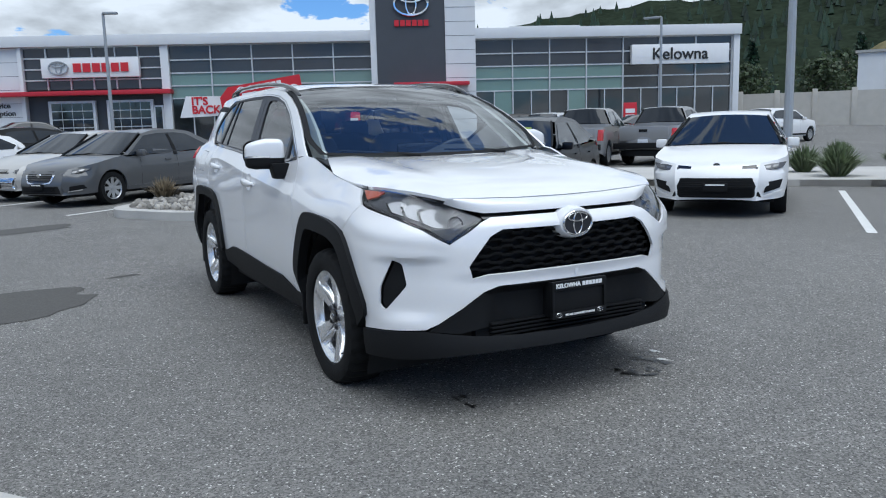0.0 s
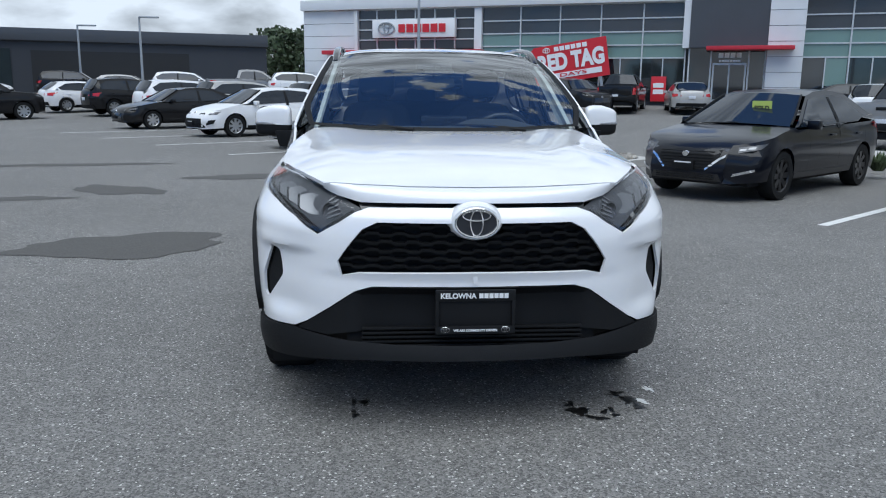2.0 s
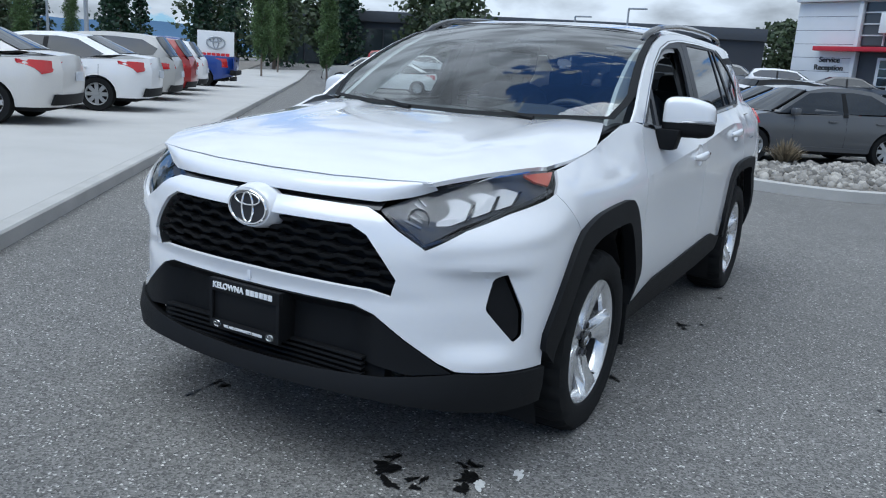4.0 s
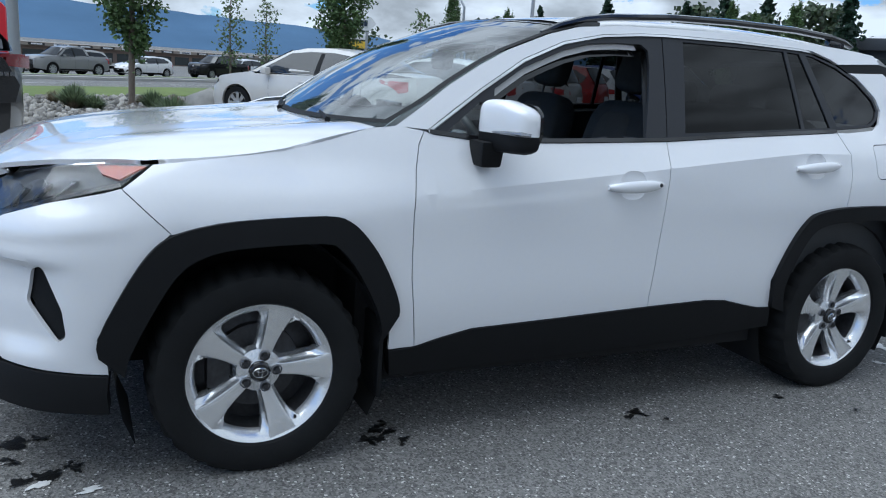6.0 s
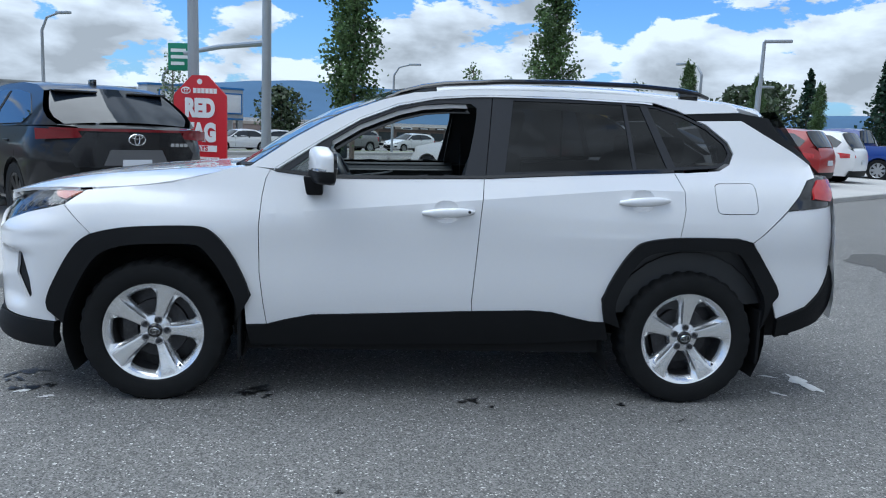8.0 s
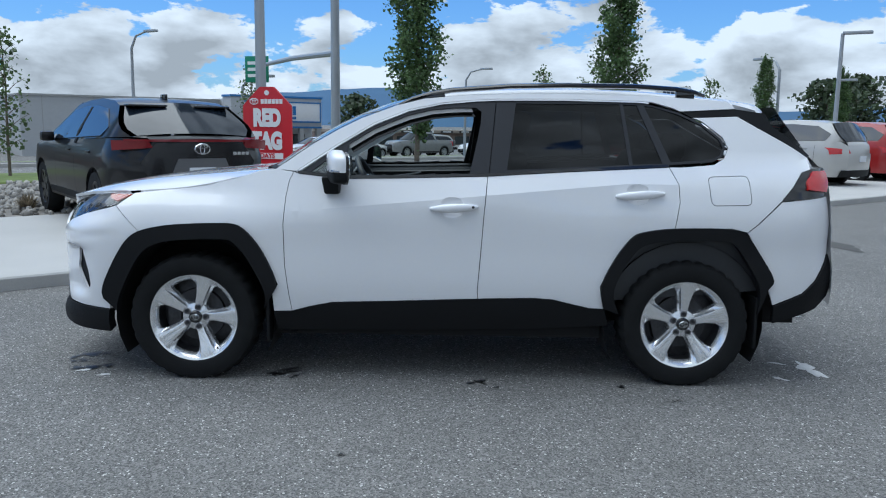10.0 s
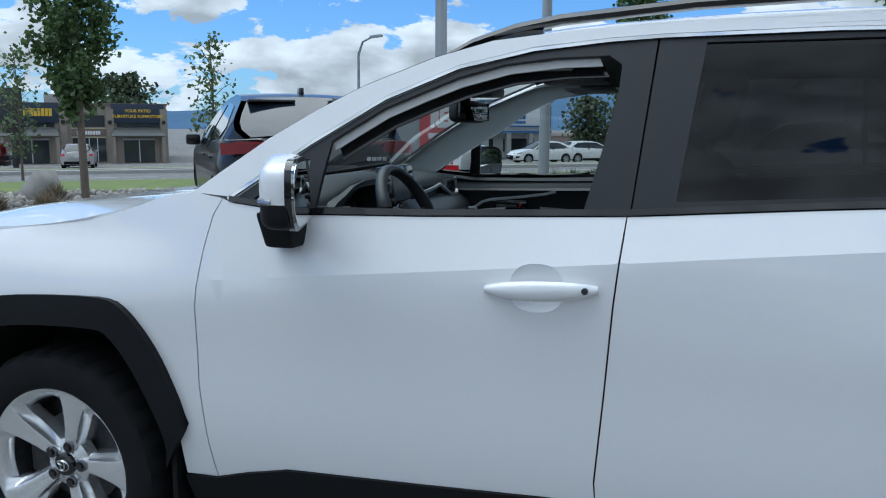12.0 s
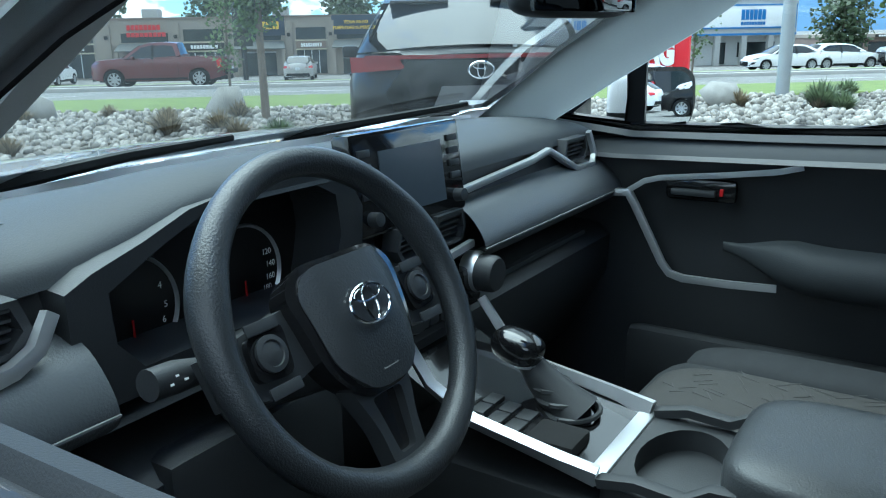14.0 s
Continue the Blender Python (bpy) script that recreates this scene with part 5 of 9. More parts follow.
        part("needle", boxes((x - 0.001, x + 0.001, -0.652, -0.650, 0.985, 1.010)), RED_LENS, b)
    outer = [(0.590, 1.086), (0.560, 1.100), (0.500, 1.118), (0.440, 1.140), (0.360, 1.152), (0.240, 1.152), (0.175, 1.130), (0.150, 1.090), (0.150, 0.955), (0.585, 0.955)]
    inner = [(0.545, 1.076), (0.480, 1.108), (0.425, 1.130), (0.355, 1.138), (0.250, 1.138), (0.205, 1.115), (0.195, 1.060), (0.215, 0.985), (0.510, 0.985), (0.540, 1.02)]
    bm = panel_bm(outer, lambda x, z: (x, -0.572 - 0.02 * (1.1 - z) / 0.1 * (z < 1.1) * 0.3, z), (0, 1, 0), holes=[inner], res=0.03, depth=0.085)
    part("binnacle_surround", bm, INNER_BLACK, d)
    dg = part("defroster_grille", boxes((0.560, 0.655, -0.756, -0.712, 1.120, 1.1345, 0.003)), INNER_BLACK, d)
    for k in range(6):
        part("slat", boxes((0.565 + k * 0.015, 0.571 + k * 0.015, -0.752, -0.716, 1.132, 1.1365, 0.001)), GLOSS_BLACK, dg)
    return d


def steering():
    m = TXY((0.376, -0.414, 1.048)) @ Matrix.Rotation(radians(27), 4, "X")   # local +y points at the driver

    def at(bm):
        bmesh.ops.transform(bm, matrix=m, verts=bm.verts)
        return bm
    bm = bmesh.new()
    R = 0.174
    n, k = 72, 12
    rings = []
    for i in range(n):
        t = 2 * math.pi * i / n
        grip = 0.0165 + 0.0035 * (math.exp(-((math.sin(t) - 0.35) / 0.25) ** 2)) + (0.002 if math.sin(t) < -0.8 else 0)
        rings.append([bm.verts.new(((R + math.cos(a) * grip) * math.cos(t), math.sin(a) * grip * 1.05, (R + math.cos(a) * grip) * math.sin(t))) for a in lin(0, 2 * math.pi, k + 1)[:-1]])
    for i in range(n):
        for j in range(k):
            bm.faces.new((rings[i][j], rings[(i + 1) % n][j], rings[(i + 1) % n][(j + 1) % k], rings[i][(j + 1) % k]))
    bmesh.ops.recalc_face_normals(bm, faces=bm.faces)
    w = part("steering_wheel", at(bm), WHEEL_SKIN, SUV, "black grained steering wheel with silver emblem", 60)
    # airbag cover
    loop = rounded([(-0.085, 0.045), (-0.06, 0.068), (0.06, 0.068), (0.085, 0.045), (0.070, -0.045), (0.035, -0.083), (-0.035, -0.083), (-0.070, -0.045)], 0.02)
    part("airbag_bezel", at(panel_bm(loop, lambda x, z: (x, 0.016 - 1.2 * (x * x) - 1.3 * z * z, z), (0, 1, 0), res=0.018, depth=0.035)), GLOSS_BLACK, w)
    cover = rounded([(-0.072, 0.040), (-0.054, 0.062), (0.054, 0.062), (0.072, 0.040), (0.062, -0.042), (0.032, -0.078), (-0.032, -0.078), (-0.062, -0.042)], 0.02)
    part("airbag_cover", at(panel_bm(cover, lambda x, z: (x, 0.027 - 1.1 * (x * x) - 1.2 * z * z - 0.010 * sstep(0.040, 0.072, abs(x)), z), (0, 1, 0), res=0.012, depth=0.03)), WHEEL_SKIN, w)
    part("airbag_mark", at(boxes((-0.012, 0.012, 0.0205, 0.0225, -0.062, -0.059))), STITCH, w)
    emblem(w, m @ TXY((0, 0.030, 0.006)) @ Matrix.Rotation(math.pi, 4, "Z"), 0.030, "silver emblem of crossing ovals")
    for sx in (-1, 1):
        lp = [(sx * 0.070, 0.036), (sx * 0.175, 0.020), (sx * 0.172, -0.030), (sx * 0.120, -0.042), (sx * 0.068, -0.030)]
        part("spoke", at(panel_bm(lp, lambda x, z: (x, -0.012 + 0.05 * abs(x) - 0.25 * x * x, z), (0, 1, 0), res=0.03, depth=0.03)), INNER_BLACK, w)
        part("switch_pod", at(panel_bm(rounded([(sx * 0.092, 0.026), (sx * 0.140, 0.022), (sx * 0.143, -0.022), (sx * 0.098, -0.026)], 0.012), lambda x, z: (x, -0.004 + 0.05 * abs(x) - 0.25 * x * x, z), (0, 1, 0), res=0.02, depth=0.014)), GLOSS_BLACK, w)
        part("switch_ring", at(lathe(bmesh.new(), [(0.018, 0.0), (0.018, 0.004), (0.013, 0.005), (0.012, 0.003), (0.006, 0.005), (0.0, 0.005)], 24, "y", TXY((sx * 0.119, -0.001, 0.0)))), INNER_BLACK, w)
        for q in (-1, 1):
            part("switch_key", at(boxes((sx * 0.119 - 0.02, sx * 0.119 + 0.02, 0.0, 0.003, q * 0.031 - 0.006 - 0.004, q * 0.031 + 0.006 - 0.004, 0.002))), INNER_BLACK, w)
        st = part("column_stalk", at(tube(bmesh.new(), [(sx * 0.05, -0.07, 0.005), (sx * 0.13, -0.072, 0.010), (sx * 0.175, -0.070, 0.016), (sx * 0.205, -0.066, 0.018)], [0.009, 0.011, 0.016, 0.015], 14)), INNER_BLACK, SUV, "black column stalk with white symbols")
        for q in range(3):
            part("stalk_mark", at(boxes((sx * (0.174 + q * 0.008) - 0.0018, sx * (0.174 + q * 0.008) + 0.0018, -0.055, -0.0532, 0.009 + (q % 2) * 0.006, 0.0112 + (q % 2) * 0.006))), SIGN_WHITE, st)
    lp = rounded([(-0.048, -0.062), (0.048, -0.062), (0.030, -0.120), (0.024, -0.176), (-0.024, -0.176), (-0.030, -0.120)], 0.008)
    hole = rounded([(-0.024, -0.085), (0.024, -0.085), (0.013, -0.150), (-0.013, -0.150)], 0.006)
    part("lower_spoke", at(panel_bm(lp, lambda x, z: (x, 0.002 - 0.05 * abs(z + 0.10), z), (0, 1, 0), holes=[hole], res=0.014, depth=0.022)), INNER_BLACK, w)
    part("spoke_inlay", at(panel_bm(hole, lambda x, z: (x, -0.010, z), (0, 1, 0), res=0.02, depth=0.004)), GLOSS_BLACK, w)
    part("column_cover", at(boxes((-0.05, 0.05, -0.22, -0.03, -0.06, 0.035, 0.02))), INNER_BLACK, SUV)
    part("lower_column_panel", boxes((0.24, 0.52, -0.64, -0.55, 0.62, 0.90, 0.02)), INNER_BLACK, SUV)


def console():
    c = part("centre_console", boxes((-0.118, 0.118, -0.60, 0.02, 0.42, 0.735, 0.02)), INNER_BLACK, SUV, "black centre console with silver edges")
    bm = bmesh.new()
    grid(bm, lambda y, u: (u * 0.105, y, interp(y, [(-0.58, 0.868), (-0.50, 0.822), (-0.43, 0.800), (-0.25, 0.768)])), lin(-0.58, -0.25, 8), lin(-1, 1, 5))
    bmesh.ops.recalc_face_normals(bm, faces=bm.faces)
    part("shift_panel", bm, GLOSS_BLACK, c)
    for sx in (-1, 1):
        strip_along("silver_edge", [(sx * 0.110, -0.545, 0.905), (sx * 0.112, -0.50, 0.845), (sx * 0.113, -0.43, 0.808), (sx * 0.113, -0.30, 0.786), (sx * 0.108, -0.245, 0.774)], [0.016, 0.018, 0.018, 0.024, 0.034], 0.008, SATIN, c, (sx * 0.35, 0, 1))
    part("silver_end", boxes((-0.112, 0.112, -0.264, -0.238, 0.760, 0.773, 0.005)), SATIN, c)
    # the tray's hollow is a near-black block, its shade in the colour
    part("coin_tray", boxes((0.025, 0.090, -0.362, -0.288, 0.770, 0.792, 0.006)), RECESS_SHADE, c)
    for i in range(3):
        for j in range(2):
            zt = interp(-0.443 + i * 0.029, [(-0.50, 0.822), (-0.43, 0.800), (-0.25, 0.768)])
            part("drive_key", boxes((0.018 + j * 0.035, 0.050 + j * 0.035, -0.455 + i * 0.029, -0.429 + i * 0.029, zt - 0.010, zt + 0.0025, 0.002)), INNER_BLACK, c)
    # gear lever
    g = part("gear_boot", tube(bmesh.new(), [(-0.030, -0.335, 0.775), (-0.028, -0.362, 0.800), (-0.024, -0.395, 0.832), (-0.022, -0.415, 0.858)], [0.044, 0.032, 0.024, 0.018], 14), INNER_BLACK, c, "black leather gear boot")
    for k in range(4):
        part("boot_fold", tube(bmesh.new(), [(-0.031 + (0.045 - k * 0.007) * math.cos(t), -0.343 - k * 0.017 + (0.042 - k * 0.007) * math.sin(t), 0.786 + k * 0.016) for t in lin(0, 6.28, 19)], 0.0045, 6, False), INNER_BLACK, g)
    pad("gear_knob", -0.020, -0.428, 0.872, 0.030, 0.042, 0.026, GLOSS_BLACK, c, 0.75, Matrix.Rotation(radians(-12), 4, "X"))
    part("knob_ring", lathe(bmesh.new(), [(0.022, 0.846), (0.024, 0.851), (0.022, 0.856)], 20, "z", TXY((-0.021, -0.412, 0))), SATIN, c)
    # cup holders and armrest
    cup = part("cup_bin", panel_bm(rounded([(-0.118, -0.245), (0.118, -0.245), (0.118, -0.075), (-0.118, -0.075)], 0.03), lambda x, y: (x, y, 0.768), (0, 0, 1), holes=[[(0.0 + 0.088 * math.cos(t) * 1.05, -0.165 + 0.060 * math.sin(t)) for t in lin(0, 6.28, 25)[:-1]]], res=0.03, depth=0.07), INNER_BLACK, c, "black cup-holder bin")
    # cup wells are coloured near-black for the shade inside them
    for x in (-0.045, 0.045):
        part("cup_well", lathe(bmesh.new(), [(0.044, 0.735), (0.038, 0.665), (0.0, 0.663)], 22, "z", TXY((x, -0.165, 0))), RECESS_SHADE, c)
    for x in (-0.112, 0.112):
        strip_along("bin_rim", [(x, -0.240, 0.772), (x * 1.03, -0.19, 0.784), (x * 1.03, -0.13, 0.780), (x * 0.98, -0.10, 0.798), (x * 0.98, -0.07, 0.800)], 0.016, 0.010, INNER_BLACK, cup)
    pad("armrest", 0.0, 0.110, 0.800, 0.134, 0.212, 0.050, mat("dark_armrest_vinyl", (0.040, 0.043, 0.047), 0.38, vary=0.06, scale=5, bump=0.3, bump_scale=350), SUV, 0.42, None, "dark padded console armrest")
    strip_along("armrest_seam", [(0.131, y, 0.786) for y in lin(-0.06, 0.26, 6)], 0.004, 0.003, RECESS_SHADE, SUV)
    part("console_bin", boxes((-0.112, 0.112, -0.08, 0.32, 0.45, 0.765, 0.02)), INNER_BLACK, SUV)


def seat(x, y):
    lean = Matrix.Rotation(radians(-14), 4, "X")
    pad("seat_cushion", x, y - 0.20, 0.60, 0.245, 0.33, 0.095, SEAT, SUV, 0.42, None, "black fabric seat cushion")
    pad("seat_insert", x, y - 0.22, 0.628, 0.145, 0.29, 0.085, SEAT_GREY, SUV, 0.45, None, "grey fabric seat centre with fine dashes")
    for sx in (-1, 1):
        pad("seat_bolster", x + sx * 0.198, y - 0.19, 0.652, 0.056, 0.29, 0.062, SEAT, SUV, 0.55, Matrix.Rotation(radians(sx * -10), 4, "Y"))
    pad("seat_back", x, y + 0.20, 0.93, 0.235, 0.085, 0.34, SEAT, SUV, 0.42, lean, "black fabric seat back")
    pad("seat_back_insert", x, y + 0.185, 0.93, 0.14, 0.085, 0.30, SEAT_GREY, SUV, 0.45, lean)
    hr = pad("headrest", x, y + 0.295, 1.395, 0.125, 0.055, 0.095, SEAT, SUV, 0.5, lean, "black headrest on chrome posts")
    for sx in (-1, 1):
        part("headrest_post", tube(bmesh.new(), [(x + sx * 0.05, y + 0.265, 1.22), (x + sx * 0.05, y + 0.285, 1.33)], 0.006, 8), DARK_METAL, hr)
    # fine light dashes on the cushion
    rnd = random.Random(int(x * 100))
    for k in range(60):
        px, py = x + rnd.uniform(-0.12, 0.12), y - 0.22 + rnd.uniform(-0.24, 0.24)
        u, v = (px - x) / 0.145, (py - y + 0.22) / 0.29
        z = 0.628 + 0.085 * max(0.0, 1 - abs(u) ** 4.4 - abs(v) ** 4.4) ** 0.225 + 0.001
        a = rnd.choice((0.5, 2.2, 1.2))
        d = Vector((math.cos(a), math.sin(a), 0)) * 0.018
        if x < 0:
            part("fabric_dash", tube(bmesh.new(), [Vector((px, py, z)) - d, Vector((px, py, z)) + d], 0.0006, 4), DASH_STITCH, SUV, smooth=0)


def door_linings():
    lining = [(-0.74, 1.075), (-0.541, 1.07), (0.256, 1.09), (0.24, 0.40), (-0.76, 0.40)]
    part("door_lining", mirrored(panel_bm(lining, side_lift(-0.150), gap=0, depth=0.02, res=0.08)), INNER_BLACK, SUV, "black inner door lining")
    part("door_lining", panel_bm(lining, side_lift(-0.095), gap=0, depth=0.02, res=0.08), INNER_BLACK, SUV, "black inner door lining")
    both_sides("rear_door_lining", [(0.262, 1.122), (1.234, 1.185), (1.9, 1.16), (2.0, 0.55), (0.25, 0.40)], INNER_BLACK, side_lift(-0.07), gap=0, depth=0.02, res=0.12)
    roll = [(-0.72, 1.135), (-0.53, 1.113), (-0.233, 1.118), (0.25, 1.134), (0.25, 1.085), (-0.233, 1.070), (-0.60, 1.068)]
    part("door_top_roll", mirrored(panel_bm(roll, side_lift(-0.055), gap=0, depth=0.03, res=0.05)), DASH, SUV)
    part("door_top_roll", panel_bm(roll, side_lift(-0.055), gap=0, depth=0.025, res=0.05), DASH, SUV)
    for s in (1, -1):
        bm = bmesh.new()
        grid(bm, lambda y, u: (s * (0.80 - (0.085 if s < 0 else 0.024) * u), y, interp(y, [(-0.72, 1.10), (-0.233, 1.112), (0.25, 1.128)]) - 0.004 - (0.045 if s < 0 else 0.02) * u ** 2.5), lin(-0.70, 0.25, 12), lin(0, 1, 6))
        bmesh.ops.recalc_face_normals(bm, faces=bm.faces)
        part("door_sill_pad", bm, DASH, SUV)
    # passenger door: silver bracket, armrest, pull
    x = -0.700
    strip_along("silver_bracket", [(x, -0.155, 1.066), (x, -0.20, 1.054), (x, -0.30, 1.040), (x, -0.44, 1.024), (x, -0.475, 1.014), (x, -0.51, 0.990)], [0.004, 0.006, 0.007, 0.008, 0.010, 0.012], 0.006, SATIN, SUV, (1, 0, 0))
    strip_along("silver_bracket", [(x, -0.550, 0.984), (x + 0.002, -0.508, 0.986), (x + 0.004, -0.492, 0.960), (x + 0.008, -0.425, 0.838), (x + 0.010, -0.405, 0.815), (x + 0.010, -0.375, 0.808), (x + 0.010, -0.28, 0.809), (x + 0.010, -0.183, 0.814)], [0.024, 0.026, 0.015, 0.012, 0.013, 0.013, 0.010, 0.006], 0.008, SATIN, SUV, (1, 0, 0))
    bm = bmesh.new()
    grid(bm, lambda y, a: (-0.715 + (0.072 * sstep(-0.30, -0.10, y) + 0.004) * max(0.0, math.sin(a)) ** 0.6, y, interp(y, [(-0.30, 0.885), (-0.10, 0.858), (0.24, 0.858)]) + (0.010 + 0.040 * sstep(-0.30, -0.14, y)) * math.cos(a)), lin(-0.30, 0.24, 16), lin(0, math.pi, 11))
    bmesh.ops.recalc_face_normals(bm, faces=bm.faces)
    part("door_armrest", bm, DASH, SUV, "padded grey door armrest", 60)
    part("door_pull_recess", boxes((-0.728, -0.706, -0.43, -0.28, 0.978, 1.026, 0.012)), GLOSS_BLACK, SUV)
    part("door_lever", boxes((-0.708, -0.694, -0.415, -0.32, 0.990, 1.004, 0.005)), INNER_BLACK, SUV)
    part("lock_tab", boxes((-0.708, -0.696, -0.312, -0.304, 0.994, 1.010, 0.002)), RED_LENS, SUV)
    part("door_pocket", boxes((-0.735, -0.68, -0.50, 0.20, 0.50, 0.68, 0.03)), INNER_BLACK, SUV)
    # screen pillars, headliner, centre pillars, inside mirror
    upper = [(-0.92, 1.122), (-0.79, 1.212), (-0.682, 1.287), (-0.55, 1.364), (-0.43, 1.424), (-0.243, 1.496), (0.02, 1.535)]
    for s, lower in ((1, [(0.02, 1.495), (-0.15, 1.470), (-0.25, 1.435), (-0.38, 1.352), (-0.56, 1.230), (-0.755, 1.100)]), (-1, [(0.02, 1.478), (-0.15, 1.450), (-0.27, 1.396), (-0.36, 1.335), (-0.55, 1.226), (-0.725, 1.122)])):
        bm = panel_bm(upper + lower, lambda y, z: (0.715 - 0.24 * (z - 1.11), y, z), depth=0.02)
        part("inner_screen_pillar", bm if s > 0 else mirrored(bm), PILLAR_TRIM, SUV, "light grey inner screen pillar")
    both_sides("inner_centre_pillar", [(0.195, 1.12), (0.235, 1.46), (0.26, 1.53), (0.40, 1.53), (0.38, 1.12)], mat("charcoal_pillar_trim", (0.035, 0.036, 0.038), 0.8, vary=0.06, scale=6), side_lift(-0.05), gap=0, depth=0.02)
    bm = bmesh.new()
    grid(bm, lambda u, y: (u * 0.63, y, roof_z(u * 0.60, y) - 0.045 - 0.03 * u**6), lin(-1, 1, 13), lin(-0.05, 1.75, 16))
    bmesh.ops.recalc_face_normals(bm, faces=bm.faces)
    part("headliner", bm, LINER, SUV, "grey fabric headliner")
    part("overhead_console", boxes((-0.11, 0.11, -0.10, 0.12, 1.475, 1.515, 0.015)), LINER, SUV)
    mr = pad("inside_mirror", -0.03, -0.355, 1.386, 0.128, 0.022, 0.038, INNER_BLACK, SUV, 0.45, Matrix.Rotation(radians(-10), 4, "Z"), "black inside mirror")
    part("mirror_face", boxes((-0.118, 0.118, 0.0205, 0.0225, -0.030, 0.030, 0.004)), mat("dimmed_mirror", (0.10, 0.11, 0.12), 0.02, 1.0, vary=0.0), mr).matrix_basis = TXY((-0.03, -0.355, 1.386)) @ Matrix.Rotation(radians(-10), 4, "Z")
    part("mirror_stem", tube(bmesh.new(), [(-0.03, -0.365, 1.41), (-0.02, -0.36, 1.45), (0, -0.33, 1.48)], [0.012, 0.014, 0.018], 8), INNER_BLACK, mr)
    part("sensor_pod", boxes((-0.09, 0.09, -0.42, -0.24, 1.435, 1.470, 0.015)), INNER_BLACK, SUV)
    for s in (1, -1):
        bm = boxes((s * 0.52 - 0.14, s * 0.52 + 0.14, -0.08, 0.10, 1.47, 1.482, 0.005))
        part("sun_visor", bm, LINER, SUV)
    strip_along("seat_belt", [(0.71, 0.30, 1.32), (0.715, 0.31, 1.0), (0.70, 0.30, 0.6)], 0.045, 0.002, INNER_BLACK, SUV, (1, 0, 0))
    strip_along("seat_belt", [(-0.71, 0.30, 1.32), (-0.715, 0.31, 1.0), (-0.70, 0.30, 0.6)], 0.045, 0.002, INNER_BLACK, SUV, (1, 0, 0))


dashboard().location = (-0.004, -0.010, 0.016)
steering()
console()
seat(0.365, 0.16)
seat(-0.365, 0.16)
door_linings()
pad("rear_bench", 0, 0.95, 0.60, 0.64, 0.27, 0.11, SEAT, SUV, 0.35, None, "black rear bench seat")
pad("rear_backrest", 0, 1.25, 0.95, 0.64, 0.09, 0.32, SEAT, SUV, 0.35, Matrix.Rotation(radians(-16), 4, "X"), "black rear seat back")
for x in (-0.40, 0.0, 0.40):
    pad("rear_headrest", x, 1.36, 1.30, 0.12, 0.05, 0.075, SEAT, SUV, 0.5)
# firewall and carpet take the same near-black, footwell shade in the colour
part("firewall", boxes((-0.74, 0.74, -0.98, -0.93, 0.30, 1.06)), RECESS_SHADE, SUV)
part("carpet", boxes((-0.74, 0.74, -0.93, 0.60, 0.33, 0.36)), RECESS_SHADE, SUV)

# ---- the ground ----
RDIR = Vector((-0.616, 0.788))   # along the kerb and the road
NDIR = Vector((-0.788, -0.616))  # across them, towards the road


def ground_z(x, y):
    z = 1.0 * sstep(20, 46, y * 0.9 + x * 0.25)
    n = x * NDIR.x + y * NDIR.y
    z -= 1.2 * sstep(14, 60, n)
    return z


def lot(n, r, z=0.0):
    """A place given across (n) and along (r) the kerb."""
    p = NDIR * n + RDIR * r
    return Vector((p.x, p.y, ground_z(p.x, p.y) + z))


def asphalt_material():
    m = bpy.data.materials.new("asphalt")
    m.use_nodes = True
    n, l = m.node_tree.nodes, m.node_tree.links
    b = n["Principled BSDF"]
    co = n.new("ShaderNodeTexCoord")

    def noise_tex(scale, detail=4, rough=0.6):
        t = n.new("ShaderNodeTexNoise")
        t.inputs["Scale"].default_value, t.inputs["Detail"].default_value, t.inputs["Roughness"].default_value = scale, detail, rough
        l.new(co.outputs["Object"], t.inputs[0])
        return t

    def rng(src, a, b_, c, d):
        r = n.new("ShaderNodeMapRange")
        for i, v in enumerate((a, b_, c, d)):
            r.inputs[i + 1].default_value = v
        l.new(src, r.inputs[0])
        return r.outputs[0]

    def math_node(op, a, b_):
        k = n.new("ShaderNodeMath")
        k.operation = op
        l.new(a, k.inputs[0])
        if isinstance(b_, float):
            k.inputs[1].default_value = b_
        else:
            l.new(b_, k.inputs[1])
        return k.outputs[0]
    stone = n.new("ShaderNodeTexVoronoi")
    stone.inputs["Scale"].default_value = 135
    l.new(co.outputs["Object"], stone.inputs[0])
    sep = n.new("ShaderNodeSeparateColor")
    l.new(stone.outputs["Color"], sep.inputs[0])
    grit = rng(sep.outputs[0], 0.0, 1.0, 0.42, 1.52)
    bright = rng(sep.outputs[1], 0.962, 0.982, 0.0, 2.4)
    big = rng(noise_tex(0.35, 5).outputs[0], 0.3, 0.7, 0.88, 1.12)
    mid = rng(noise_tex(4, 5).outputs[0], 0.3, 0.7, 0.92, 1.08)
    fac = math_node("MULTIPLY", math_node("ADD", math_node("MULTIPLY", grit, mid), bright), big)
    mix = n.new("ShaderNodeMix")
    mix.data_type, mix.blend_type = "RGBA", "MULTIPLY"
    mix.inputs[0].default_value = 1
    mix.inputs[6].default_value = (0.150, 0.146, 0.138, 1)
    l.new(fac, mix.inputs[7])
    l.new(mix.outputs[2], b.inputs["Base Color"])
    b.inputs["Roughness"].default_value = 0.85
    bp = n.new("ShaderNodeBump")
    bp.inputs["Strength"].default_value, bp.inputs["Distance"].default_value = 0.6, 0.004
    l.new(stone.outputs["Distance"], bp.inputs["Height"])
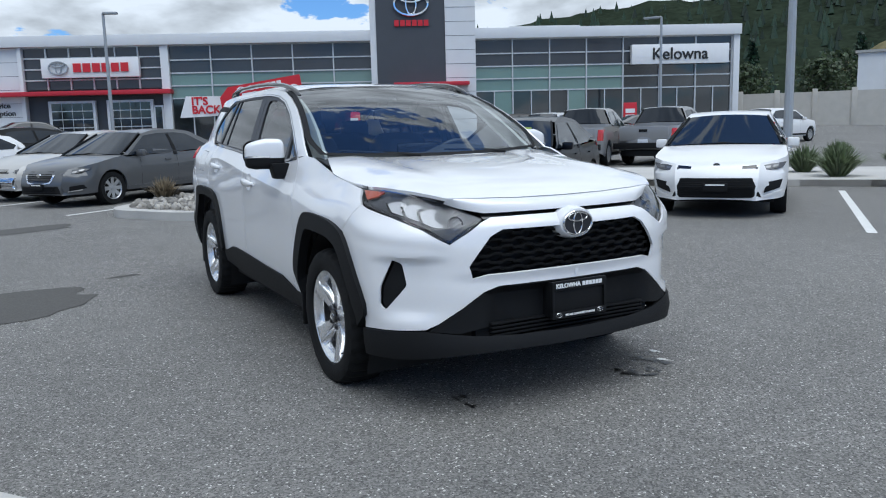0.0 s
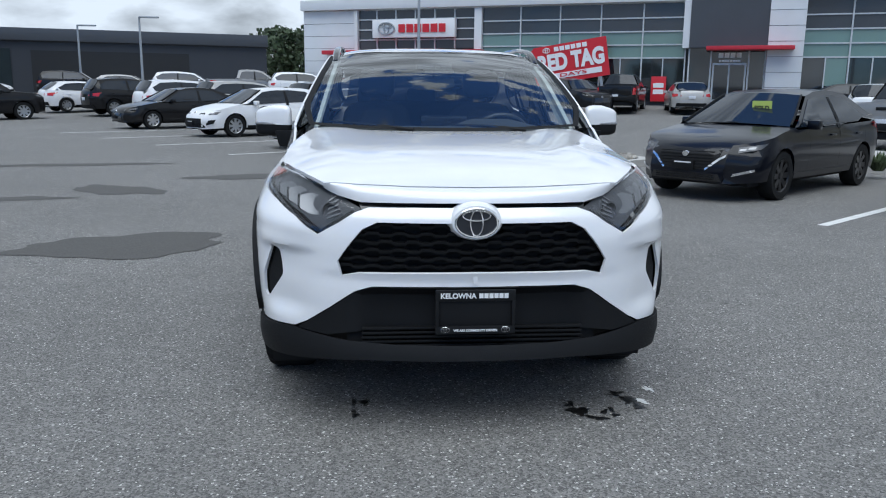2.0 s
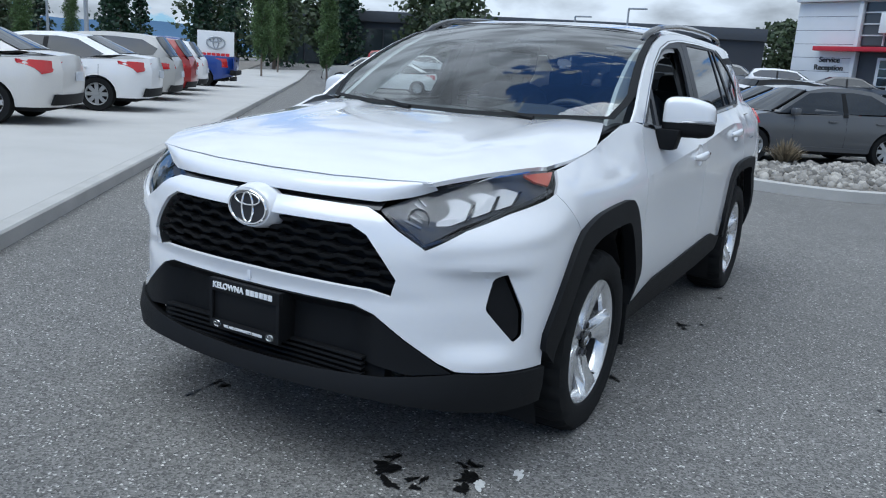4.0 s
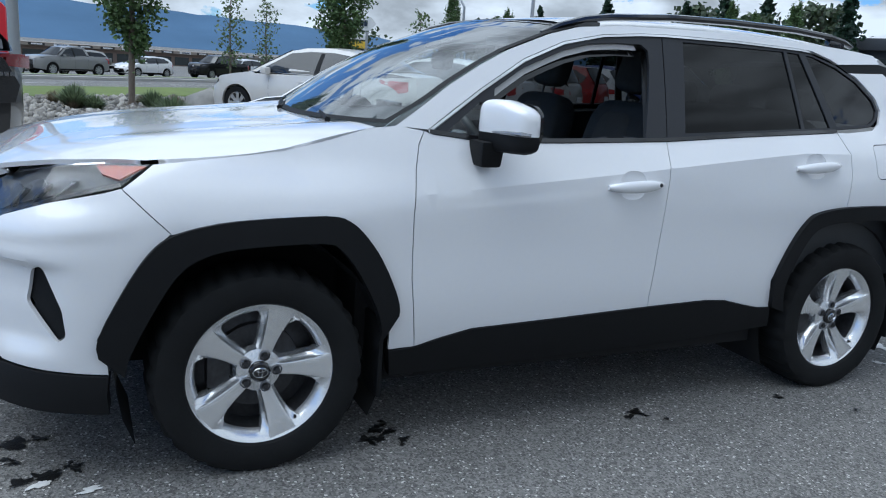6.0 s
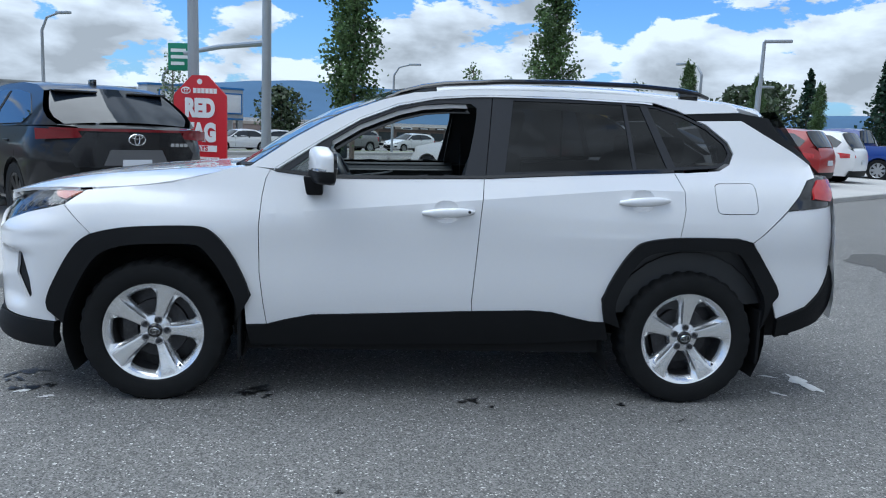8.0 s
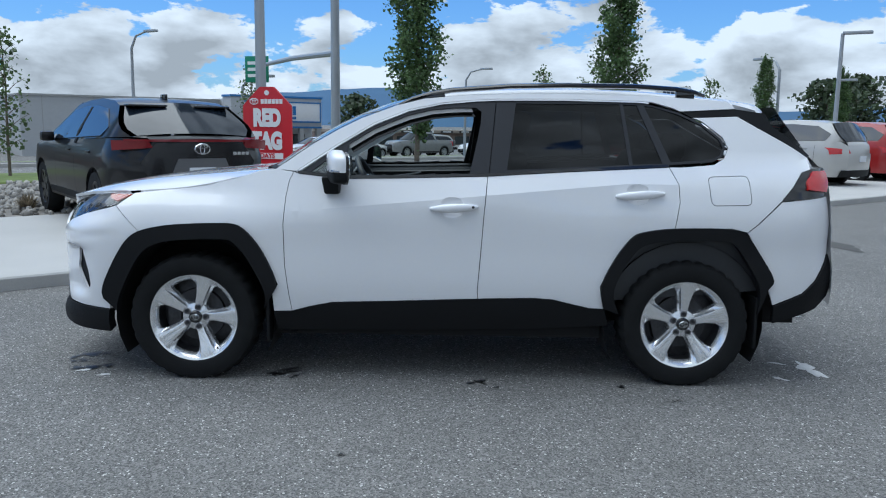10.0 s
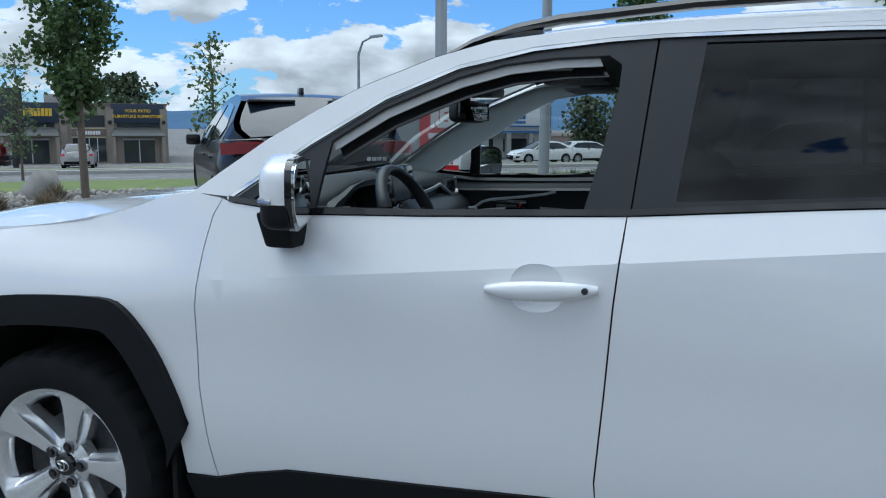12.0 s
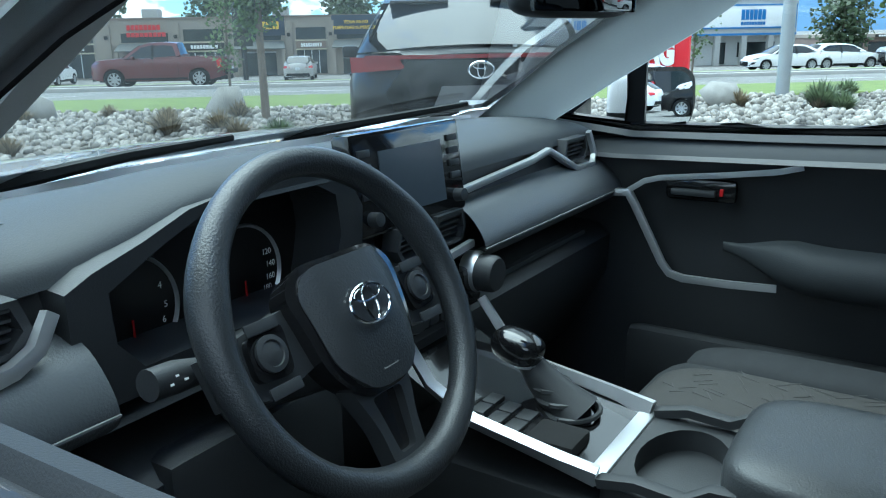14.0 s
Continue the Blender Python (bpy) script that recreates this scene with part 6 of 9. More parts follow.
    l.new(bp.outputs[0], b.inputs["Normal"])
    return m


ASPHALT = asphalt_material()
CONCRETE = mat("concrete", (0.44, 0.43, 0.41), 0.85, vary=0.13, scale=0.8, bump=0.3, bump_scale=90)
KERB = mat("kerb_concrete", (0.42, 0.41, 0.39), 0.85, vary=0.15, scale=3, bump=0.4, bump_scale=120)
GRASS = mat("mown_grass", (0.125, 0.165, 0.038), 0.9, vary=0.3, scale=2, bump=0.6, bump_scale=160)
SOIL = mat("stony_soil", (0.20, 0.185, 0.165), 0.95, vary=0.3, scale=4, bump=0.7, bump_scale=60)
ROCK = mat("river_rock", (0.27, 0.26, 0.24), 0.8, vary=0.3, scale=6, bump=0.4, bump_scale=50)
PAINT_LINE = mat("white_road_paint", (0.62, 0.62, 0.60), 0.7, vary=0.2, scale=9)
WET = mat("wet_asphalt", (0.072, 0.069, 0.064), 0.85, vary=0.3, scale=40, bump=0.6, bump_scale=120)
OIL = mat("oil_spot", (0.008, 0.008, 0.008), 0.35, vary=0.4, scale=60, bump=0.4, bump_scale=150)


def axis(fine, coarse):
    return sorted(set([-v for v in coarse] + list(fine) + list(coarse)))


def make_ground():
    xs = axis(range(-60, 61, 4), (80, 110, 150, 220, 340, 600, 1200, 2600))
    bm = bmesh.new()
    grid(bm, lambda x, y: (x, y, ground_z(x, y)), xs, xs)
    bm.normal_update()
    bm.faces.ensure_lookup_table()
    if bm.faces[0].normal.z < 0:
        bmesh.ops.reverse_faces(bm, faces=bm.faces)
    g = part("ground", bm, ASPHALT)
    tagged(g, "grey worn asphalt of a car lot", "ground", kind="structure")


def slab(name, n0, n1, r0, r1, z0, z1, material, label, category, kind="structure", bevel=0.015, seg=6):
    """A strip laid along the kerb that follows the ground."""
    bm = bmesh.new()
    rs = lin(r0, r1, max(2, int(abs(r1 - r0) / seg) + 1))
    prof = [(n0, z0), (n0, z1 - bevel), (n0 + bevel, z1), (n1 - bevel, z1), (n1, z1 - bevel), (n1, z0)]
    nn = []
    for a, b in zip(prof, prof[1:]):
        k = max(1, int(abs(b[0] - a[0]) / 4))
        nn += [(a[0] + (b[0] - a[0]) * i / k, a[1] + (b[1] - a[1]) * i / k) for i in range(k)]
    nn.append(prof[-1])
    grid(bm, lambda r, i: lot(nn[i][0], r, nn[i][1]), rs, range(len(nn)))
    bmesh.ops.recalc_face_normals(bm, faces=bm.faces)
    if sum(f.normal.z * f.calc_area() for f in bm.faces) < 0:
        bmesh.ops.reverse_faces(bm, faces=bm.faces)
    return tagged(part(name, bm, material), label, category, kind=kind)


def blot(cx, cy, rx, ry, seed, rough=0.3, rz=0.0, z=0.004):
    """A flat spot with an uneven edge."""
    rnd = random.Random(seed)
    bm = bmesh.new()
    n = 40
    ph = [rnd.uniform(0, 6.28) for _ in range(4)]
    ring = []
    for i in range(n):
        t = 2 * math.pi * i / n
        k = 1 + rough * (math.sin(2 * t + ph[0]) * 0.5 + math.sin(3 * t + ph[1]) * 0.4 + math.sin(5 * t + ph[2]) * 0.35 + math.sin(9 * t + ph[3]) * 0.25) + rnd.uniform(-0.12, 0.12) * rough
        p = Vector((rx * k * math.cos(t), ry * k * math.sin(t))) @ Matrix.Rotation(-rz, 2)
        ring.append(bm.verts.new((cx + p.x, cy + p.y, z)))
    c = bm.verts.new((cx, cy, z + 0.001))
    for a, b in zip(ring, ring[1:] + ring[:1]):
        bm.faces.new((c, a, b))
    return bm


make_ground()
slab("pavement_pad", 3.37, 8.0, -30, 60, -0.05, 0.10, CONCRETE, "pale concrete display pad beside the lot", "pavement")
slab("kerb", 3.22, 3.366, -30, 60, -0.05, 0.115, KERB, "rounded concrete kerb edging the display pad", "kerb")
slab("rock_bed", 8.0, 14.5, -60, 80, -0.05, 0.09, SOIL, "stony planting bed beside the road", "planting bed", bevel=0.05)
slab("grass_verge", 14.5, 18.2, -140, 160, -0.05, 0.12, GRASS, "mown green grass verge by the road", "grass", bevel=0.03)
slab("road_kerb", 18.2, 18.5, -140, 160, -0.05, 0.10, KERB, "concrete kerb along the road", "kerb")
slab("far_road_kerb", 36.0, 36.4, -140, 160, -0.05, 0.10, KERB, "concrete kerb on the far side of the road", "kerb")
slab("far_verge", 36.4, 40, -140, 160, -0.05, 0.10, GRASS, "mown grass strip across the road", "grass")
slab("road_median", 27.0, 27.6, -140, 160, -0.05, 0.14, KERB, "concrete median of the road", "kerb")


def island(name, pts, label, fill=None):
    """A kerbed island with a bed of stones."""
    loop = rounded(pts, 0.5, 5)
    k = part(name, panel_bm(loop, lambda x, y: (x, y, ground_z(x, y) + 0.13), (0, 0, 1), res=0.6, depth=0.18), KERB)
    tagged(k, label, "kerb", kind="structure")
    c = Vector((sum(p[0] for p in pts) / len(pts), sum(p[1] for p in pts) / len(pts)))
    inner = [tuple(c + (Vector(p) - c) * (1 - 0.28 / (Vector(p) - c).length)) for p in loop]
    b = part("stone_bed", panel_bm(inner, lambda x, y: (x, y, ground_z(x, y) + 0.138), (0, 0, 1), res=0.5, depth=0.02), fill or SOIL)
    tagged(b, "planted bed of gravel inside a kerb" if fill is None else "pale concrete paving inside a kerb", "planting bed", kind="structure")
    return inner


def L2(n, r):
    p = NDIR * n + RDIR * r
    return (p.x, p.y)


# island beside the grey sedan, walk in front of the building
ISL_A = island("island_kerb", [L2(-4.95, 7.7), L2(-4.5, 7.25), L2(-4.3, 5.6), L2(-5.2, 4.7), L2(-9.9, 4.5), L2(-10.3, 5.2), L2(-10.1, 8.2), L2(-9.2, 8.5)], "concrete kerb round a stony island")
island("island_kerb", [L2(-12.6, -6.5), L2(-11.8, -5.8), L2(-11.7, 3.0), L2(-12.3, 3.6), L2(-14.3, 3.4), L2(-14.8, 2.5), L2(-14.8, -5.8)], "concrete kerb round a planted island", CONCRETE)
slab("pavement_walk", -13.2, -11.0, -16.5, -6.9, -0.05, 0.12, CONCRETE, "pale concrete walk between parking rows", "pavement")
slab("pavement_walk_two", -16.5, -15.0, -16.5, 3.0, -0.05, 0.12, CONCRETE, "pale concrete walk before the showroom", "pavement")


def stones_bm(spots, lo, hi, seed):
    """Many small worn stones in one mesh."""
    rnd = random.Random(seed)
    base = bmesh.new()
    bmesh.ops.create_icosphere(base, subdivisions=1, radius=1)
    co = [v.co.copy() for v in base.verts]
    fc = [[v.index for v in f.verts] for f in base.faces]
    base.free()
    vs, fs = [], []
    for p in spots:
        s = rnd.uniform(lo, hi)
        q = Euler((rnd.uniform(0, 6), rnd.uniform(0, 6), rnd.uniform(0, 6))).to_matrix()
        sc = Vector((1, rnd.uniform(0.6, 0.9), rnd.uniform(0.45, 0.7)))
        k = len(vs)
        vs += [p + q @ Vector((c.x * sc.x, c.y * sc.y, c.z * sc.z)) * s * rnd.uniform(0.85, 1.1) for c in co]
        fs += [[k + i for i in f] for f in fc]
    me = bpy.data.meshes.new("stones")
    me.from_pydata(vs, [], fs)
    me.shade_smooth()
    return me


STONE = mat("washed_stones", (0.27, 0.255, 0.23), 0.8, vary=0.25, scale=5)


def island_variation(m):
    n, l = m.node_tree.nodes, m.node_tree.links
    geo = n.new("ShaderNodeNewGeometry")
    r = n.new("ShaderNodeMapRange")
    r.inputs[3].default_value, r.inputs[4].default_value = 0.45, 1.5
    l.new(geo.outputs["Random Per Island"], r.inputs[0])
    b = n["Principled BSDF"]
    src = b.inputs["Base Color"].links[0].from_socket
    mix = n.new("ShaderNodeMix")
    mix.data_type, mix.blend_type = "RGBA", "MULTIPLY"
    mix.inputs[0].default_value = 1
    l.new(src, mix.inputs[6]), l.new(r.outputs[0], mix.inputs[7]), l.new(mix.outputs[2], b.inputs["Base Color"])


island_variation(STONE)
rnd = random.Random(4)
spots = []
for _ in range(9000):
    n, r = rnd.uniform(8.1, 14.4), rnd.gauss(0, 13)
    if -35 < r < 40:
        spots.append(lot(n, r, 0.10))
for inner in (ISL_A,):
    xs, ys = [p[0] for p in inner], [p[1] for p in inner]
    for _ in range(2600):
        p = (rnd.uniform(min(xs), max(xs)), rnd.uniform(min(ys), max(ys)))
        if inside(p, inner):
            spots.append(Vector((p[0], p[1], ground_z(*p) + 0.145)))
me = stones_bm(spots, 0.035, 0.11, 3)
me.materials.append(STONE)
tagged(new("river_stones", me), "loose grey and buff river stones in the beds", "stones", kind="stuff")
for k in range(9):
    r = (-12.5, -9, -6.2, -3.0, 0.5, 2.4, 5.5, 9, 14)[k]
    n = (9.2, 12.5, 13.2, 13.0, 12.0, 13.4, 12.6, 10.5, 12)[k]
    me = stones_bm([Vector((0, 0, 0))], 0.42, 0.6, 30 + k)
    me.materials.append(ROCK)
    b = new("boulder", me)
    b.location = lot(n, r, 0.2)
    tagged(b, "rounded grey boulder in the stony bed", "boulder", group="boulders in the bed")

# painted lines
for n0, n1, r in ((-10.8, -5.0, -0.6), (-10.8, -5.0, -3.55), (-10.8, -5.0, -6.5), (-10.5, -4.6, 8.4), (-10.5, -4.6, 11.5), (-10.5, -4.6, 15.2), (-10.5, -4.6, 18.7), (-10.5, -4.6, 22.2)):
    bm = bmesh.new()
    grid(bm, lambda a, b: lot(a, r + b, 0.005), lin(n0, n1, 4), (-0.055, 0.055))
    bm.normal_update()
    bm.faces.ensure_lookup_table()
    if bm.faces[0].normal.z < 0:
        bmesh.ops.reverse_faces(bm, faces=bm.faces)
    tagged(part("parking_line", bm, PAINT_LINE), "worn white painted parking line", "road marking", group="parking lines", kind="structure")
for r0 in range(-60, 100, 8):
    for n in (22.8, 31.8):
        bm = bmesh.new()
        grid(bm, lambda a, b: lot(n + a, r0 + b, 0.006), (-0.06, 0.06), (0, 3))
        tagged(part("lane_line", bm, PAINT_LINE), "white dashed lane line on the road", "road marking", group="lane lines", kind="structure")
# wet patches and drips
for k, (x, y, a, b, rz) in enumerate(((-2.55, 1.75, 0.92, 0.52, 0.15), (-2.38, 7.5, 0.85, 0.42, 0.3), (-3.85, 5.75, 0.75, 0.40, -0.7), (-4.9, 4.8, 0.7, 0.22, 0.2), (-5.6, 9.5, 1.3, 0.3, 0.2), (-1.45, 2.65, 0.16, 0.05, 0.3))):
    tagged(part("wet_patch", blot(x, y, a, b, k, 0.25, rz), WET, smooth=0), "dark damp patch on the asphalt", "stain", kind="structure")
for k, (x, y, a) in enumerate(((-0.46, -1.97, 0.05), (-0.47, -2.07, 0.035), (0.50, -2.11, 0.07), (0.60, -2.12, 0.04), (0.46, -2.0, 0.04), (0.74, -2.02, 0.055), (0.90, 0.23, 0.055), (0.98, 0.33, 0.02), (0.72, -0.835, 0.06), (0.80, -0.90, 0.055), (0.84, -0.80, 0.035), (0.93, 1.02, 0.03), (1.15, 1.25, 0.02), (0.70, -1.9, 0.04), (1.9, -0.4, 0.02))):
    for j in range(3):
        rr = random.Random(k * 7 + j)
        tagged(part("oil_spot", blot(x + rr.uniform(-0.6, 0.6) * a, y + rr.uniform(-0.9, 0.9) * a, a * rr.uniform(0.35, 0.7), a * rr.uniform(0.2, 0.42), k * 5 + j, 0.55, rr.uniform(0, 3), 0.004 + 0.001 * j), OIL, smooth=0), "small black drip on the asphalt", "stain", group="drips under the car", kind="structure")
for k, (x, y, a) in enumerate(((0.56, 2.2, 0.12), (0.75, 1.95, 0.04), (0.45, 2.05, 0.04), (0.86, -1.86, 0.035), (0.78, -2.0, 0.04))):
    tagged(part("paint_splash", blot(x, y, a, a * 0.45, 90 + k, 0.5, 0.6 * k), PAINT_LINE, smooth=0), "pale splash on the asphalt", "stain", kind="structure")

# ---- parked vehicles ----
CAR_GLASS = mat("dark_car_glass", (0.011, 0.016, 0.024), 0.03, vary=0.1, spec=0.5)
HUBCAP = mat("wheel_cover_silver", (0.42, 0.43, 0.44), 0.3, 0.6, vary=0.1, scale=10)
PLATE_BLUE = mat("plate_white", (0.6, 0.62, 0.66), 0.4, vary=0.05)


def paint(name, c):
    return mat("paint_" + name, c, 0.28, 0.0, vary=0.04, scale=2, coat=1.0, spec=0.15 if sum(c) < 0.05 else 0.5)


PAINTS = {"grey": paint("grey", (0.075, 0.078, 0.083)), "silver": paint("silver", (0.42, 0.41, 0.39)), "white": paint("white", (0.76, 0.76, 0.76)), "black": paint("black", (0.008, 0.008, 0.009)),
          "navy": paint("navy", (0.003, 0.004, 0.008)), "red": paint("red", (0.30, 0.012, 0.012)), "blue": paint("blue", (0.015, 0.045, 0.22)), "pearl": paint("pearl", (0.62, 0.60, 0.57)), "stone": paint("stone", (0.22, 0.22, 0.22)), "maroon": paint("maroon", (0.10, 0.012, 0.015))}
for _m in PAINTS.values():
    _b = _m.node_tree.nodes["Principled BSDF"]
    _b.inputs["Coat Weight"].default_value, _b.inputs["Coat Roughness"].default_value = 0.55 if sum(_b.inputs["Base Color"].links[0].from_node.inputs[6].default_value[:3]) > 0.06 else 0.45, 0.05
SHAPES = {
    "sedan": dict(l=4.55, w=1.78, nose=[(-0.5, 0.24), (-0.503, 0.42), (-0.49, 0.62), (-0.46, 0.72)], hood=[(-0.46, 0.72), (-0.40, 0.80), (-0.32, 0.87), (-0.235, 0.93)], ws=[(-0.235, 0.93), (-0.07, 1.34)], roof=[(-0.07, 1.34), (0.0, 1.405), (0.10, 1.43), (0.20, 1.40), (0.24, 1.37)], rw=[(0.24, 1.37), (0.385, 1.08)], deck=[(0.385, 1.08), (0.44, 1.06), (0.485, 1.03)], tail=[(0.485, 1.03), (0.50, 0.80), (0.495, 0.5), (0.485, 0.27)], belt=(0.90, 0.98), glass=[(-0.205, 0.93), (-0.065, 1.30), (0.02, 1.345), (0.13, 1.355), (0.21, 1.32), (0.32, 1.07), (0.25, 0.985)], wb=(-0.305, 0.29), wr=0.32),
    "suv": dict(l=4.6, w=1.86, nose=[(-0.5, 0.28), (-0.505, 0.5), (-0.495, 0.78), (-0.47, 0.90)], hood=[(-0.47, 0.90), (-0.40, 0.99), (-0.30, 1.06), (-0.225, 1.10)], ws=[(-0.225, 1.10), (-0.08, 1.52)], roof=[(-0.08, 1.52), (0.02, 1.60), (0.15, 1.645), (0.30, 1.63), (0.405, 1.57)], rw=[(0.405, 1.57), (0.475, 1.13)], deck=[(0.475, 1.13), (0.485, 1.08), (0.49, 1.04)], tail=[(0.49, 1.04), (0.50, 0.78), (0.497, 0.5), (0.485, 0.30)], belt=(1.06, 1.14), glass=[(-0.195, 1.09), (-0.07, 1.47), (0.03, 1.53), (0.20, 1.55), (0.34, 1.51), (0.42, 1.32), (0.40, 1.16)], wb=(-0.30, 0.29), wr=0.36),
    "coupe_suv": dict(l=4.69, w=1.86, nose=[(-0.5, 0.28), (-0.505, 0.5), (-0.49, 0.75), (-0.46, 0.86)], hood=[(-0.46, 0.86), (-0.40, 0.94), (-0.30, 1.02), (-0.235, 1.06)], ws=[(-0.235, 1.06), (-0.06, 1.52)], roof=[(-0.06, 1.50), (0.04, 1.565), (0.16, 1.58), (0.28, 1.545), (0.345, 1.485)], rw=[(0.345, 1.485), (0.462, 1.135)], deck=[(0.462, 1.135), (0.478, 1.125), (0.492, 1.10)], tail=[(0.492, 1.10), (0.495, 0.95), (0.50, 0.72), (0.495, 0.5), (0.48, 0.30)], belt=(1.03, 1.12), glass=[(-0.205, 1.05), (-0.06, 1.44), (0.04, 1.49), (0.16, 1.495), (0.27, 1.45), (0.36, 1.24), (0.33, 1.14)], wb=(-0.305, 0.30), wr=0.365),
    "hatch": dict(l=4.38, w=1.79, nose=[(-0.5, 0.24), (-0.505, 0.42), (-0.49, 0.62), (-0.46, 0.73)], hood=[(-0.46, 0.73), (-0.38, 0.83), (-0.31, 0.90), (-0.245, 0.95)], ws=[(-0.245, 0.95), (-0.07, 1.35)], roof=[(-0.07, 1.35), (0.02, 1.42), (0.12, 1.44), (0.28, 1.42), (0.36, 1.37)], rw=[(0.36, 1.37), (0.475, 1.02)], deck=[(0.475, 1.02), (0.485, 0.98), (0.49, 0.95)], tail=[(0.49, 0.95), (0.50, 0.74), (0.495, 0.5), (0.485, 0.27)], belt=(0.92, 1.02), glass=[(-0.21, 0.95), (-0.065, 1.31), (0.03, 1.36), (0.15, 1.37), (0.28, 1.33), (0.37, 1.13), (0.34, 1.03)], wb=(-0.30, 0.30), wr=0.33),
    "pickup": dict(l=5.4, w=1.9, nose=[(-0.5, 0.40), (-0.503, 0.62), (-0.495, 0.95), (-0.475, 1.06)], hood=[(-0.475, 1.06), (-0.42, 1.13), (-0.32, 1.17), (-0.255, 1.19)], ws=[(-0.255, 1.19), (-0.135, 1.66)], roof=[(-0.135, 1.66), (-0.07, 1.76), (0.03, 1.79), (0.10, 1.77), (0.135, 1.73)], rw=[(0.135, 1.73), (0.165, 1.28)], deck=[(0.165, 1.28), (0.168, 0.85), (0.47, 0.85), (0.472, 1.20), (0.49, 1.20)], tail=[(0.49, 1.20), (0.493, 0.90), (0.50, 0.62), (0.49, 0.48)], belt=(1.14, 1.22), glass=[(-0.225, 1.18), (-0.12, 1.60), (-0.05, 1.67), (0.05, 1.68), (0.105, 1.64), (0.135, 1.25)], wb=(-0.325, 0.29), wr=0.385)}


# fronts of the nearest cars: lamp outline, paired and middle pieces, as (across, up) for a nose with its lamps at 0.62
FACES = {
    "band": dict(lamp=[(0.46, 0.668), (0.56, 0.632), (0.82, 0.665), (0.86, 0.735), (0.66, 0.712)], plate=0.42, badge=0.70,
                 pairs=[("corner_pocket", [(0.60, 0.34), (0.79, 0.40), (0.82, 0.51), (0.63, 0.48)], "black"), ("lip_blade", [(0.56, 0.262), (0.82, 0.335), (0.82, 0.365), (0.56, 0.292)], "body")],
                 middle=[("nose_band", [(-0.50, 0.668), (0, 0.630), (0.50, 0.668), (0.50, 0.705), (0, 0.664), (-0.50, 0.705)], "black", 0), ("grille", [(-0.57, 0.28), (0.57, 0.28), (0.45, 0.54), (-0.45, 0.54)], "dark", 10)]),
    "wing": dict(lamp=[(0.46, 0.665), (0.58, 0.618), (0.82, 0.675), (0.86, 0.745), (0.62, 0.700)], plate=0.46, badge=0.60,
                 pairs=[("grille_wing", [(0.30, 0.405), (0.46, 0.540), (0.60, 0.625), (0.58, 0.640), (0.44, 0.562), (0.28, 0.425)], "chrome"), ("corner_pocket", [(0.58, 0.33), (0.80, 0.40), (0.80, 0.43), (0.60, 0.37)], "chrome")],
                 middle=[("grille", [(-0.28, 0.42), (0.28, 0.42), (0.44, 0.565), (0.46, 0.660), (-0.46, 0.660), (-0.44, 0.565)], "dark", 6), ("lower_intake", [(-0.50, 0.27), (0.50, 0.27), (0.46, 0.36), (-0.46, 0.36)], "black", 3)]),
    "vee": dict(lamp=[(0.42, 0.640), (0.58, 0.606), (0.83, 0.690), (0.86, 0.755), (0.55, 0.690)], plate=0.40, badge=0.61,
                pairs=[("grille_vee", [(0.36, 0.700), (0.42, 0.690), (0.30, 0.470), (0.10, 0.440), (0.10, 0.462), (0.27, 0.490)], "chrome"), ("fog_pocket", [(0.60, 0.31), (0.82, 0.36), (0.80, 0.43), (0.62, 0.40)], "black"), ("fog_trim", [(0.58, 0.295), (0.78, 0.325), (0.78, 0.345), (0.58, 0.315)], "chrome")],
                middle=[("grille", [(-0.27, 0.49), (0.27, 0.49), (0.37, 0.70), (-0.37, 0.70)], "black", 5), ("lower_intake", [(-0.50, 0.27), (0.50, 0.27), (0.46, 0.41), (-0.46, 0.41)], "dark", 4)]),
    "twin": dict(lamp=[(0.40, 0.640), (0.56, 0.575), (0.78, 0.660), (0.84, 0.760), (0.60, 0.715)], plate=0.35, badge=0.645,
                 pairs=[("fog_pocket", [(0.60, 0.33), (0.80, 0.38), (0.79, 0.45), (0.62, 0.42)], "black")],
                 middle=[("upper_grille", [(-0.34, 0.605), (0.34, 0.605), (0.37, 0.685), (-0.37, 0.685)], "dark", 3), ("grille_frame", [(-0.50, 0.285), (0.50, 0.285), (0.58, 0.510), (-0.58, 0.510)], "chrome", 0), ("grille", [(-0.46, 0.305), (0.46, 0.305), (0.545, 0.492), (-0.545, 0.492)], "dark", 5)]),
}


